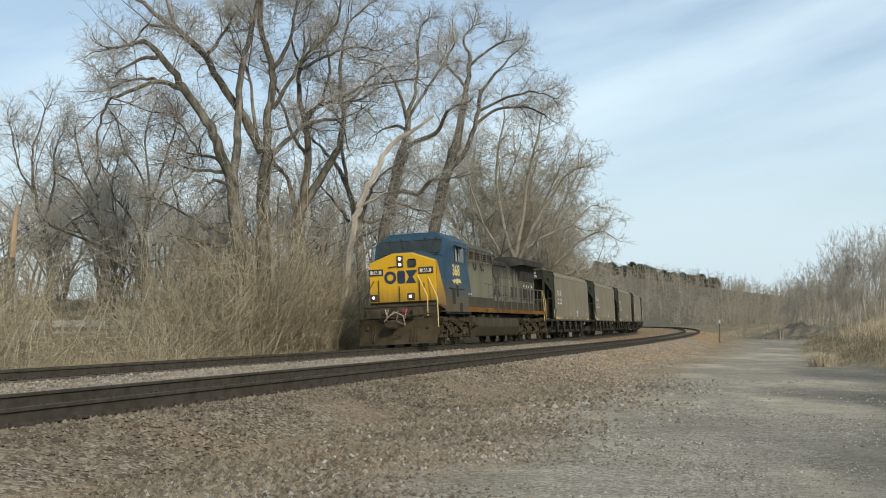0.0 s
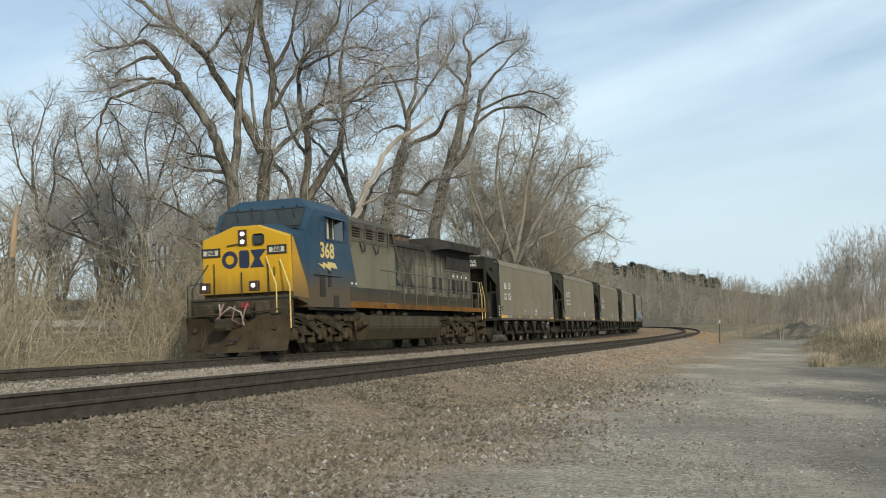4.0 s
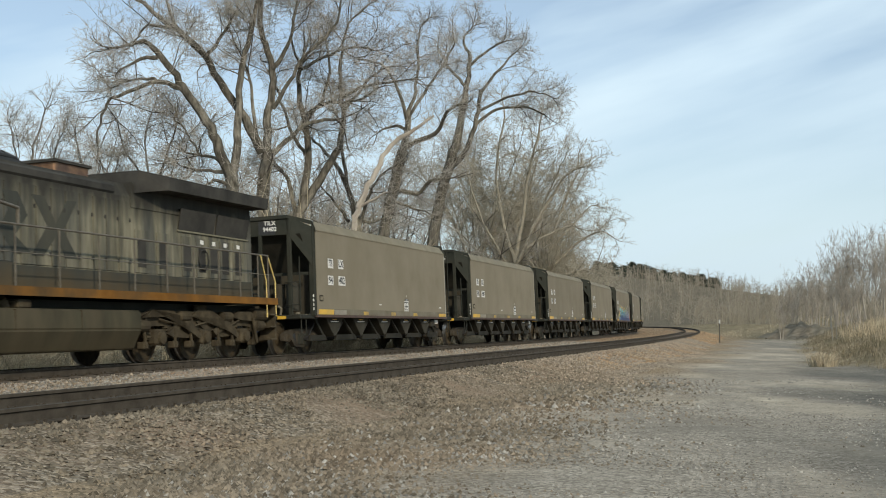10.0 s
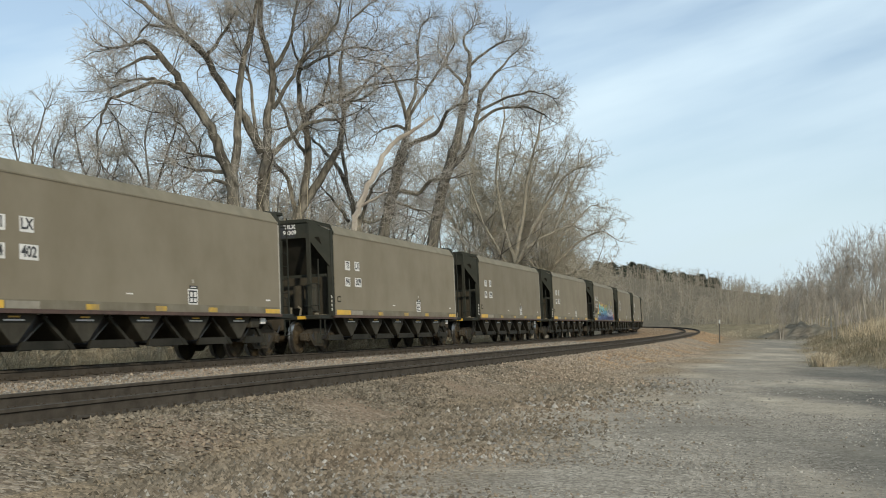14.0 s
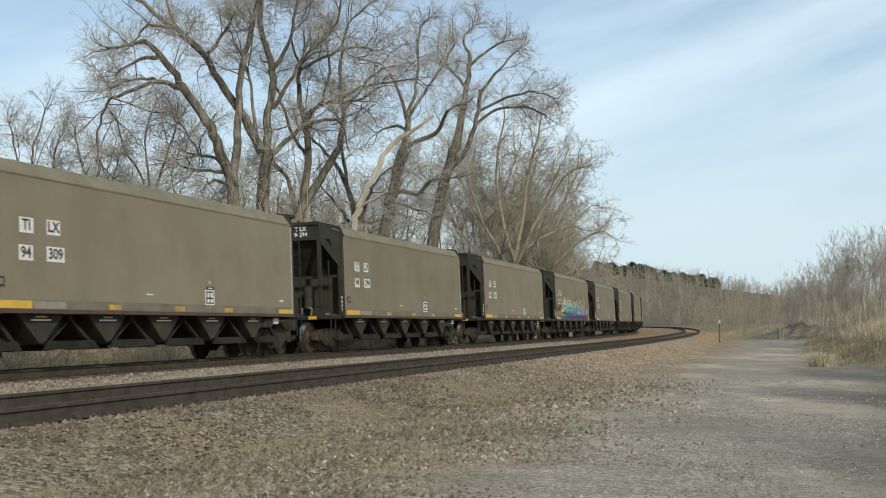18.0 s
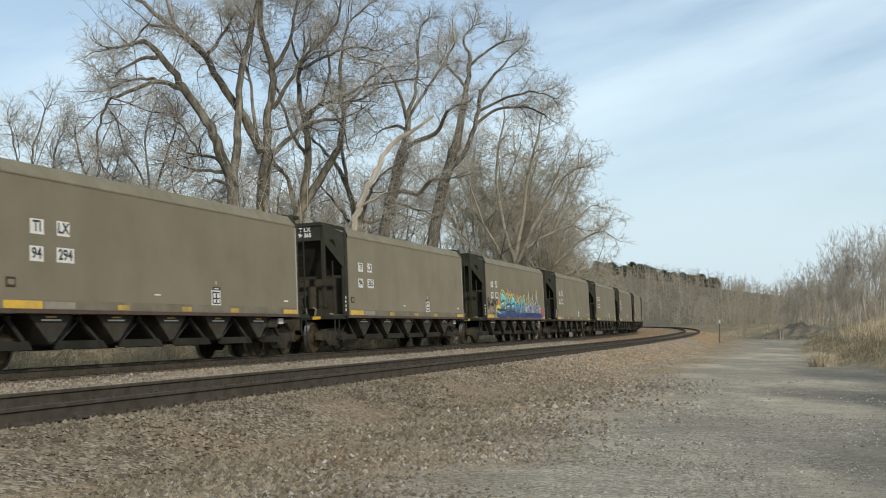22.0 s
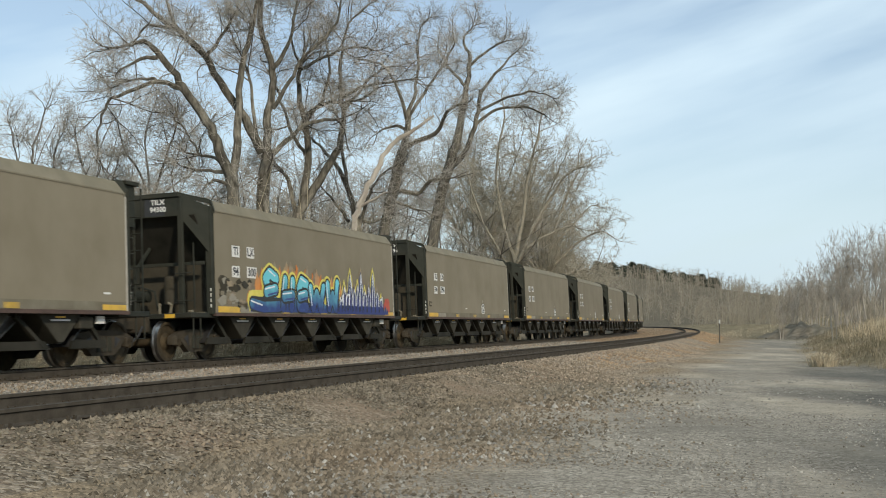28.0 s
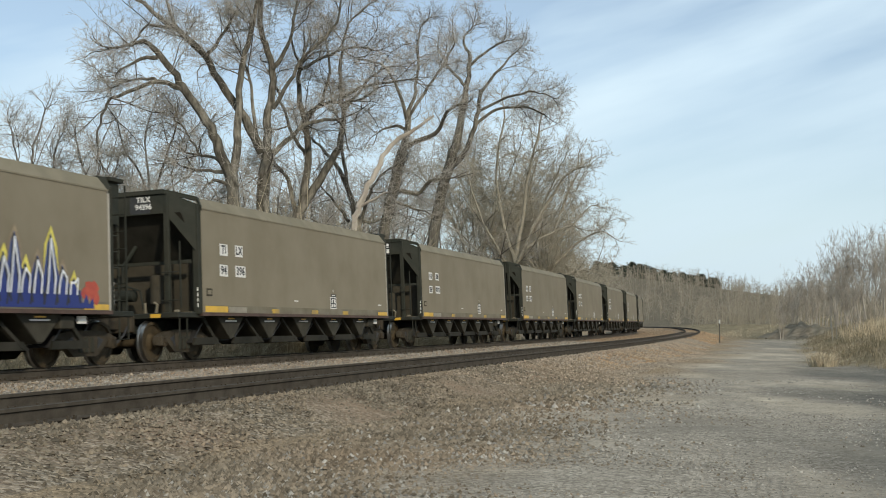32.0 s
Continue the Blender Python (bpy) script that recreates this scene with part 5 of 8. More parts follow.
    for pts in ([(9.62, -0.95, 1.7), (9.62, -0.95, 2.62)], [(9.62, -0.10, 1.7), (9.62, -0.10, 2.35)], [(9.62, 0.72, 1.7), (9.62, 0.72, 2.58)], [(9.60, -0.55, 3.1), (9.60, -0.20, 3.14)], [(9.60, 0.9, 2.45), (9.60, 0.9, 2.2)]):
        part("grab_rail", tube(B(), pts, 0.018, 6), M_SOOT, nose)
    for pts in ([(9.6, 0.66, 2.74), (10.05, 1.16, 1.92), (10.05, 1.16, 1.15)], [(9.6, 1.08, 2.64), (10.0, 1.54, 1.86), (10.0, 1.54, 0.72)], [(9.6, -1.15, 2.60), (9.98, -1.45, 1.90), (9.98, -1.45, 0.8)], [(10.3, -1.42, 1.1), (10.3, -1.42, 2.0), (9.6, -1.36, 2.1)]):
        part("stair_rail", tube(B(), pts, 0.020, 8), M_NUM if pts[0][1] > 0 else M_SOOT, L, "yellow stair rail" if pts[0][1] > 0 else "")
    for y in (-0.98, 0.52):
        dl = part("ditch_light", box(B(), 10.02, 10.16, y - 0.14, y + 0.14, 1.78, 2.06, 0.02), M_HOUSING, L, "lit ditch light in a dark box")
        bm = B()
        disc(bm, [(0, 0.055), (0.02, 0.05), (0.03, 0.02)], 1, 14)
        part("lens", bm, M_LAMP, dl, "lit lens", at=pose(10.16, y, 1.93, 0, 0, -90))
    # front platform, steps, plough and hoses
    part("front_platform", box(B(), 9.3, 10.06, -1.46, 1.46, 1.54, 1.62, 0.02), M_SOOT, L)
    part("pilot_plate", box(B(), 9.95, 10.06, -1.48, 1.48, 0.50, 1.53), M_UNDER, L, "dust-caked pilot plate")
    for y0, y1, z0, z1, x1 in ((-0.50, 0.42, 1.08, 1.30, 10.30), (-0.26, 0.26, 0.62, 1.06, 10.42), (-1.35, -0.72, 1.10, 1.46, 10.16), (0.55, 1.00, 1.02, 1.48, 10.20)):
        part("pilot_box", box(B(), 10.06, x1, y0, y1, z0, z1, 0.03), M_UNDER, L)
    part("uncoupling_lever", tube(B(), [(10.26, -1.48, 1.12), (10.34, -0.6, 1.18), (10.40, 0.0, 1.10), (10.34, 0.6, 1.20), (10.26, 1.46, 1.26)], 0.025, 6), M_UNDER, L)
    bm = B()
    cols = [-1.56 + 3.12 * i / 26 for i in range(27)]
    sheet = []
    for back in (0.0, -0.035):
        rows = []
        for j in range(9):
            v = j / 8
            row = []
            for y in cols:
                top = 0.74 + 0.34 * min(1.0, max(0.0, (abs(y) - 0.30) / 0.5)) + 0.05 * max(0.0, abs(y) - 1.2)
                z = 0.12 + (top - 0.12) * v
                x = 10.92 - 0.36 * abs(y) - 0.30 * math.sin(math.pi * 0.5 * min(1.0, v * 1.25)) + 0.14 * v * v + back
                row.append(bm.verts.new((x, y, z)))
            rows.append(row)
        for u, w in zip(rows, rows[1:]):
            for i in range(26):
                bm.faces.new((u[i], u[i + 1], w[i + 1], w[i]))
        sheet.append(rows)
    f, g = sheet
    for j in range(8):
        for i in (0, 26):
            bm.faces.new((f[j][i], f[j + 1][i], g[j + 1][i], g[j][i]))
    for j in (0, 8):
        for i in range(26):
            bm.faces.new((f[j][i], f[j][i + 1], g[j][i + 1], g[j][i]))
    plough = part("plough", bm, M_PLOUGH, L, "curved dusty brown snow plough", smooth=True)
    for y in (-0.98, -0.86, 0.62, 0.74, 0.86):
        part("rib", tube(B(), [(10.94 - 0.36 * abs(y), y, 0.22), (10.72 - 0.36 * abs(y), y, 0.55), (10.66 - 0.36 * abs(y), y, 0.98)], 0.026, 6), M_UNDER, plough)
    for y in (-1.2, 1.2):
        part("bracket", tube(B(), [(10.0, y, 0.6), (10.34, y, 0.75)], 0.05, 6), M_UNDER, plough)
    coupler(L, 10.3, 1)
    coupler(L, -10.3, -1)
    for ys in ((-0.75, -0.62, -0.35, -0.25), (0.72, 0.60, 0.35, 0.25)):
        bm = B()
        tube(bm, [(10.2, ys[0] * 0.5, 1.46), (10.42, ys[1] * 0.6, 1.2), (10.55, ys[2], 0.86), (10.55, ys[3] - 0.2, 1.0), (10.4, ys[3] * 0.3, 1.38)], 0.022, 8)
        part("air_hose", bm, M_HOSE, L, "dusty pink air hose")
    bm = B()
    tube(bm, [(10.2, -0.5, 1.45), (10.45, -0.35, 1.16), (10.5, 0.0, 1.34), (10.5, 0.3, 1.2), (10.4, 0.34, 0.82)], 0.02, 8)
    part("air_hose", bm, M_STRIP, L, "pale grey air hose")
    part("red_signal", box(B(), 10.2, 10.24, 0.18, 0.42, 1.32, 1.46, 0.01), M_RED, L)
    for s in (1, -1):
        st = part("steps", box(B(), 9.72, 9.78, s * 1.05, s * 1.5, 0.42, 1.5) if s > 0 else box(B(), 9.72, 9.78, -1.5, -1.05, 0.42, 1.5), M_UNDER, L, "boarding steps")
        for z in (0.44, 0.74, 1.05, 1.32):
            bm = B()
            box(bm, 9.74, 10.05, min(s * 1.02, s * 1.5), max(s * 1.02, s * 1.5), z - 0.02, z + 0.02)
            part("tread", bm, M_UNDER, st)
        sr = part("steps", box(B(), -10.3, -10.24, min(s * 1.05, s * 1.5), max(s * 1.05, s * 1.5), 0.42, 1.4), M_UNDER, L, "rear boarding steps")
        for z in (0.44, 0.76, 1.08):
            bm = B()
            box(bm, -10.28, -9.95, min(s * 1.02, s * 1.52), max(s * 1.02, s * 1.52), z - 0.02, z + 0.02)
            part("tread", bm, M_UNDER, sr)

    # equipment cab details: louvred intakes, rails, cables
    for s in (1, -1):
        for x in (4.9, 3.75, 2.65):
            lv = part("louvre", box(B(), x - 0.36, x + 0.36, s * 1.498, s * 1.504, 3.58, 4.02), M_SOOT, L, "rusty louvred intake")
            for k in range(5):
                zz = 3.63 + 0.085 * k
                bm = B()
                quad_slab(bm, [(x - 0.34, s * 1.505, zz), (x + 0.34, s * 1.505, zz), (x + 0.34, s * 1.54, zz - 0.035), (x - 0.34, s * 1.54, zz - 0.035)][::s], 0.02)
                part("slat", bm, M_LOUVRE, lv)
        part("intake", box(B(), 1.38, 1.98, s * 1.50, s * 1.508, 3.48, 3.96), M_SOOT, L, "dark intake screen")
        for z in (3.50, 3.90):
            part("roof_handrail", tube(B(), [(5.5, s * 1.60, z), (1.6, s * 1.60, z)], 0.018, 6), M_RAILING, L)
        for x in (5.5, 4.3, 3.2, 2.1):
            part("bracket", tube(B(), [(x, s * 1.60, 3.90), (x, s * 1.60, 3.2)], 0.014, 6), M_RAILING, L)
        part("down_pipe", tube(B(), [(1.7, s * 1.58, 3.92), (1.0, s * 1.52, 3.0), (0.25, s * 1.45, 2.93), (0.25, s * 1.45, 2.62)], 0.035, 8), M_RAILING, L)
        for x in (4.6, 3.4):
            bm = B()
            tube(bm, [(x, s * 1.53, 3.40), (x - 0.15, s * 1.56, 3.12), (x - 0.35, s * 1.56, 3.16), (x - 0.5, s * 1.53, 3.40)], 0.02, 6)
            part("cable", bm, M_SOOT, L)

    # long hood with its doors
    bm = B()
    hull(bm, [[(x, -0.98, 1.46), (x, -0.98, 3.62), (x, -0.82, 3.92), (x, 0.82, 3.92), (x, 0.98, 3.62), (x, 0.98, 1.46)] for x in (-10.0, 1.28)])
    part("long_hood", bm, M_HOOD, L, "streaked grimy grey engine hood")
    for s in (1, -1):
        for i in range(11):
            x = 1.0 - 0.47 * i
            d = part("hood_door", box(B(), x - 0.445, x - 0.02, s * 0.99 - 0.014, s * 0.99 + 0.014, 1.98, 3.50), M_HOOD, L)
            for z in (2.2, 3.1):
                part("hinge", box(B(), x - 0.45, x - 0.40, s * 1.008 - 0.01, s * 1.008 + 0.01, z - 0.04, z + 0.04), M_SOOT, d)
        part("hood_band", box(B(), -9.95, 1.2, s * 0.984 - 0.004, s * 0.984 + 0.004, 1.48, 1.95), M_OLDBLUE, L, "weathered blue band along the hood")
        # old emblem on the hood: blotches of dark blue
        for pts in ([(1.0, 3.3), (0.4, 3.36), (0.32, 3.05), (0.8, 2.98), (0.78, 2.55), (1.15, 2.2), (1.18, 3.0)], [(0.1, 3.32), (-0.35, 3.32), (-0.62, 2.9), (-0.25, 2.5), (-0.72, 2.2), (-0.2, 2.15), (0.2, 2.6), (-0.05, 2.95)], [(-0.75, 3.32), (-1.15, 3.32), (-1.5, 2.8), (-1.85, 3.30), (-2.2, 3.32), (-1.75, 2.7), (-2.2, 2.15), (-1.8, 2.15), (-1.48, 2.55), (-1.1, 2.15), (-0.72, 2.15), (-1.22, 2.75)]):
            part("old_emblem", prism(B(), pts, s * 1.006, s * 1.009), M_OLDBLUE, L, "worn dark emblem shape")
        part("side_box", box(B(), 0.2, 2.2, min(s * 0.98, s * 1.3), max(s * 0.98, s * 1.3), 1.46, 1.98, 0.02), M_OLDBLUE, L)
        part("warning_label", box(B(), 1.45, 1.62, s * 1.303 - 0.002, s * 1.303 + 0.002, 1.70, 1.84), M_RED, L)
        # radiator screens and rear cabinet doors
        for x0, x1 in ((-7.9, -6.2), (-9.7, -8.0)):
            bm = B()
            quad_slab(bm, [(x0, s * 1.0, 3.06), (x1, s * 1.0, 3.06), (x1, s * 1.10, 3.56), (x0, s * 1.10, 3.56)][::s], 0.02)
            rs = part("radiator_screen", bm, M_SOOT, L, "dark radiator screen")
            part("border", prism(B(), [(x0 - 0.05, 3.02), (x1 + 0.05, 3.02), (x1 + 0.05, 3.06), (x0 - 0.05, 3.06)], s * 0.98, s * 1.02), M_GREY, rs)
        for i, x in enumerate((-4.6, -5.5, -6.6, -7.3, -7.9, -8.5, -9.2)):
            d = part("cabinet_door", box(B(), x - 0.26, x + 0.26, s * 0.99 - 0.012, s * 0.99 + 0.012, 1.98, 2.92), M_HOOD, L)
            part("screen", box(B(), x - 0.17, x + 0.17, s * 1.004 - 0.004, s * 1.004 + 0.004, 2.1, 2.7), M_SOOT, d)
            if i > 2:
                part("tag", box(B(), x - 0.08, x + 0.08, s * 1.004 - 0.003, s * 1.004 + 0.003, 2.78, 2.88), M_WHITE, d)
        part("brake_wheel", tube(B(), [(-7.3 + 0.24 * math.cos(k * math.pi / 8), s * 1.05, 2.4 + 0.24 * math.sin(k * math.pi / 8)) for k in range(17)], 0.018, 5, False), M_SOOT, L)
        # walkway handrails
        part("handrail", tube(B(), [(2.75, s * 1.50, 2.62), (-9.9, s * 1.50, 2.62)], 0.021, 8), M_RAILING, L)
        part("handrail", tube(B(), [(2.0, s * 1.50, 2.12), (-9.9, s * 1.50, 2.12)], 0.012, 6), M_RAILING, L)
        for x in (2.0, 0.4, -0.9, -2.2, -3.5, -4.8, -6.0, -7.2, -8.3, -9.3, -9.9):
            part("stanchion", tube(B(), [(x, s * 1.50, 1.46), (x, s * 1.50, 2.62)], 0.019, 6), M_RAILING, L)
        part("stair_rail", tube(B(), [(-9.95, s * 1.48, 2.62), (-10.32, s * 1.50, 1.95), (-10.32, s * 1.50, 1.05)], 0.015, 8), M_NUM, L, "yellow stair rail")
        part("stair_rail", tube(B(), [(-9.45, s * 1.52, 2.60), (-9.72, s * 1.53, 1.95), (-9.72, s * 1.53, 1.0)], 0.015, 8), M_NUM, L, "yellow stair rail")
        part("hood_ledge", box(B(), -3.6, 1.2, min(s * 0.80, s * 1.02), max(s * 0.80, s * 1.02), 3.62, 3.84, 0.05), M_SOOT, L)
    # radiator wings at the rear
    bm = B()
    hull(bm, [[(-4.3, -1.05, 3.72), (-4.3, -1.15, 4.215), (-4.3, 1.15, 4.215), (-4.3, 1.05, 3.72)], [(-5.0, -1.48, 3.82), (-5.0, -1.50, 4.12), (-5.0, 1.50, 4.12), (-5.0, 1.48, 3.82)], [(-10.05, -1.48, 3.86), (-10.05, -1.50, 4.14), (-10.05, 1.50, 4.14), (-10.05, 1.48, 3.86)]])
    part("radiator_wing", bm, M_SOOT, L, "sooty overhanging radiator wing")
    part("radiator_neck", box(B(), -9.95, -4.2, -1.0, 1.0, 3.40, 3.95), M_HOOD, L)
    st = part("exhaust_stack", box(B(), -3.5, -2.3, -0.42, 0.42, 3.88, 4.24, 0.03), M_COPPER, L, "heat-browned exhaust stack")
    part("rim", box(B(), -3.56, -2.24, -0.47, 0.47, 4.20, 4.26), M_SOOT, st)
    for x in (-0.6, -0.9, -1.2):
        part("horn", tube(B(), [(x - 0.25, 0.3 + 0.1 * x, 4.16), (x + 0.25, 0.3 + 0.1 * x, 4.18)], [0.03, 0.09], 10), M_INK, L)
    part("horn_mount", box(B(), -1.3, -0.5, 0.1, 0.35, 3.88, 4.10), M_INK, L)
    part("inverter_shoulder", prism(B(), [(1.26, 3.40), (1.26, 4.24), (0.95, 4.22), (0.55, 3.86), (0.55, 3.40)], -1.2, 1.2), M_HOOD, L)
    # side numerals and lightning bar
    letters(L, "368", 0.62, M_NUM, 7.36, 1.560, 2.96, wide=1.14, bold=0.016)
    part("lightning_bar", prism(B(), [(8.06, 2.58), (7.58, 2.42), (7.60, 2.52), (7.12, 2.40), (7.14, 2.50), (6.62, 2.48), (6.80, 2.64), (7.36, 2.66), (7.34, 2.58), (7.72, 2.64), (7.70, 2.56)], 1.560, 1.564), M_NUM, L, "yellow lightning bar")
    loco_truck(L, 7.10)
    loco_truck(L, -6.98)
    return L


# ---- the train put together ----
NUMBERS = ["402", "309", "294", "365", "300", "396"]


def train():
    loco = locomotive()
    first = hopper_car()
    tagged(first, "grey-brown coal hopper car with black ends and yellow reflectors", "hopper car", "hopper cars of the coal train")
    cars = [first] + [copy_thing(first, pose(0, 0, 0)) for _ in range(13)]
    for i, c in enumerate(cars):
        if i < 2:
            part("middle_post", box(B(), 6.82, 6.90, 0.14, 0.24, 1.06, 3.40, 0.012), M_END, c)
            bm = B()
            disc(bm, [(-0.42, 0.05), (-0.40, 0.18), (0.36, 0.18), (0.42, 0.06)], 1, 16)
            part("air_tank", bm, M_TRI, c, "pale upright air tank", at=pose(6.66, 1.06, 1.62, 90, 0, 0))
        num = NUMBERS[i] if i < len(NUMBERS) else ""
        plate = part("end_number", box(B(), 6.901, 6.904, 0.17, 0.69, 3.40, 3.80), M_INK, c)
        if num:
            letters(c, "TI", 0.28, M_INK, 5.13, 1.6055, 2.61, wide=1.05, bold=0.007)
            letters(c, "LX", 0.28, M_INK, 4.34, 1.6055, 2.62, wide=1.05, bold=0.007)
            letters(c, "94", 0.28, M_INK, 5.15, 1.6055, 2.11, wide=1.05, bold=0.007)
            letters(c, num, 0.28, M_INK, 4.28, 1.6055, 2.12, wide=1.05, bold=0.007)
            letters(plate, "TILX", 0.17, M_WHITE, 6.906, 0.52, 3.72, ON_FRONT, 1.05, 0.004)
            letters(plate, "94" + num, 0.17, M_WHITE, 6.906, 0.52, 3.55, ON_FRONT, 1.0, 0.004)
        else:
            for x, z, n in ((5.13, 2.61, 2), (4.34, 2.62, 2), (5.15, 2.11, 2), (4.28, 2.12, 3)):
                for k in range(n):
                    xx = x + (k - (n - 1) / 2) * 0.16
                    part("number_bar", box(B(), xx - 0.05, xx + 0.05, 1.6048, 1.607, z - 0.09, z + 0.09), M_INK, c)
            for z, w in ((3.70, 0.19), (3.50, 0.22)):
                part("bar", box(B(), 6.904, 6.907, 0.43 - w, 0.43 + w, z - 0.07, z + 0.07), M_WHITE, plate)
    return [loco] + cars


TRAIN = train()


# ---- sprayed lettering on the fifth hopper: shapes only ----
def sprayed(name, low, high, z0=1.1, z1=2.25):
    """Spray paint that blends from one colour at the foot to another at the head."""
    m = mat(name, low, low, rough=0.45, scale=3)
    n, l = m.node_tree.nodes, m.node_tree.links
    tc, sep, mr, mx = n.new("ShaderNodeTexCoord"), n.new("ShaderNodeSeparateXYZ"), n.new("ShaderNodeMapRange"), n.new("ShaderNodeMix")
    no = n.new("ShaderNodeTexNoise")
    no.inputs["Scale"].default_value = 2.2
    ad = n.new("ShaderNodeMath")
    ad.operation = "MULTIPLY_ADD"
    ad.inputs[1].default_value = 0.9
    l.new(tc.outputs["Object"], sep.inputs["Vector"])
    l.new(tc.outputs["Object"], no.inputs["Vector"])
    l.new(no.outputs["Fac"], ad.inputs[0])
    l.new(sep.outputs["Z"], ad.inputs[2])
    mr.inputs["From Min"].default_value, mr.inputs["From Max"].default_value = z0 + 0.45, z1 + 0.45
    l.new(ad.outputs["Value"], mr.inputs["Value"])
    mx.data_type = "RGBA"
    mx.inputs["A"].default_value, mx.inputs["B"].default_value = (*low, 1), (*high, 1)
    l.new(mr.outputs["Result"], mx.inputs["Factor"])
    l.new(mx.outputs["Result"], n["Principled BSDF"].inputs["Base Color"])
    return m


M_SPRAY = sprayed("blue_spray_paint", (0.012, 0.035, 0.17), (0.13, 0.52, 0.60), 1.25, 1.95)
M_SPIKE = sprayed("fading_blue_spray_paint", (0.012, 0.024, 0.16), (0.05, 0.08, 0.22), 1.4, 2.2)
M_EMBER = mat("ember_spray_paint", (0.50, 0.14, 0.02), (0.58, 0.24, 0.05), rough=0.6, scale=5)
M_FLAME = sprayed("orange_spray_paint", (0.60, 0.22, 0.035), (0.26, 0.21, 0.12), 1.7, 2.5)
M_HALO = mat("yellow_spray_paint", (0.58, 0.50, 0.07), (0.68, 0.60, 0.12), rough=0.5, scale=4)
M_NAVY = mat("navy_spray_paint", (0.018, 0.035, 0.15), (0.03, 0.06, 0.22), rough=0.5, scale=4)
M_WLINE = mat("white_spray_line", (0.62, 0.64, 0.66), (0.72, 0.74, 0.76), rough=0.5, scale=4)
M_SMUDGE = mat("tan_spray_smudge", (0.30, 0.24, 0.15), (0.16, 0.12, 0.08), rough=0.6, scale=5)
M_REDSPRAY = mat("red_spray_paint", (0.35, 0.05, 0.03), (0.45, 0.08, 0.04), rough=0.5, scale=5)


def stroke(bm, pts, width, y):
    """A painted line with round ends, as flat patches one behind the other."""
    for i, (u, z) in enumerate(pts):
        ring = [bm.verts.new((3.9 - u - width / 2 * math.cos(2 * math.pi * k / 12), y + 0.0002 * (i % 2), z + width / 2 * math.sin(2 * math.pi * k / 12))) for k in range(12)]
        bm.faces.new(ring)
    for i, ((ua, za), (ub, zb)) in enumerate(zip(pts, pts[1:])):
        d = Vector((ub - ua, zb - za)).normalized() * width / 2
        bm.faces.new([bm.verts.new((3.9 - u, y + 0.0004 + 0.0001 * (i % 2), z)) for u, z in ((ua - d.y, za + d.x), (ub - d.y, zb + d.x), (ub + d.y, zb - d.x), (ua + d.y, za - d.x))])


GLYPHS = [[(1.0, 2.02), (0.62, 2.16), (0.36, 2.0), (0.55, 1.72), (0.42, 1.45), (0.2, 1.28)], [(0.4, 1.66), (0.95, 1.74)], [(-0.42, 1.34), (0.2, 1.24), (0.9, 1.28), (1.2, 1.3)],
          [(1.55, 2.0), (1.42, 1.6), (1.38, 1.26)], [(2.02, 1.98), (1.98, 1.6), (1.9, 1.26)], [(1.45, 1.56), (2.0, 1.6)],
          [(2.95, 1.92), (2.6, 2.02), (2.42, 1.8), (2.40, 1.3), (2.9, 1.28)], [(2.45, 1.58), (2.86, 1.64)],
          [(3.2, 1.82), (3.34, 1.28), (3.62, 1.68), (3.86, 1.26), (4.12, 1.86)],
          [(4.42, 1.96), (4.5, 1.3), (4.78, 1.66), (4.98, 1.28), (5.16, 2.02)]]


def spray_patch(g, name, pts, m, y):
    """A flat patch of spray paint on the side, u metres along it from the panel and z up."""
    bm = B()
    bm.faces.new([bm.verts.new((3.9 - u, y, z)) for u, z in pts])
    return part(name, bm, m, g)


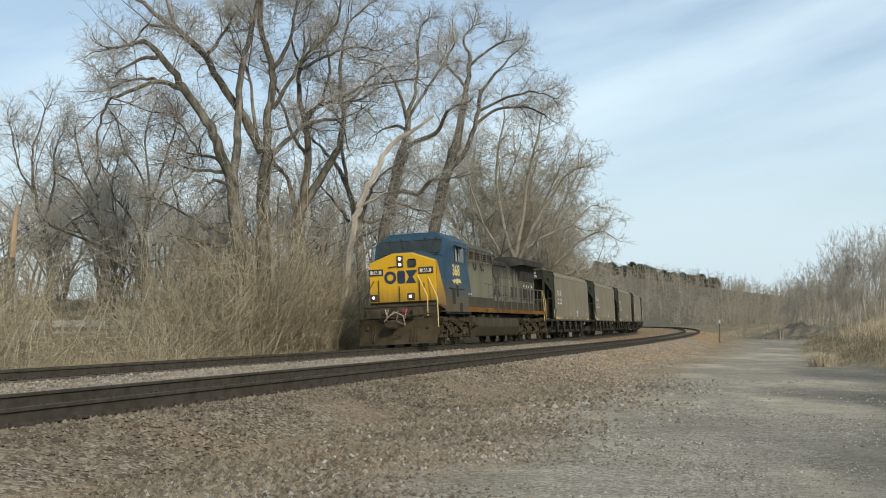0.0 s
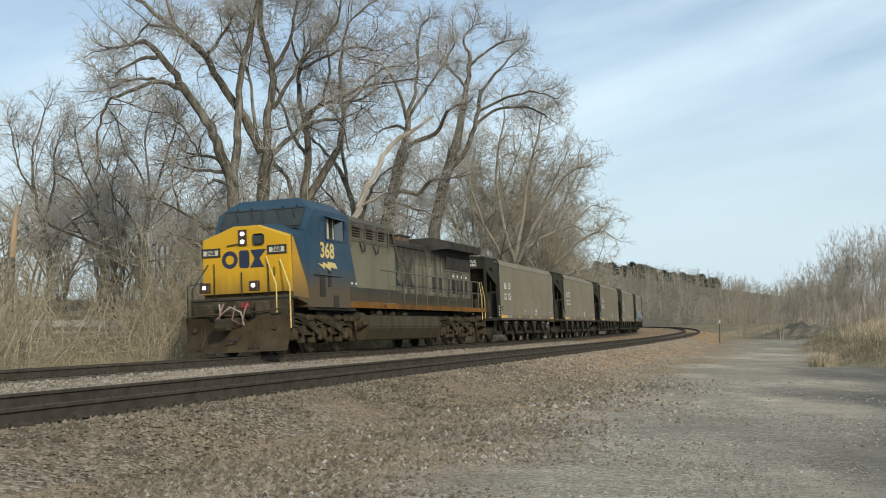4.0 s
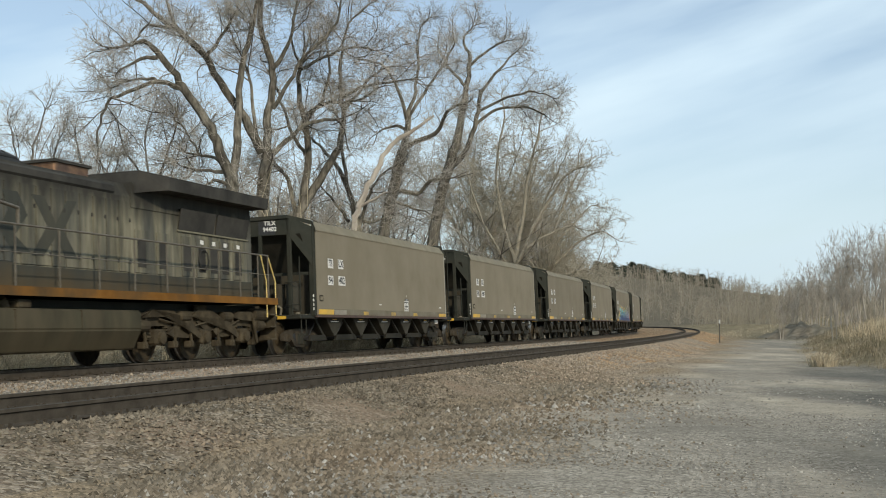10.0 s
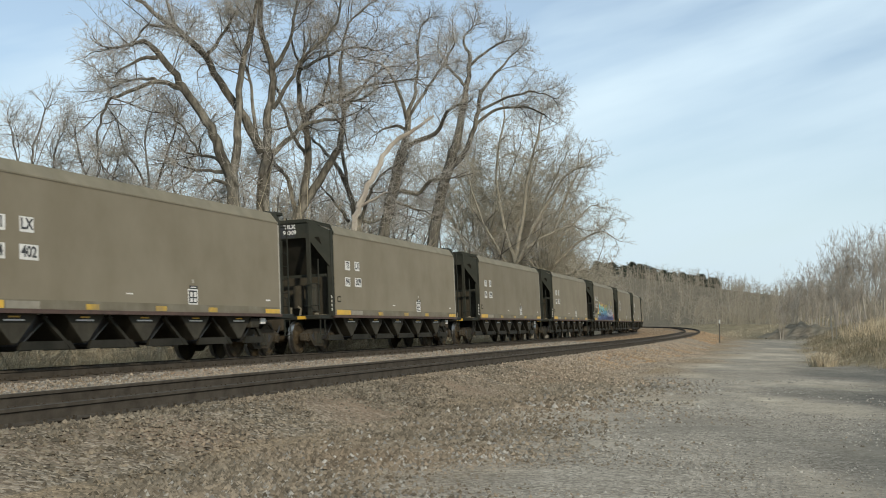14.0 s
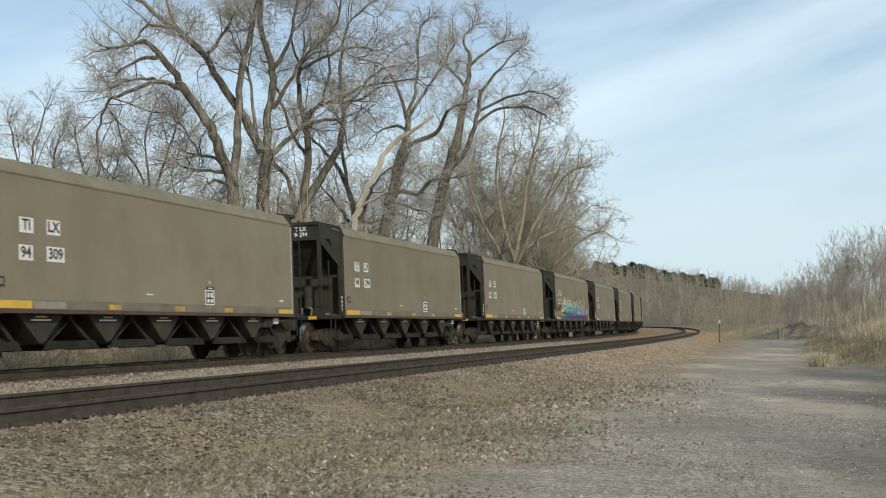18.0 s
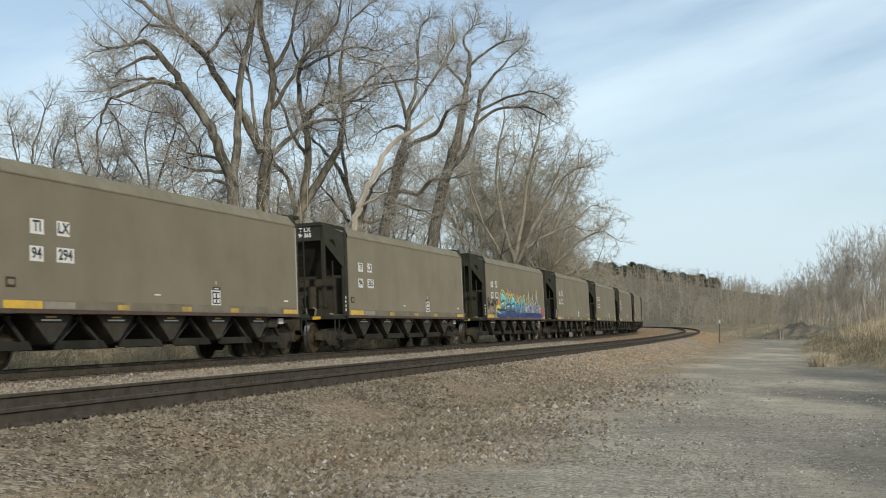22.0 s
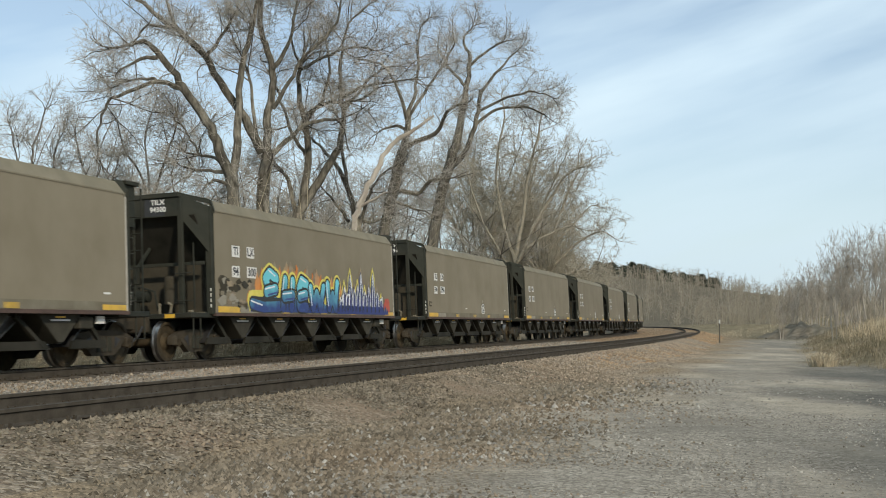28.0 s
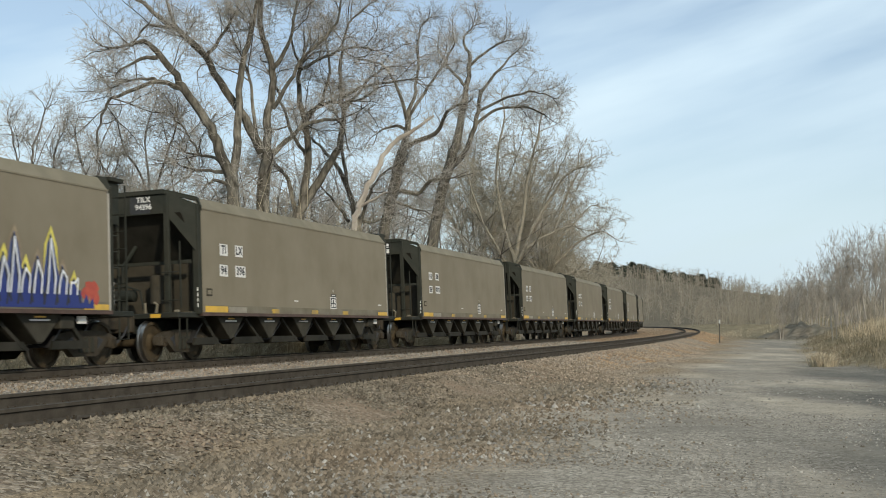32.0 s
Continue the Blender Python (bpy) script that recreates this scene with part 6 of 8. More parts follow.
def graffiti(c):
    g = part("graffiti", B(), M_FLAME, c, "multicoloured spray-painted graffiti along the lower side")
    r = random.Random(3)
    # ragged flames behind the first piece
    for i in range(46):
        u = -0.65 + 0.135 * i
        h = (2.16 if u > 0 else 1.62 + 0.5 * max(0.0, u + 0.7)) + r.uniform(-0.05, 0.42) - 0.14 * abs(u - 1.4) / 3
        m = (M_FLAME, M_FLAME, M_EMBER, M_SMUDGE)[i % 4]
        spray_patch(g, "flame", [(u - 0.15, 1.3), (u + 0.15, 1.3), (u + 0.13, h - 0.32), (u + 0.05 + r.uniform(-0.04, 0.04), h - 0.1), (u + r.uniform(-0.06, 0.06), h), (u - 0.06, h - 0.14), (u - 0.13, h - 0.30)], m, 1.6122 + 0.0001 * (i % 7))
    # sandy smudges before it
    for i in range(26):
        a, b, w = r.uniform(-2.0, -0.35), r.uniform(1.25, 1.9), r.uniform(0.05, 0.17)
        spray_patch(g, "smudge", [(a + w * 1.8 * r.uniform(0.5, 1.1) * math.cos(k * 0.628), b + w * r.uniform(0.4, 1.1) * math.sin(k * 0.628)) for k in range(10)], (M_SMUDGE, M_STRIPDIM, M_BULK, M_TRI)[i % 4], 1.6128 + 0.0001 * (i % 9))
    bm = B()
    for pts in GLYPHS:
        stroke(bm, [(u, max(z, 1.42)) for u, z in pts], 0.54, 1.6140)
    part("halo", bm, M_HALO, g)
    # deep blue foot that the shapes stand in
    foot = [(-0.55, 1.14), (5.45, 1.14)] + [(5.45 - 0.2 * k, 1.36 + 0.12 * (k % 3) + 0.05 * math.sin(2.1 * k)) for k in range(29)] + [(-0.5, 1.3)]
    spray_patch(g, "foot_halo", [(u * 1.02 - 0.05, z + 0.05 if z > 1.2 else z) for u, z in foot], M_HALO, 1.6146)
    spray_patch(g, "foot", foot, M_SPRAY, 1.6148)
    for i, pts in enumerate(GLYPHS):
        for name, width, m, y in (("outline", 0.40, M_INK, 1.6152), ("fill", 0.28, M_SPRAY, 1.6158)):
            bm = B()
            stroke(bm, [(u, max(z, 1.12 + width / 2)) for u, z in pts], width, y + 0.0012 * i)
            part(name, bm, m, g)
        for du, dz, w, m in ((-0.07, 0.07, 0.04, M_WLINE), (0.09, -0.08, 0.05, M_NAVY)):
            bm = B()
            stroke(bm, [(u + du, z + dz) for u, z in (pts[:2] if m is M_WLINE else pts[-2:])], w, 1.6164 + 0.0012 * i)
            part("shine" if m is M_WLINE else "shade", bm, m, g)
    # the second piece: blue at the foot, tall thin loops lined in white and black
    tops = [(5.45, 1.62), (5.7, 2.05), (5.95, 1.85), (6.2, 2.42), (6.5, 2.0), (6.8, 2.12), (7.1, 2.48), (7.4, 1.95), (7.75, 2.1), (8.15, 2.52), (8.5, 1.95), (8.85, 1.72), (9.25, 1.42)]
    for i, (u, z) in enumerate(tops):
        spray_patch(g, "spike_halo", [(u - 0.28, 1.14), (u + 0.28, 1.14), (u + 0.20, z - 0.25), (u + 0.03, z + 0.14), (u - 0.18, z - 0.22)], M_HALO if i % 2 else M_SMUDGE, 1.6130 + 0.0002 * i)
        spray_patch(g, "spike", [(u - 0.27, 1.13), (u + 0.27, 1.13), (u + 0.22, 1.30 + 0.4 * (z - 1.3)), (u + 0.10, z - 0.22), (u, z), (u - 0.10, z - 0.20), (u - 0.22, 1.30 + 0.4 * (z - 1.3))], M_SPIKE, 1.6160 + 0.0004 * i)
    for i, (u, z) in enumerate(tops[:-1]):
        bm = B()
        stroke(bm, [(u - 0.22, 1.20), (u - 0.13, 1.55), (u - 0.02, z - 0.06), (u + 0.10, 1.62), (u + 0.20, 1.24)], 0.05, 1.6215 + 0.0006 * (i % 3))
        part("dark_line", bm, M_INK, g)
        bm = B()
        stroke(bm, [(u - 0.12, 1.40), (u - 0.08, 1.62), (u + 0.01, z - 0.12), (u + 0.14, 1.70), (u + 0.10, 1.40)], 0.045, 1.6235 + 0.0006 * (i % 3))
        part("white_line", bm, M_WLINE, g)
    for i in range(9):
        a, b, w = r.uniform(9.2, 9.75), r.uniform(1.18, 1.7), r.uniform(0.08, 0.18)
        spray_patch(g, "red_patch", [(a + w * r.uniform(0.6, 1.1) * math.cos(k * 0.785), b + w * r.uniform(0.5, 1.2) * math.sin(k * 0.785)) for k in range(8)], M_REDSPRAY, 1.6140 + 0.0003 * i)


graffiti(TRAIN[5])

# ---- bare trees and brush ----
def rods(name, segs, material, sides=3):
    """Many thin tapered rods as one mesh. segs: n x 8, both ends and both radii."""
    s = np.asarray(segs, float)
    a, b, ra, rb = s[:, 0:3], s[:, 3:6], s[:, 6], s[:, 7]
    d = b - a
    d /= np.maximum(np.linalg.norm(d, axis=1), 1e-6)[:, None]
    ref = np.where(np.abs(d[:, 2:3]) > 0.9, np.array([[1.0, 0, 0]]), np.array([[0, 0, 1.0]]))
    u = np.cross(d, ref)
    u /= np.linalg.norm(u, axis=1)[:, None]
    v = np.cross(d, u)
    n = len(s)
    ang = 2 * np.pi * np.arange(sides) / sides
    off = u[:, None] * np.cos(ang)[None, :, None] + v[:, None] * np.sin(ang)[None, :, None]
    ring = np.concatenate([a[:, None] + off * ra[:, None, None], b[:, None] + off * rb[:, None, None]], 1)
    k = np.arange(sides)
    quad = np.stack([k, (k + 1) % sides, (k + 1) % sides + sides, k + sides], 1)
    f = (quad[None] + 2 * sides * np.arange(n)[:, None, None]).reshape(-1, 4)
    return from_arrays(name, ring.reshape(-1, 3), f, material, True)


def spread(rng, d, angle):
    """A direction that leans off d by about that many radians, any way round."""
    d = d / np.linalg.norm(d)
    r = rng.normal(size=3)
    r -= d * r.dot(d)
    r /= np.linalg.norm(r) + 1e-9
    return d * math.cos(angle) + r * math.sin(angle)


class Tree:
    """Grows limbs out of limbs: thick ones as joined tubes, thin ones as rods."""

    def __init__(self, seed, fine=1.0, rise=0.035, droop=0.0, twig=0.0085, dense=1.25, shoot=0.85):
        self.dense, self.shoot = dense, shoot
        self.rng = np.random.default_rng(seed)
        self.bear, self.axis = [], []
        self.bm, self.segs, self.fine, self.rise, self.droop, self.twig = bmesh.new(), [], fine, rise, droop, twig

    def limb(self, pts, r0, r1, level):
        if level >= 2:
            self.bear.extend((*pts[i], *pts[i + 1]) for i in range(len(pts) - 1))
        pts = [np.array(p, float) for p in pts]
        n = len(pts)
        rs = [r0 + (r1 - r0) * i / (n - 1) for i in range(n)]
        if r0 > 0.055:
            tube(self.bm, [Vector(p) for p in pts], rs, 9 if r0 > 0.15 else 6, False)
        else:
            for i in range(n - 1):
                self.segs.append((*pts[i], *pts[i + 1], rs[i], rs[i + 1]))
        return pts, rs

    def wander(self, p, d, length, steps, bend):
        pts = [np.array(p, float)]
        d, curl = np.array(d, float), np.zeros(3)
        for _ in range(steps):
            curl = 0.6 * curl + self.rng.normal(size=3) * bend
            d = d + curl + np.array([0, 0, self.rise])
            d /= np.linalg.norm(d)
            pts.append(pts[-1] + d * length / steps)
        return pts

    def sprout(self, pts, rs, level, length):
        """Side branches along a limb; the twigs are strewn over them at the end."""
        if level > 3:
            return
        rng = self.rng
        n = len(pts) - 1
        total = sum(np.linalg.norm(pts[i + 1] - pts[i]) for i in range(n))
        per = {2: 2.5, 3: 2.6}[level] * self.fine
        count = max(1, int(total * per + rng.random()))
        for _ in range(count):
            u = 0.2 + 0.8 * rng.random()
            i = min(int(u * n), n - 1)
            f = u * n - i
            p = pts[i] * (1 - f) + pts[i + 1] * f
            r = rs[i] * (1 - f) + rs[i + 1] * f
            d = spread(rng, pts[i + 1] - pts[i], rng.uniform(0.5, 1.35))
            if d[2] < -0.45:
                d[2] *= 0.4
            d[2] += 1.5 * self.rise - self.droop
            ln = length * rng.uniform(0.5, 1.15) * (1.15 - 0.5 * u)
            r0 = min(r * 0.6, max(self.twig * 1.3, 0.0125 * ln))
            self.branch(p, d, ln, r0, level)

    def twigs(self, parents, per, length, r0, r1, bends=2):
        """Fine side shoots along many rods at once."""
        rng = self.rng
        a, b = parents[:, 0:3], parents[:, 3:6]
        d = b - a
        ln = np.linalg.norm(d, axis=1)
        idx = np.repeat(np.arange(len(a)), rng.poisson(ln * per))
        n = len(idx)
        u = rng.random((n, 1))
        p = a[idx] * (1 - u) + b[idx] * u
        dd = d[idx] / np.maximum(ln[idx], 1e-6)[:, None]
        r = rng.normal(size=(n, 3))
        r -= dd * (r * dd).sum(1, keepdims=True)
        r /= np.linalg.norm(r, axis=1, keepdims=True)
        ang = rng.uniform(0.45, 1.25, (n, 1))
        way = dd * np.cos(ang) + r * np.sin(ang) + np.array([0, 0, 1.6 * self.rise])
        curl = rng.normal(size=(n, 3)) * 0.22
        out = []
        L = length * rng.uniform(0.45, 1.25, (n, 1))
        for k in range(bends):
            way = way + curl + rng.normal(size=(n, 3)) * 0.16 + np.array([0, 0, 0.9 * self.rise])
            way /= np.linalg.norm(way, axis=1, keepdims=True)
            q = p + way * L / bends
            ra, rb = r0 + (r1 - r0) * k / bends, r0 + (r1 - r0) * (k + 1) / bends
            out.append(np.concatenate([p, q, np.full((n, 1), ra), np.full((n, 1), rb)], 1))
            p = q
        return np.concatenate(out)

    def branch(self, p, d, length, r0, level):
        steps = 6 if level < 3 else 4
        pts = self.wander(p, d, length, steps, 0.20)
        pts, rs = self.limb(pts, max(r0, self.twig), max(r0 * 0.32, self.twig * 0.55), level)
        self.sprout(pts, rs, level + 1, length * 0.52)

    def finish(self, name, at, label, category="tree", group="", bark=None, twig=None):
        e = new(name)
        e.matrix_basis = at
        tagged(e, label, category, group)
        if len(self.bm.verts):
            part("trunk", self.bm, bark or M_BARK, e, smooth=True)
        if self.segs:
            one = self.twigs(np.array(self.bear), 3.5 * self.dense, self.shoot, self.twig * 1.1, self.twig * 0.7, 3)
            two = self.twigs(one, 2.6 * self.dense, self.shoot * 0.55, self.twig * 0.85, self.twig * 0.6, 1)
            own = np.array(self.segs)
            stout = own[:, 6] > self.twig * 1.35
            me = rods("crown", np.concatenate([own[stout], own[~stout], one, two]), bark or M_BRANCH)
            me.materials.append(twig or M_TWIG)
            slot = np.ones(len(me.polygons), np.int32)
            slot[:3 * int(stout.sum())] = 0
            me.polygons.foreach_set("material_index", slot)
            c = new("crown", me)
            c.parent = e
        return e


def bough(t, r0, r1, depth, *way, grow=3.0, bare=False):
    """A main limb drawn out: its radius at the start and the end, how far it leans away from the yard, and places (x, z) in the tree's own plane.
    A limb that starts on another one joins it there."""
    m = len(way)
    y0 = 0.0
    if t.axis:
        near = min(t.axis, key=lambda p: (p[0] - way[0][0]) ** 2 + (p[2] - way[0][1]) ** 2)
        y0 = near[1]
    q = [np.array((x, y0 + depth * i / max(1, m - 1), z), float) for i, (x, z) in enumerate(way)]
    pts = []
    for i in range(m - 1):
        p0, p1, p2, p3 = q[max(i - 1, 0)], q[i], q[i + 1], q[min(i + 2, m - 1)]
        for k in range(4):
            u = k / 4
            pts.append(0.5 * ((2 * p1) + (-p0 + p2) * u + (2 * p0 - 5 * p1 + 4 * p2 - p3) * u * u + (-p0 + 3 * p1 - 3 * p2 + p3) * u ** 3) + (t.rng.normal(size=3) * 0.03 if i + k else 0))
    pts.append(q[-1])
    pts, rs = t.limb(pts, r0, r1, 1)
    t.axis.extend(pts)
    if bare:
        return
    k = len(pts) // 4 if r0 < 0.2 else len(pts) // 2
    t.sprout(pts[k:], rs[k:], 2, grow)
    if r1 < 0.09:
        d = pts[-1] - pts[-2]
        for lean in (0.15, 0.5, 0.6):
            t.branch(pts[-1], spread(t.rng, d, lean), grow * t.rng.uniform(0.4, 0.7), r1 * 0.8, 2)


def great_tree(seed, fine=1.0, twig=0.0072):
    return Tree(seed, fine, twig=twig, dense=1.35 if twig < 0.01 else 0.7)


def place(px, depth, z=None):
    """A place on the ground that many metres out, px metres aside per metre out."""
    x = px * depth
    return (x, depth, float(ground_height(np.array([x]), np.array([float(depth)]))[0]) - 0.1 if z is None else z)


G = "tall leafless tree with spreading grey limbs"
LEFT = "leafless tree with many thin grey limbs above the brush"
BEHIND = "bare trees behind the track"
# the great tree with the drooping limb
t = great_tree(21, 1.0)
bough(t, 0.31, 0.235, 0.3, (0.0, 0.0), (-0.2, 4.9), (-0.4, 6.5), (-0.6, 7.9), grow=2.6)
bough(t, 0.23, 0.127, -1.0, (-0.6, 7.9), (-1.0, 9.0), (-1.5, 10.1), (-2.2, 11.1), (-2.7, 11.9), (-3.4, 12.8), grow=2.6)
bough(t, 0.12, 0.040, -0.8, (-3.4, 12.8), (-3.9, 13.2), (-4.3, 13.0), (-5.1, 12.8), grow=2.6)
bough(t, 0.20, 0.078, 1.2, (-0.5, 7.2), (-0.4, 9.0), (-0.4, 10.5), (-0.3, 12.6), (0.0, 14.0), (0.3, 15.9), grow=2.6)
bough(t, 0.11, 0.030, -1.4, (-2.4, 11.3), (-3.3, 11.6), (-4.5, 11.2), (-5.2, 10.6), (-5.5, 9.5), (-5.3, 8.2), grow=2.6)
bough(t, 0.09, 0.030, 0.8, (-2.6, 11.4), (-3.5, 11.8), (-4.5, 11.9), (-5.5, 11.6), grow=2.6)
bough(t, 0.09, 0.030, -0.6, (-3.4, 12.6), (-4.2, 12.4), (-4.8, 11.9), grow=2.6)
bough(t, 0.09, 0.030, 0.9, (-0.9, 8.5), (-1.6, 8.8), (-2.6, 9.0), grow=2.6)
bough(t, 0.06, 0.030, -0.6, (-2.0, 8.9), (-2.4, 9.7), (-2.9, 10.3), grow=2.6)
bough(t, 0.09, 0.030, 0.6, (-0.8, 8.1), (-1.8, 8.2), (-2.7, 8.4), grow=2.6)
bough(t, 0.09, 0.030, -0.8, (-0.6, 7.6), (-1.2, 7.7), (-1.5, 7.3), grow=2.6)
bough(t, 0.09, 0.030, 0.5, (-0.4, 5.5), (-1.5, 5.9), (-2.6, 6.5), (-3.7, 7.0), grow=2.6)
bough(t, 0.09, 0.030, -0.6, (-0.2, 5.0), (-1.3, 5.1), (-2.3, 5.4), grow=2.6)
t.finish("tree", pose(*place(-0.1723, 47)), G, group=BEHIND)
# the great forked tree beside it
t = great_tree(22, 1.0)
bough(t, 0.30, 0.263, 0.2, (0.0, 0.0), (-0.1, 5.5), (-0.1, 7.6), (0.0, 9.0), grow=2.6)
bough(t, 0.19, 0.101, 0.6, (0.0, 9.0), (0.0, 10.4), (0.2, 12.2), (-0.1, 13.6), (-0.4, 14.6), (-0.4, 16.3), grow=2.6)
bough(t, 0.21, 0.101, -1.2, (-0.2, 9.1), (-0.9, 10.5), (-1.9, 12.0), (-2.7, 13.2), (-3.7, 14.1), grow=2.6)
bough(t, 0.12, 0.040, -0.8, (-3.7, 14.1), (-4.9, 15.0), (-6.0, 15.8), grow=2.6)
bough(t, 0.09, 0.040, 0.8, (-2.5, 13.0), (-1.8, 14.1), (-1.3, 15.3), grow=2.6)
bough(t, 0.09, 0.040, 0.5, (-3.4, 13.8), (-4.1, 15.1), (-4.2, 16.3), grow=2.6)
bough(t, 0.12, 0.040, -0.9, (0.1, 12.6), (0.7, 13.4), (1.1, 14.3), (1.3, 15.8), grow=2.6)
bough(t, 0.13, 0.061, 1.1, (0.1, 8.9), (0.8, 9.7), (1.7, 10.5), (2.8, 10.7), grow=2.6)
bough(t, 0.11, 0.040, -0.6, (0.2, 11.0), (0.9, 12.1), (1.6, 13.3), (2.7, 14.2), (3.2, 15.8), grow=2.6)
bough(t, 0.09, 0.030, 0.4, (-0.4, 9.4), (-0.6, 11.0), (-0.8, 12.3), (-1.2, 13.3), (-1.7, 14.4), grow=2.6)
bough(t, 0.07, 0.030, -0.8, (-3.7, 14.1), (-4.7, 14.1), (-5.1, 13.4), grow=2.6)
bough(t, 0.08, 0.030, 1.0, (-2.4, 12.9), (-3.1, 13.8), (-4.0, 14.2), grow=2.6)
t.finish("tree", pose(*place(-0.1529, 48.5)), G, group=BEHIND)
t = great_tree(23, 1.0)
bough(t, 0.32, 0.280, 0.2, (0.0, 0.0), (-0.1, 5.2), (0.0, 6.8), grow=2.6)
bough(t, 0.21, 0.096, 0.8, (0.0, 6.8), (0.9, 8.4), (1.7, 9.9), (1.9, 11.1), (1.7, 12.8), grow=2.6)
bough(t, 0.09, 0.032, 0.6, (1.7, 12.6), (1.8, 14.4), (2.1, 15.7), (3.0, 16.7), grow=2.6)
bough(t, 0.19, 0.086, -0.6, (0.1, 7.0), (0.4, 9.1), (0.3, 10.7), (0.0, 12.1), (0.1, 13.4), grow=2.6)
bough(t, 0.06, 0.032, -0.5, (0.1, 13.3), (-0.3, 14.6), (0.0, 15.9), grow=2.6)
bough(t, 0.13, 0.043, 0.8, (-0.1, 6.6), (-0.4, 7.9), (-0.8, 8.7), (-1.4, 9.3), grow=2.6)
bough(t, 0.10, 0.043, -0.9, (0.3, 9.4), (-0.3, 10.3), (-0.7, 11.7), (-1.1, 12.7), grow=2.6)
bough(t, 0.10, 0.043, 0.9, (0.3, 10.9), (1.0, 11.9), (1.3, 13.3), (1.1, 14.9), grow=2.6)
bough(t, 0.09, 0.043, -0.9, (0.3, 11.2), (1.4, 11.7), (2.6, 11.7), (3.4, 12.1), grow=2.6)
bough(t, 0.08, 0.032, 0.7, (0.1, 13.2), (1.4, 13.9), (2.5, 14.3), (3.4, 14.2), grow=2.6)
bough(t, 0.08, 0.032, 0.8, (1.9, 11.4), (2.8, 12.8), (3.6, 13.6), (4.3, 13.8), grow=2.6)
bough(t, 0.08, 0.032, -0.7, (1.8, 11.8), (2.8, 12.3), (4.1, 12.5), (5.1, 12.6), grow=2.6)
t.finish("tree", pose(*place(-0.1249, 51.5)), G, group=BEHIND)
t = great_tree(29, 0.95)
bough(t, 0.23, 0.199, 0.2, (0.0, 0.0), (-0.3, 5.8), (-0.6, 7.5), grow=2.4)
bough(t, 0.14, 0.046, 0.8, (-0.6, 7.5), (-1.3, 9.2), (-2.0, 10.1), (-2.7, 10.8), grow=2.4)
bough(t, 0.12, 0.046, -0.7, (-0.7, 7.7), (-1.0, 9.1), (-1.2, 10.6), (-1.0, 12.2), grow=2.4)
bough(t, 0.10, 0.035, 0.6, (-0.8, 6.7), (-1.5, 7.6), (-2.2, 8.4), grow=2.4)
bough(t, 0.10, 0.035, -0.8, (-0.4, 6.1), (0.1, 7.7), (0.7, 8.8), (1.6, 9.4), grow=2.4)
bough(t, 0.09, 0.035, 0.7, (-0.5, 6.7), (0.4, 6.7), (1.2, 7.1), grow=2.4)
t.finish("tree", pose(*place(-0.0668, 56)), G, group=BEHIND)
t = great_tree(25, 1.0)
bough(t, 0.33, 0.275, 0.2, (0.0, 0.0), (0.3, 5.8), (0.9, 8.8), (1.4, 10.9), grow=2.2)
bough(t, 0.22, 0.113, 0.6, (1.4, 10.9), (1.6, 12.2), (1.7, 13.2), grow=2.2)
bough(t, 0.11, 0.038, 0.7, (1.7, 13.2), (2.1, 14.5), (2.1, 16.5), (2.3, 17.8), grow=2.2)
bough(t, 0.11, 0.038, -0.7, (1.6, 12.5), (1.1, 14.1), (0.4, 15.3), (-0.8, 15.6), grow=2.2)
bough(t, 0.14, 0.050, -0.9, (1.5, 11.1), (3.1, 11.8), (3.7, 12.8), (4.6, 13.2), grow=2.2)
bough(t, 0.10, 0.038, 0.7, (1.7, 12.8), (2.7, 14.4), (3.7, 16.0), (4.1, 16.9), grow=2.2)
bough(t, 0.10, 0.038, 0.9, (1.7, 12.0), (0.7, 12.3), (0.0, 12.0), grow=2.2)
bough(t, 0.13, 0.050, -0.6, (0.9, 8.9), (2.2, 8.6), (2.8, 9.2), (4.0, 9.4), grow=2.2)
bough(t, 0.10, 0.038, 0.6, (0.7, 8.3), (1.6, 8.0), (2.7, 7.7), grow=2.2)
t.finish("tree", pose(*place(-0.0581, 60)), G, group=BEHIND)
t = great_tree(26, 1.2)
bough(t, 0.37, 0.287, 0.2, (0.0, 0.0), (0.7, 7.7), (1.5, 11.1), (2.0, 12.8), grow=2.1)
bough(t, 0.26, 0.115, 0.5, (2.0, 12.8), (2.3, 14.5), (2.6, 16.3), (2.8, 18.2), grow=2.1)
bough(t, 0.10, 0.043, 0.6, (2.8, 18.2), (2.4, 19.2), (3.0, 20.1), grow=2.1)
bough(t, 0.20, 0.101, -0.7, (1.5, 11.1), (2.6, 12.3), (3.2, 14.1), (3.4, 15.8), grow=2.1)
bough(t, 0.11, 0.043, 0.7, (3.2, 13.8), (4.4, 14.7), (6.0, 14.9), (7.3, 14.5), grow=2.1)
bough(t, 0.09, 0.035, -0.7, (3.3, 14.5), (5.0, 15.3), (6.6, 15.6), (7.6, 15.2), grow=2.1)
bough(t, 0.11, 0.043, 0.8, (3.4, 15.6), (4.6, 17.2), (5.6, 18.3), grow=2.1)
bough(t, 0.10, 0.043, -0.6, (2.6, 16.2), (1.6, 17.2), (0.9, 18.4), grow=2.1)
bough(t, 0.10, 0.043, 0.6, (2.8, 17.5), (4.0, 18.6), (4.8, 19.1), grow=2.1)
t.finish("tree", pose(*place(-0.0174, 69)), G, group=BEHIND)
t = great_tree(61, 0.8)
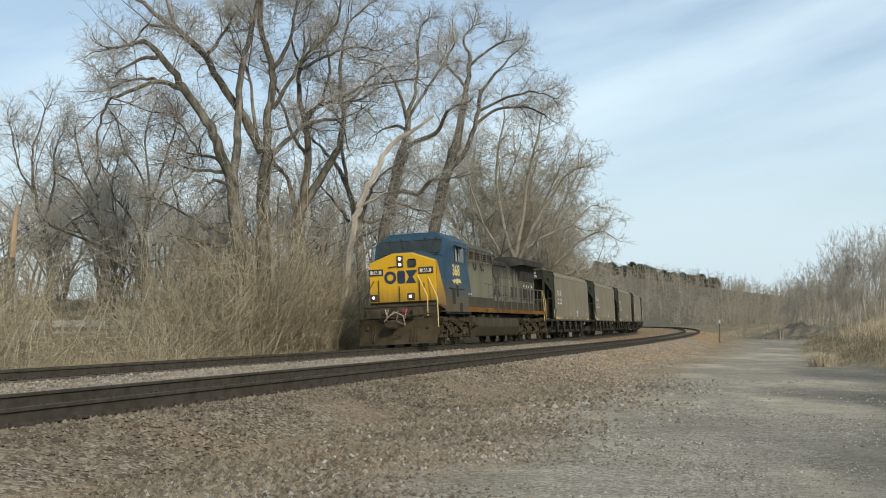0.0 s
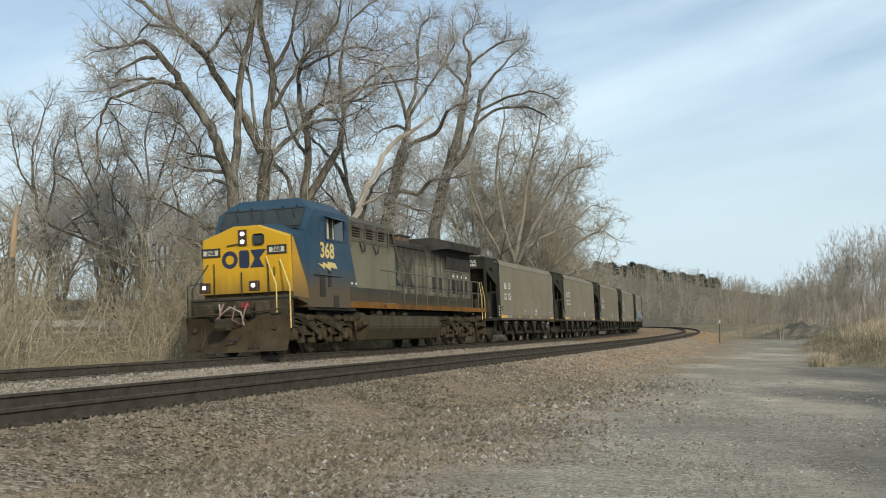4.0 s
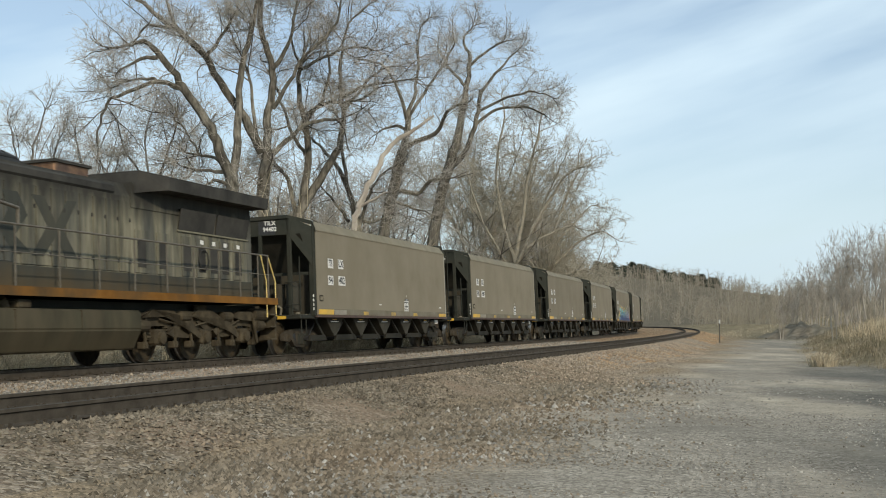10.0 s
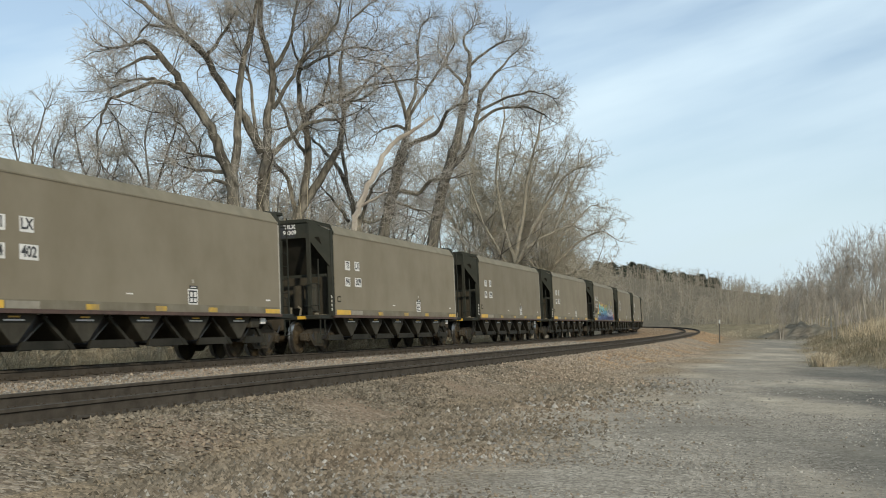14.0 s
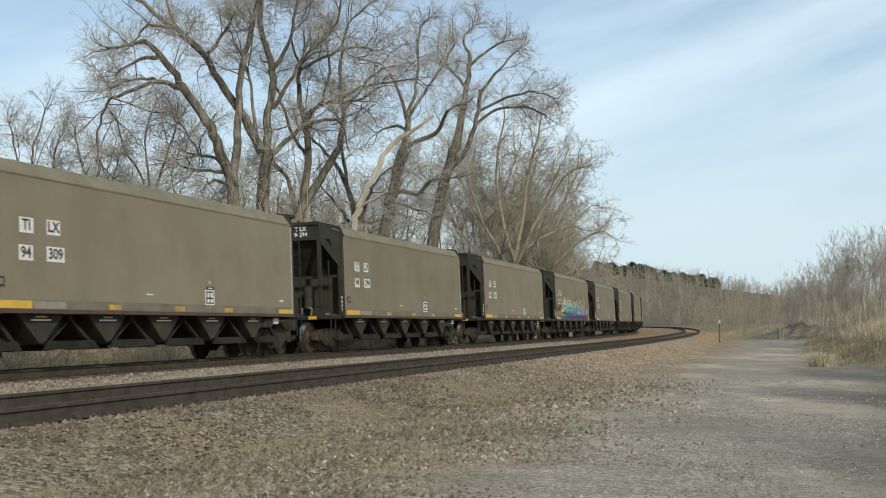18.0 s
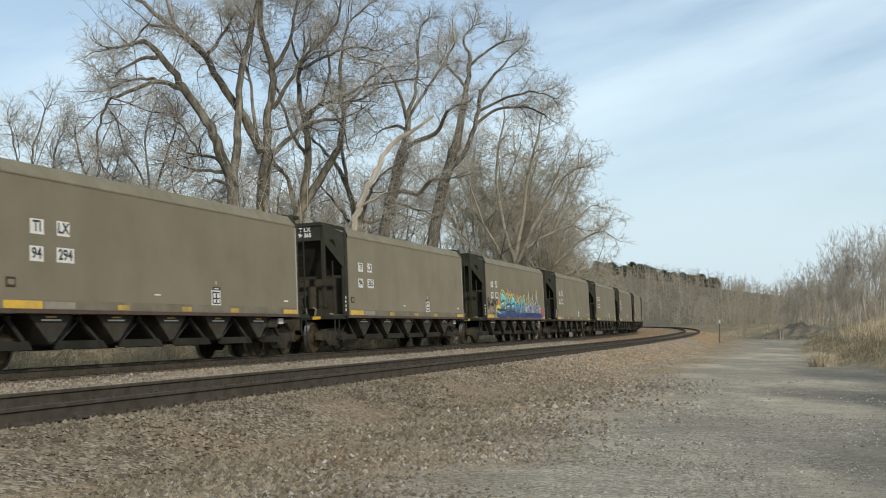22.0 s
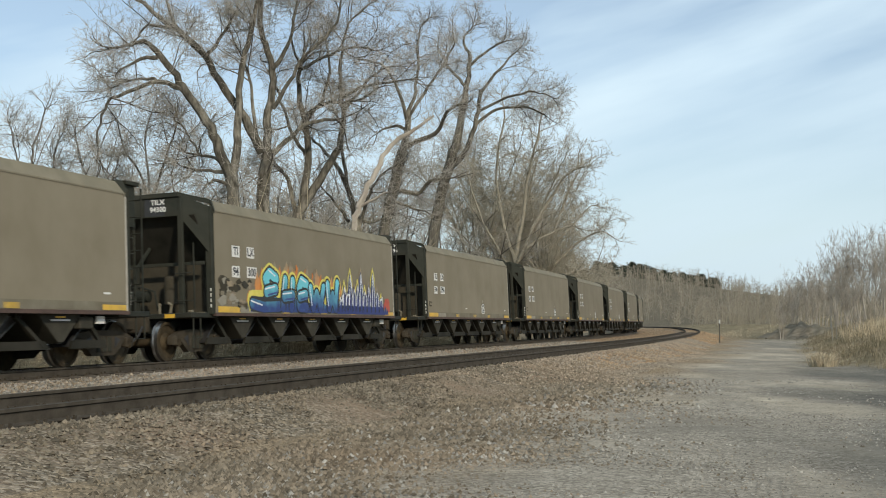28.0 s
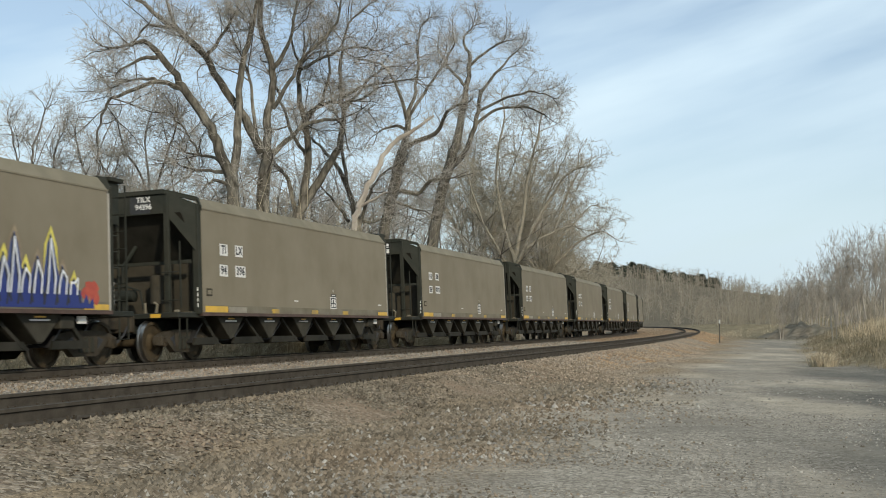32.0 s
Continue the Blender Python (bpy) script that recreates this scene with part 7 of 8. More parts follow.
bough(t, 0.15, 0.122, 0.2, (0.0, 0.0), (-0.3, 5.4), (-0.8, 7.4), grow=2.3)
bough(t, 0.09, 0.035, 0.7, (-0.8, 7.4), (-1.3, 9.4), (-1.3, 10.9), (-0.9, 12.8), grow=2.3)
bough(t, 0.08, 0.030, -0.7, (-0.7, 6.9), (0.0, 8.8), (0.0, 10.2), (0.6, 11.7), grow=2.3)
bough(t, 0.07, 0.030, 0.6, (-1.2, 8.5), (-2.1, 10.0), (-2.7, 12.0), grow=2.3)
bough(t, 0.06, 0.030, -0.6, (-0.3, 5.7), (0.7, 6.8), (1.8, 7.4), grow=2.3)
t.finish("tree", pose(*place(-0.3349, 58)), LEFT, group=BEHIND)
t = great_tree(62, 0.85)
bough(t, 0.14, 0.126, 0.2, (0.0, 0.0), (-0.3, 5.0), (-0.6, 6.4), grow=2.3)
bough(t, 0.09, 0.033, 0.7, (-0.6, 6.4), (-1.4, 7.7), (-2.4, 8.9), (-3.2, 9.4), grow=2.3)
bough(t, 0.09, 0.033, -0.7, (-0.6, 6.2), (-0.8, 8.0), (-1.4, 9.4), (-1.7, 10.8), grow=2.3)
bough(t, 0.07, 0.033, 0.5, (-0.3, 5.3), (0.1, 6.9), (-0.2, 8.3), (0.1, 10.2), grow=2.3)
bough(t, 0.07, 0.030, -0.7, (-0.4, 5.6), (-1.6, 6.1), (-2.7, 6.5), (-3.3, 7.1), grow=2.3)
t.finish("tree", pose(*place(-0.2846, 56)), LEFT, group=BEHIND)
t = great_tree(63, 0.9)
bough(t, 0.14, 0.116, 0.2, (0.0, 0.0), (0.0, 5.5), (0.2, 7.6), grow=2.3)
bough(t, 0.08, 0.033, 0.7, (0.2, 7.6), (0.7, 9.3), (1.1, 10.9), (1.5, 12.0), grow=2.3)
bough(t, 0.07, 0.033, -0.7, (0.1, 7.4), (-0.2, 9.0), (-0.9, 10.1), (-1.2, 11.4), grow=2.3)
bough(t, 0.08, 0.033, -0.6, (-0.1, 5.5), (-0.4, 6.6), (-1.3, 7.9), (-1.9, 9.3), grow=2.3)
bough(t, 0.07, 0.030, 0.6, (0.2, 7.4), (0.0, 9.3), (-0.2, 10.9), (0.1, 12.2), grow=2.3)
bough(t, 0.07, 0.030, 0.6, (0.0, 6.0), (0.9, 8.2), (2.0, 9.0), (2.6, 9.5), grow=2.3)
t.finish("tree", pose(*place(-0.2575, 55)), LEFT, group=BEHIND)
t = great_tree(64, 0.85)
bough(t, 0.12, 0.107, 0.2, (0.0, 0.0), (0.2, 4.9), (0.9, 6.3), grow=2.3)
bough(t, 0.08, 0.035, 0.7, (0.9, 6.3), (1.5, 7.2), (2.4, 8.6), grow=2.3)
bough(t, 0.07, 0.030, -0.7, (0.6, 5.8), (0.7, 7.8), (0.4, 9.5), (1.1, 11.5), grow=2.3)
bough(t, 0.07, 0.030, 0.6, (0.8, 6.2), (1.8, 6.9), (3.1, 7.1), grow=2.3)
t.finish("tree", pose(*place(-0.2401, 59)), LEFT, group=BEHIND)
# the pale broken stem
t = great_tree(24, 0.3)
bough(t, 0.15, 0.14, 0.0, (0.0, 0), (0.1, 2.6), (0.45, 5.5), (0.7, 6.7), bare=True)
bough(t, 0.14, 0.10, 0.3, (0.7, 6.7), (1.1, 7.7), (1.8, 9.0), (2.4, 9.8), bare=True)
bough(t, 0.10, 0.05, 0.2, (2.4, 9.8), (3.2, 10.3), (4.0, 10.9), bare=True)
bough(t, 0.08, 0.03, -0.3, (0.75, 6.8), (1.4, 7.1), (2.0, 7.4), bare=True)
t.finish("tree", pose(*place(-0.0867, 51)), "pale dead tree stem with peeling bark, broken off at the top", group=BEHIND, bark=M_PALE)


def wild(seed, height, stems=1, fine=0.7, spreadness=0.35, r=0.2, twig=0.011, rise=0.10, dense=1.0, shoot=0.8):
    """A whole tree grown by rule: stems that fork into limbs."""
    t = Tree(seed, fine, rise, twig=twig, dense=dense, shoot=shoot)
    rng = t.rng
    r *= 0.7
    for k in range(stems):
        lean = spread(rng, np.array([0, 0, 1.0]), 0.05 + 0.12 * (stems > 1))
        h = height * rng.uniform(0.30, 0.42)
        pts = t.wander((rng.normal() * 0.25 * (stems > 1), rng.normal() * 0.25 * (stems > 1), 0), lean, h, 5, 0.05)
        pts, rs = t.limb(pts, r, r * 0.75, 0)
        for j in range(rng.integers(3, 6)):
            d = spread(rng, np.array([0, 0, 1.0]), rng.uniform(0.1, 0.25 + spreadness))
            ln = (height - h) * rng.uniform(0.65, 1.0)
            q = t.wander(pts[-1 - (j % 2)], d, ln, 7, 0.13)
            q, qs = t.limb(q, r * rng.uniform(0.45, 0.7), twig * 1.3, 1)
            t.sprout(q, qs, 2, height * 0.19)
        t.sprout(pts[2:], rs[2:], 2, height * 0.13)
    return t


# rounded trees farther along the line
FAR_G = "bare trees behind the track"
t = great_tree(27, 0.6, 0.0115)
bough(t, 0.25, 0.144, 0.2, (0.0, 0), (0.1, 3.0), (0.2, 5.5), grow=3.4)
bough(t, 0.16, 0.045, 1.5, (0.2, 5.5), (0.7, 8.0), (2.0, 11.6), (3.0, 14.0), (3.7, 15.2), grow=3.4)
bough(t, 0.14, 0.036, -1.5, (0.2, 5.0), (1.5, 7.0), (3.4, 8.8), (5.2, 9.6), (6.2, 9.0), grow=3.4)
bough(t, 0.10, 0.027, 1.8, (0.7, 8.0), (2.9, 10.2), (4.6, 12.0), (5.6, 12.0), grow=3.4)
bough(t, 0.11, 0.027, -0.6, (0.1, 4.0), (1.7, 5.6), (3.8, 6.3), (5.2, 5.8), grow=3.4)
bough(t, 0.17, 0.045, 0.8, (0.2, 5.5), (-0.2, 9.0), (-0.7, 13.4), (0.2, 17.0), grow=3.4)
bough(t, 0.14, 0.036, -1.2, (0.2, 5.5), (-1.9, 9.0), (-3.1, 12.8), (-3.6, 15.6), grow=3.4)
bough(t, 0.10, 0.027, -1.8, (-0.3, 10.0), (0.6, 12.6), (1.6, 14.8), (2.2, 16.2), grow=3.4)
t.finish("tree", pose(*place(0.083, 100)), "leafless tree with a broad rounded crown of fine twigs", group=FAR_G, bark=M_TANBARK, twig=M_TANTWIG)
t = great_tree(28, 0.6, 0.0110)
bough(t, 0.26, 0.153, 0.2, (0.0, 0), (0.0, 3.0), (0.2, 6.5), grow=3.5)
bough(t, 0.17, 0.045, 1.5, (0.2, 6.5), (0.8, 10.0), (1.4, 13.8), (2.2, 17.0), (2.4, 18.6), grow=3.5)
bough(t, 0.15, 0.036, -1.5, (0.1, 6.0), (1.5, 9.0), (3.2, 12.0), (4.6, 13.6), (5.6, 13.8), grow=3.5)
bough(t, 0.15, 0.036, 1.0, (0.2, 6.5), (-0.8, 10.0), (-1.2, 14.2), (-0.6, 18.0), (-0.8, 19.8), grow=3.5)
bough(t, 0.12, 0.032, -1.0, (0.1, 5.6), (-1.8, 8.6), (-3.2, 12.0), (-4.0, 15.4), grow=3.5)
bough(t, 0.10, 0.027, 1.0, (0.1, 5.0), (-2.0, 6.6), (-3.8, 8.6), (-5.0, 9.4), grow=3.5)
bough(t, 0.10, 0.027, 0.8, (0.3, 7.0), (2.2, 8.4), (4.4, 9.4), (5.4, 9.2), grow=3.5)
t.finish("tree", pose(*place(0.060, 90)), "leafless tree with a broad rounded crown of fine twigs", group=FAR_G, bark=M_TANBARK, twig=M_TANTWIG)
for i, (px, depth, h, seed) in enumerate(((0.040, 98, 21.0, 31), (0.090, 112, 17.0, 41), (0.072, 106, 19.0, 42), (0.100, 110, 14.0, 43), (0.098, 118, 16.5, 33), (0.020, 96, 21.0, 34), (0.118, 130, 11.5, 36), (0.106, 108, 9.5, 37), (0.055, 103, 17.5, 44), (0.066, 112, 18.0, 45), (0.084, 103, 15.5, 46), (0.112, 116, 11.0, 47), (0.094, 100, 12.5, 48), (0.126, 124, 9.5, 49))):
    x, y, z = place(px, depth)
    wild(seed, h, 2, 0.50, 0.50, 0.20, 0.012, rise=0.04, dense=0.66, shoot=1.2).finish("tree", pose(x, y, z, 0, 0, 40 * i), "leafless tree with a broad rounded crown of fine twigs", group=FAR_G, bark=M_TANBARK, twig=M_TANTWIG)

# slender trees in the background, from five growths
KINDS = []
for i, (h, st, fi, spr, r) in enumerate(((11.0, 2, 0.58, 0.42, 0.13), (12.5, 2, 0.52, 0.38, 0.15), (9.0, 2, 0.6, 0.38, 0.10), (10.5, 2, 0.55, 0.34, 0.11), (8.0, 2, 0.65, 0.45, 0.10))):
    KINDS.append(wild(50 + i, h, st, fi, spr, r, 0.0100, rise=0.05, dense=0.48, shoot=0.9).finish("tree", pose(0, 0, -60), "slender leafless tree among other bare trees"))
rng = random.Random(8)


def plant(kind, px, depth, size, label="", group=""):
    x, y, z = place(px, depth)
    k = KINDS[kind]
    e = copy_thing(k, pose(x, y, z, 0, 0, rng.uniform(0, 360)))
    e.scale = (size, size, size * rng.uniform(0.92, 1.1))
    return tagged(e, label or "slender leafless tree among other bare trees", "tree", group or "background trees")


HIGH = (11.0, 12.5, 9.0, 10.5, 8.0)
for i in range(34):
    px = -0.41 + 0.34 * (i + rng.random()) / 34
    d = rng.uniform(60, 92)
    k = rng.randrange(5)
    plant(k, px, d, (1.9 + d * rng.uniform(0.11, 0.20)) / HIGH[k])
for i in range(10):
    px = -0.10 + 0.14 * (i + rng.random()) / 10
    plant(rng.randrange(5), px, rng.uniform(84, 120), rng.uniform(1.2, 1.7))
for k, (h, st) in enumerate(((9.0, 3), (8.0, 2), (7.0, 4))):
    KINDS.append(wild(70 + k, h, st, 0.6, 0.10, 0.085, 0.0085, rise=0.22, dense=0.55, shoot=0.8).finish("tree", pose(0, 0, -60), "slender leafless tree on the grassy bank", twig=M_PALETWIG, bark=M_PALETWIG))
for i in range(36):
    px = 0.285 + 0.135 * (i + rng.random()) / 36
    d = rng.uniform(62, 128) if px > 0.33 else rng.uniform(96, 135)
    top = (0.046 + 0.048 * min(1, (px - 0.285) / 0.08)) * rng.uniform(0.55, 1.0)
    plant(5 + i % 3, px, d, (top * d + 0.2) / (9.0, 8.0, 7.0)[i % 3], "slender leafless tree on the grassy bank", "trees on the bank")
for k in KINDS:
    for o in [*k.children_recursive, k]:
        bpy.data.objects.remove(o)

# far woods across the valley
def far_woods():
    r = np.random.default_rng(4)
    segs = []

    def grow(x, y, z, h, boughs, thick, upright):
        p, top = np.array([x, y, z - 0.3]), np.array([x + r.normal() * 0.4, y, z + h])
        segs.append((*p, *top, thick * 1.6, thick * 0.4))
        for _ in range(boughs):
            u = r.uniform(0.03, 0.93)
            a = p + (top - p) * u
            d = np.array([r.normal(), r.normal(), r.uniform(0.4, 1.2) * upright])
            d /= np.linalg.norm(d)
            b = a + d * h * 0.32 * (1.15 - u * 0.7)
            segs.append((*a, *b, thick * 0.8, thick * 0.3))
            q = a + (b - a) * r.uniform(0.3, 0.9)
            segs.append((*q, *(q + (d + r.normal(size=3) * 0.5) * h * 0.13), thick * 0.5, thick * 0.25))

    n = 1050
    y = r.uniform(205, 425, n)
    x = r.uniform(-0.10, 0.44, n) * y
    _, w = lateral(x, y)
    for a, b, c, q in zip(x, y, ground_height(x, y), w):
        if q > SPACING + 14 or q < -10 or b > 300:
            grow(a, b, c, r.uniform(3.6, 6.4), 15, 0.046, 1.0)
    n = 420
    y = r.uniform(402, 442, n)
    x = r.uniform(-0.10, 0.44, n) * y
    for a, b, c in zip(x, y, ground_height(x, y)):
        grow(a, b, c, r.uniform(2.2, 5.0), 26, 0.075, 0.8)
    tagged(new("far_woods", rods("far_woods", segs, M_FARTWIG)), "distant brown leafless woods on a low hill", "woods", kind="stuff")
    segs.clear()
    # the paler edge of the woods at the field's end
    n = 560
    y = r.uniform(158, 236, n)
    x = r.uniform(0.11, 0.44, n) * y
    _, w = lateral(x, y)
    for a, b, c, q in zip(x, y, ground_height(x, y), w):
        if q > SPACING + 12 or q < -9:
            grow(a, b, c, r.uniform(2.0, 4.4) + 3.0 * max(0.0, math.sin(a * 0.31 + 0.2 * b) * math.sin(a * 0.13 + 1)), 24, 0.024, 1.1)
    tagged(new("wood_edge", rods("wood_edge", segs, M_EDGETWIG)), "pale tan saplings at the edge of the woods", "woods", kind="stuff")
    # dark conifers along the ridge
    for i in range(19):
        px, d, hh = 0.130 + 0.0058 * i + r.uniform(-0.003, 0.003), 426 + r.uniform(-6, 10), r.uniform(4.6, 5.8) * (1.25 if 5 < i < 9 else 1)
        cx, cy, cz = place(px, d)
        e = tagged(new("conifer"), "dark green conifer on the distant ridge", "tree", "conifers on the ridge")
        e.matrix_basis = pose(cx, cy, cz)
        part("trunk", tube(B(), [(0, 0, 0), (0, 0, hh * 0.9)], [0.22, 0.05], 6), M_FARTWIG, e)
        sg = []
        for _ in range(420):
            u = r.random()
            a = np.array([0, 0, hh * (0.01 + 0.95 * u)])
            t = r.uniform(0, 6.283)
            ln = hh * 0.62 * math.sqrt(max(0.05, 1 - u ** 1.7)) * r.uniform(0.5, 1.1)
            sg.append((*a, a[0] + ln * math.cos(t), a[1] + ln * math.sin(t), a[2] + r.uniform(-0.15, 0.45) * ln, 0.13, 0.06))
        o = new("crown", rods("crown", sg, M_CONIFER))
        o.parent = e


far_woods()


# brush behind the track: thin bent stems in clumps
def thicket():
    r = np.random.default_rng(9)
    segs = []
    for _ in range(3100):
        s = r.uniform(-16, 62)
        w = -4.8 - 11.0 * r.random() ** 1.1
        p0 = track_point(s, w, 0, 0.0)
        zb = -0.95 + GRADE * (s - 20)
        clump = 0.55 + 0.45 * math.sin(s * 0.55 + 0.3 * w) * math.sin(s * 0.23 + 1)
        aside = p0.x / max(p0.y, 1)
        for _ in range(int(r.integers(1, 4))):
            h = r.uniform(1.2, 5.4) * (0.55 + 0.6 * clump) * (1.05 if s < 30 else 0.85)
            # tall suckers stand round the great trunks, low weeds before the guard rail
            if -0.205 < aside < -0.075 and r.random() < 0.5:
                h = r.uniform(2.4, 6.6)
            elif -0.365 < aside < -0.262 and r.random() < 0.8:
                h = r.uniform(0.5, 2.0)
            d = np.array([r.normal() * 0.42, r.normal() * 0.42, 1.0])
            a = np.array([p0.x + r.normal() * 0.4, p0.y + r.normal() * 0.4, zb])
            q = [a]
            for k in range(3):
                d = d + r.normal(size=3) * 0.24 - np.array([0, 0, 0.06])
                d /= np.linalg.norm(d)
                q.append(q[-1] + d * h / 3)
            rad = [0.004 + 0.0028 * h, 0.004 + 0.002 * h, 0.008, 0.005]
            for k in range(3):
                segs.append((*q[k], *q[k + 1], rad[k], rad[k + 1]))
                for _ in range(3):
                    u = r.random()
                    m = q[k] * (1 - u) + q[k + 1] * u
                    e2 = d * 0.6 + r.normal(size=3) * 0.65
                    e2[2] = abs(e2[2]) * 0.8
                    ln = h * r.uniform(0.10, 0.32)
                    segs.append((*m, *(m + e2 * ln), 0.008, 0.004))
    # suckers and vines tangled about the great trunks
    for px, dep in ((-0.170, 46.2), (-0.160, 46.6), (-0.153, 47.4), (-0.140, 48.0), (-0.126, 50.2), (-0.115, 50.0), (-0.100, 50.5), (-0.19, 46.5), (-0.052, 59), (-0.225, 46)):
        for _ in range(95):
            x, y = px * dep + r.normal() * 0.75, dep + r.normal() * 0.6
            h = r.uniform(2.4, 8.4) * r.uniform(0.6, 1.0)
            d = np.array([r.normal() * 0.25, r.normal() * 0.25, 1.0])
            q = [np.array([x, y, -0.95])]
            for k in range(4):
                d = d + r.normal(size=3) * 0.22
                d /= np.linalg.norm(d)
                q.append(q[-1] + d * h / 4)
                segs.append((*q[k], *q[k + 1], 0.018 - 0.003 * k, 0.015 - 0.003 * k))
                for _ in range(4):
                    u = r.random()
                    m = q[k] * (1 - u) + q[k + 1] * u
                    segs.append((*m, *(m + (d * 0.5 + r.normal(size=3) * 0.6) * r.uniform(0.3, 1.0)), 0.009, 0.004))
    # a hedge of bushes farther back
    for _ in range(560):
        y = r.uniform(61, 84)
        x = r.uniform(-0.42, -0.02) * y
        h0 = r.uniform(2.0, 6.0)
        for _ in range(4):
            d = np.array([r.normal() * 0.35, r.normal() * 0.35, 1.0])
            a = np.array([x + r.normal() * 0.3, y, -0.95])
            b = a + d * h0 * r.uniform(0.5, 1.0)
            segs.append((*a, *b, 0.022, 0.010))
            for _ in range(7):
                u = r.uniform(0.1, 0.95)
                m = a * (1 - u) + b * u
                e2 = d * 0.5 + r.normal(size=3) * 0.6
                e2[2] = abs(e2[2])
                segs.append((*m, *(m + e2 * h0 * r.uniform(0.12, 0.35)), 0.012, 0.006))
    tagged(new("thicket", rods("thicket", segs, M_BRUSH)), "dense tan leafless brush and saplings beside the track", "brush", kind="stuff")
    # dry grass under the brush
    segs = []
    for _ in range(15000):
        s = r.uniform(-26, 70)
        w = -3.7 - 4.5 * r.random() ** 1.4
        p0 = track_point(s, w, 0, 0.0)
        zb = -0.85 + GRADE * (s - 20)
        h = r.uniform(0.25, 0.85)
        segs.append((p0.x, p0.y, zb, p0.x + r.normal() * 0.2 * h, p0.y + r.normal() * 0.2 * h, zb + h, 0.007, 0.002))
    tagged(new("dry_grass", rods("dry_grass", segs, M_BRUSH)), "dry tan grass and stalks behind the track", "grass", kind="stuff")


thicket()


def bank_grass():
    """Tufts of bleached grass and weeds on the bank."""
    r = np.random.default_rng(14)
    segs = []
    ys = r.uniform(30, 112, 14000)
    xs = r.uniform(0.26, 0.43, 14000) * ys
    keep = bank_edge(xs, ys) > 0.1 + r.random(14000) ** 2 * 2.2
    keep &= np.sin(xs * 0.8 + 1.7 * np.sin(ys * 0.21)) * np.sin(ys * 0.33 + 0.5 * xs) > r.uniform(-0.9, 0.7, 14000)
    xs, ys = xs[keep][:2300], ys[keep][:2300]
    zs = ground_height(xs, ys)
    for x, y, z in zip(xs, ys, zs):
        h0 = r.uniform(0.35, 0.75) if r.random() < 0.10 else r.uniform(0.10, 0.30)
        for _ in range(7):
            h = h0 * r.uniform(0.5, 1.1)
            ox, oy = r.normal() * 0.20, r.normal() * 0.20
            lean = r.normal(size=2) * 0.55 * h
            m = (x + ox + lean[0] * 0.35, y + oy + lean[1] * 0.35, z + h * 0.65)
            segs.append((x + ox, y + oy, z - 0.05, *m, 0.010, 0.007))
            segs.append((*m, x + ox + lean[0], y + oy + lean[1], z + h, 0.007, 0.003))
    tagged(new("bank_grass", rods("bank_grass", segs, M_GRASS)), "bleached dry grass tufts on the bank", "grass", kind="stuff")
    # taller bleached grass along the top of the bank
    segs = []
    ys = r.uniform(40, 84, 2600)
    xs = r.uniform(0.33, 0.43, 2600) * ys
    keep = (bank_edge(xs, ys) > 2.6) & (np.sin(xs * 0.7 + ys * 0.3) > r.uniform(-1, 0.9, 2600))
    xs, ys = xs[keep][:420], ys[keep][:420]
    for x, y, z in zip(xs, ys, ground_height(xs, ys)):
        for _ in range(7):
            h = r.uniform(0.2, 0.75)
            ox, oy = r.normal(size=2) * 0.16
            lean = r.normal(size=2) * 0.22 * h
            segs.append((x + ox, y + oy, z - 0.05, x + ox + lean[0], y + oy + lean[1], z + h, 0.010, 0.005))
    tagged(new("tall_grass", rods("tall_grass", segs, M_BLEACHED)), "tall straw-coloured grass on top of the bank", "grass", kind="stuff")
    # one bleached tussock at the bank's foot
    segs = []
    for _ in range(420):
        x, y = 12.2 + r.normal() * 0.15, 37.6 + r.normal() * 0.2
        z = float(ground_height(np.array([x]), np.array([y]))[0])
        h = r.uniform(0.2, 0.5)
        tx, ty = (x - 12.2) * 0.6 + r.normal() * 0.1, r.normal() * 0.1
        m = (x + tx * 0.4, y + ty * 0.4, z + h * 0.7)
        segs.append((x, y, z - 0.05, *m, 0.009, 0.007))
        segs.append((*m, x + tx, y + ty, z + h * 0.95, 0.007, 0.003))
    tagged(new("tussock", rods("tussock", segs, M_BLEACHED)), "bleached straw-coloured grass tussock at the bank's foot", "grass", kind="stuff")
    segs = []
    ys = r.uniform(60, 132, 2600)
    xs = r.uniform(0.27, 0.43, 2600) * ys
    keep = bank_edge(xs, ys) > 6.0 + r.uniform(-1.5, 1.5, 2600)
    xs, ys = xs[keep], ys[keep]
    for x, y, z in zip(xs, ys, ground_height(xs, ys)):
        for _ in range(4):
            h = r.uniform(0.4, 2.6) * r.uniform(0.4, 1)
            tip = np.array([x + r.normal() * 0.5, y + r.normal() * 0.5, z + h])
            segs.append((x, y, z, *tip, 0.016, 0.008))
            for _ in range(4):
                u = r.uniform(0.3, 0.95)
                m = np.array([x, y, z]) * (1 - u) + tip * u
                segs.append((*m, *(m + np.array([r.normal() * 0.3, r.normal() * 0.3, 0.45]) * h * 0.3), 0.009, 0.004))
    tagged(new("bank_brush", rods("bank_brush", segs, M_EDGETWIG)), "brown leafless brush on top of the bank", "brush", kind="stuff")
    segs = []
    for _ in range(1500):
        y = r.uniform(112, 165)
        x = r.uniform(0.16, 0.40) * y
        one = np.array([x]), np.array([y])
        if lateral(*one)[1][0] < SPACING + 4:
            continue
        z = float(ground_height(*one)[0]) + 0.1
        h = r.uniform(0.02, 0.22)
        segs.append((x, y, z - 0.2, x + r.normal() * 0.1, y, z + h, 0.02, 0.006))
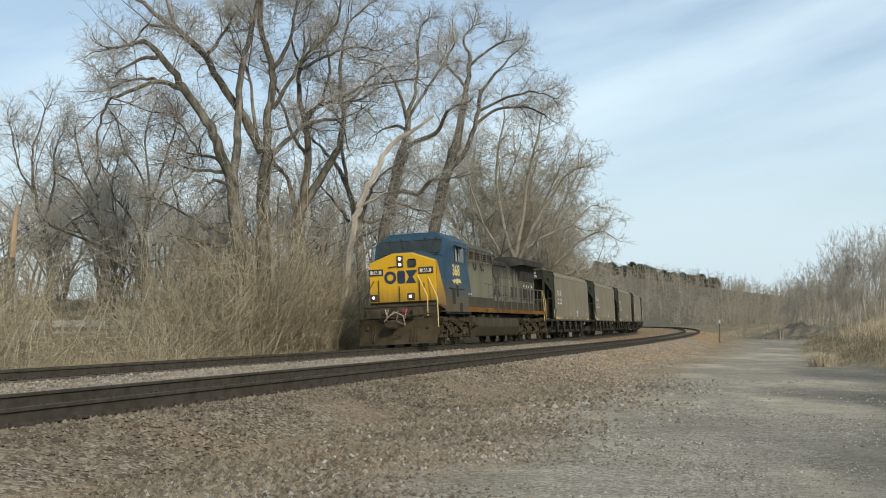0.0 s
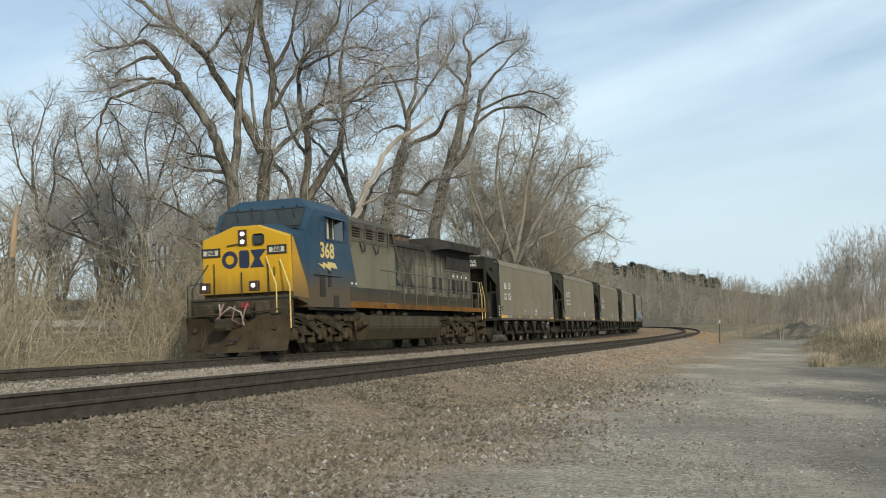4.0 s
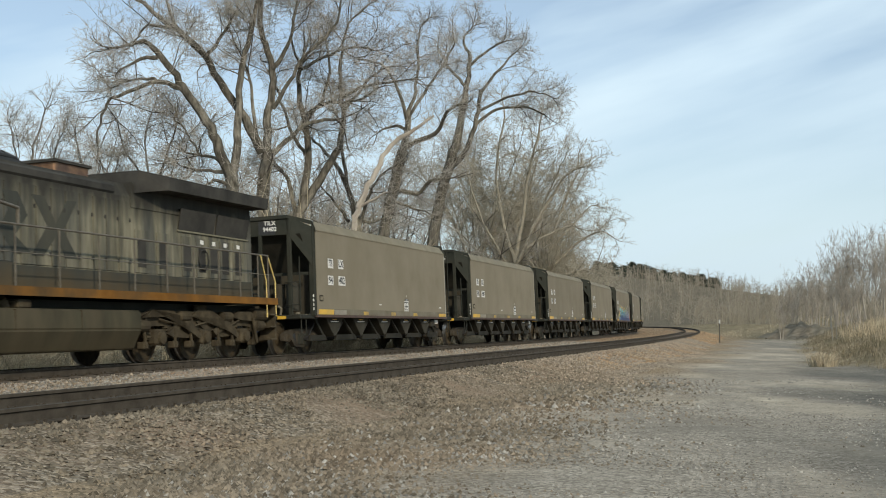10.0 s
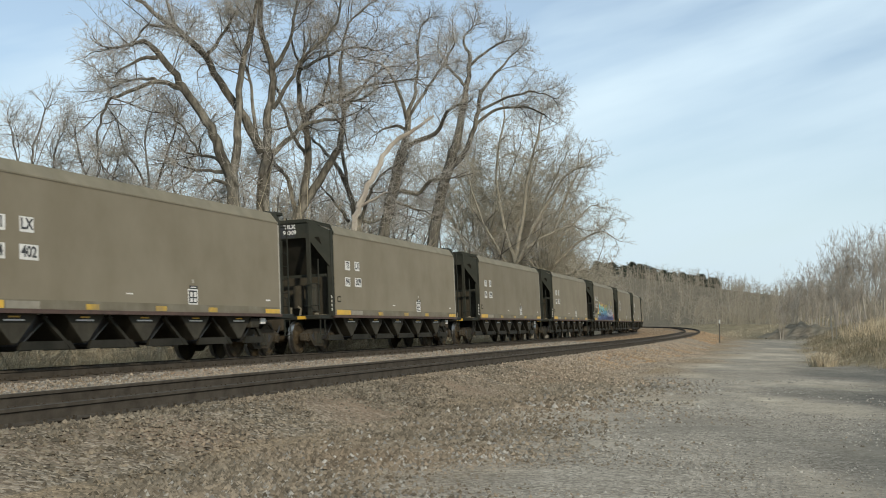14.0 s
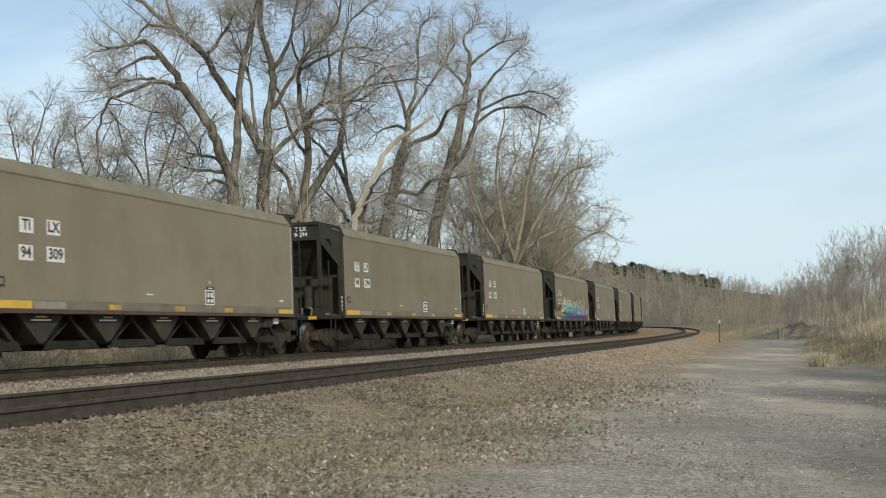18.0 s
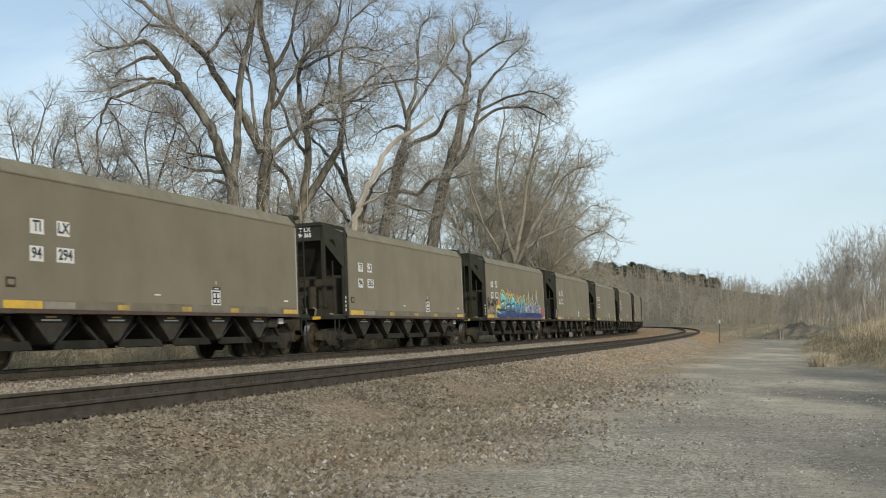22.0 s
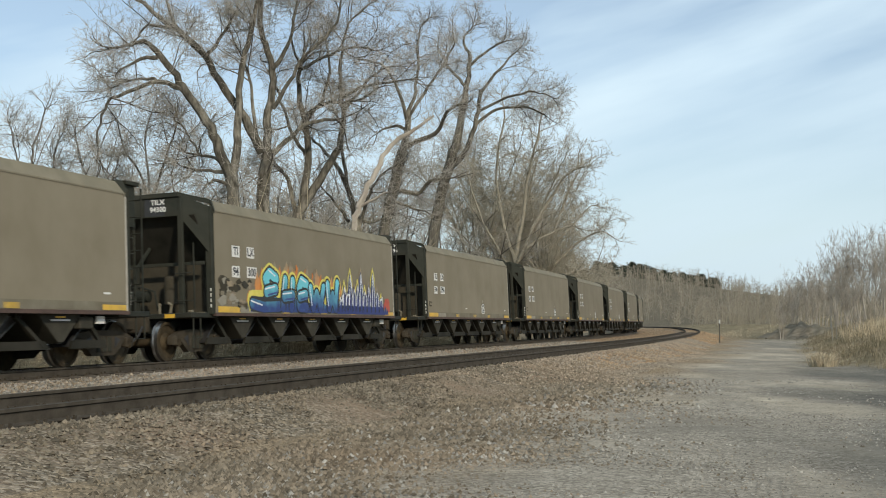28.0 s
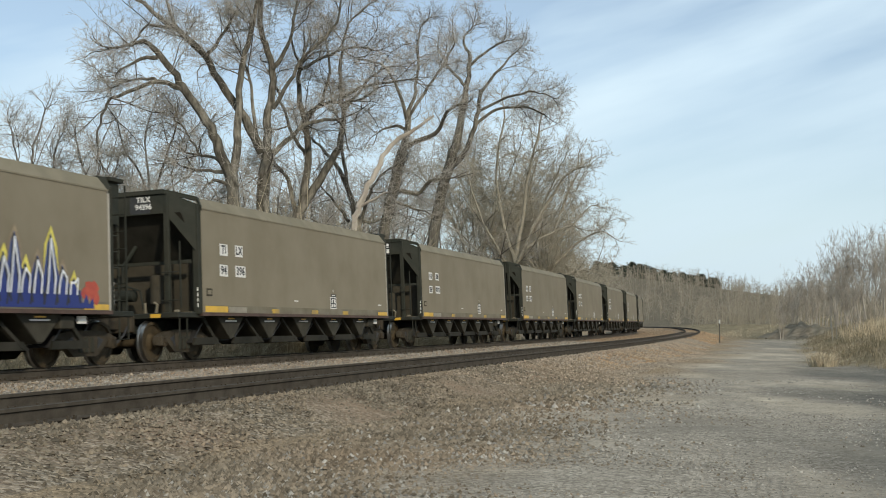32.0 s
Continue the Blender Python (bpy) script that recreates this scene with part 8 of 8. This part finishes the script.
    tagged(new("field_grass", rods("field_grass", segs, M_BLEACHED)), "low bleached grass of the field beyond the bend", "grass", kind="stuff")


bank_grass()

# ---- small things along the line ----
M_POST = mat("weathered_post", (0.05, 0.044, 0.036), (0.09, 0.08, 0.066), rough=0.85, scale=5)
M_PALEMETAL = mat("pale_galvanised_rail", (0.42, 0.43, 0.43), (0.52, 0.53, 0.52), rough=0.6, scale=2, c3=(0.30, 0.29, 0.27), scale3=1.0, amount3=0.5)
M_SPLIT = mat("split_raw_wood", (0.36, 0.25, 0.14), (0.46, 0.33, 0.19), rough=0.9, scale=4, stretch=(1, 1, 0.25), c3=(0.22, 0.17, 0.12), scale3=1.0, amount3=0.6)
M_EARTH = mat("dark_earth_pile", (0.13, 0.112, 0.085), (0.25, 0.215, 0.165), spec=0.0, rough=0.95, scale=1.5, bump=0.7, bump_scale=9, c3=(0.30, 0.265, 0.19), scale3=0.5, amount3=0.5)


def marker_post():
    x, y, z = place(0.2368, 84)
    e = tagged(new("marker_post"), "thin grey wooden marker post with a small plate at its top", "post")
    e.matrix_basis = pose(x, y, z)
    part("pole", box(B(), -0.035, 0.035, -0.035, 0.035, 0.0, 1.8, 0.006), M_POST, e)
    part("plate", box(B(), -0.06, 0.06, -0.05, -0.036, 1.50, 1.78, 0.004), M_PALEMETAL, e)


marker_post()


def guard_rail():
    e = tagged(new("guard_rail"), "pale metal guard rail half hidden behind the brush", "guard rail")
    e.matrix_basis = pose(-18.0, 58, -1.0)
    part("beam", box(B(), -2.4, 2.4, -0.04, 0.04, 1.74, 2.08, 0.03), M_PALEMETAL, e)
    part("lower_beam", box(B(), -2.4, 2.4, -0.03, 0.03, 1.42, 1.54, 0.02), M_PALEMETAL, e)
    for x in (-2.2, -0.75, 0.75, 2.2):
        part("post", box(B(), x - 0.07, x + 0.07, 0.04, 0.16, 0, 2.0), M_POST, e)


guard_rail()


def snag():
    x, y, z = place(-0.3705, 44)
    e = tagged(new("broken_snag"), "broken tree stump pole with split orange wood at its top", "tree stump")
    e.matrix_basis = pose(x, y, z)
    part("trunk", tube(B(), [(0, 0, 0), (-0.05, 0, 2.0), (0.02, 0, 4.6)], [0.17, 0.14, 0.12], 10), M_BARK, e)
    part("splintered_top", tube(B(), [(0.02, 0, 4.4), (0.08, 0, 5.6), (0.14, 0, 6.4)], [0.13, 0.10, 0.02], 7), M_SPLIT, e, "split raw wood")


snag()


def earth_mound():
    bm = B()
    k, m = 44, 60
    cx, cy, cz = place(0.306, 108)
    rows = []
    for j in range(m + 1):
        row = []
        for i in range(k + 1):
            a, b = 2.0 * i / k - 1, 2.0 * j / m - 1
            x, y = 3.4 * a, 8.5 * b
            rr = math.hypot(a * (1 + 0.12 * math.sin(2.1 * y)), b)
            h = 1.6 * max(0.0, 1 - rr) ** 0.85 * (1 + 0.14 * math.sin(1.9 * x + 1.1 * y) + 0.10 * math.sin(4.1 * x - 2.3 * y + 1))
            row.append(bm.verts.new((x, y, h)))
        rows.append(row)
    flat = [v for row in rows for v in row]
    for v, g in zip(flat, ground_height(np.array([cx + v.co.x for v in flat]), np.array([cy + v.co.y for v in flat]))):
        v.co.z += g - cz - 0.15
    for u, v in zip(rows, rows[1:]):
        for i in range(k):
            bm.faces.new((u[i], u[i + 1], v[i + 1], v[i]))
    ob = new("earth_mound", mesh_of(bm, "earth_mound", M_EARTH, True))
    ob.matrix_basis = pose(cx, cy, cz)
    tagged(ob, "dark heap of earth at the end of the yard", "earth mound")


earth_mound()


# ---- what moves ----
def motions():
    times = [i * 0.5 for i in range(65)]
    fine = [i * 4 / 30 for i in range(241)]
    for i, v in enumerate(TRAIN):
        mid = 32.4 if i == 0 else 51.4 + 16.18 * (i - 1)
        walk(v, [(t, vehicle_pose(mid, 7.0 if i == 0 else 6.15, t)) for t in times])
        r = LOCO_R if i == 0 else WHEEL_R
        for tr in v.children:
            if tr.name.startswith("truck"):
                for w in tr.children:
                    if w.name.startswith("wheelset"):
                        at = w.matrix_basis.translation.copy()
                        walk(w, [(t, Matrix.Translation(at) @ Matrix.Rotation(run(t) / r, 4, "Y")) for t in fine])


motions()
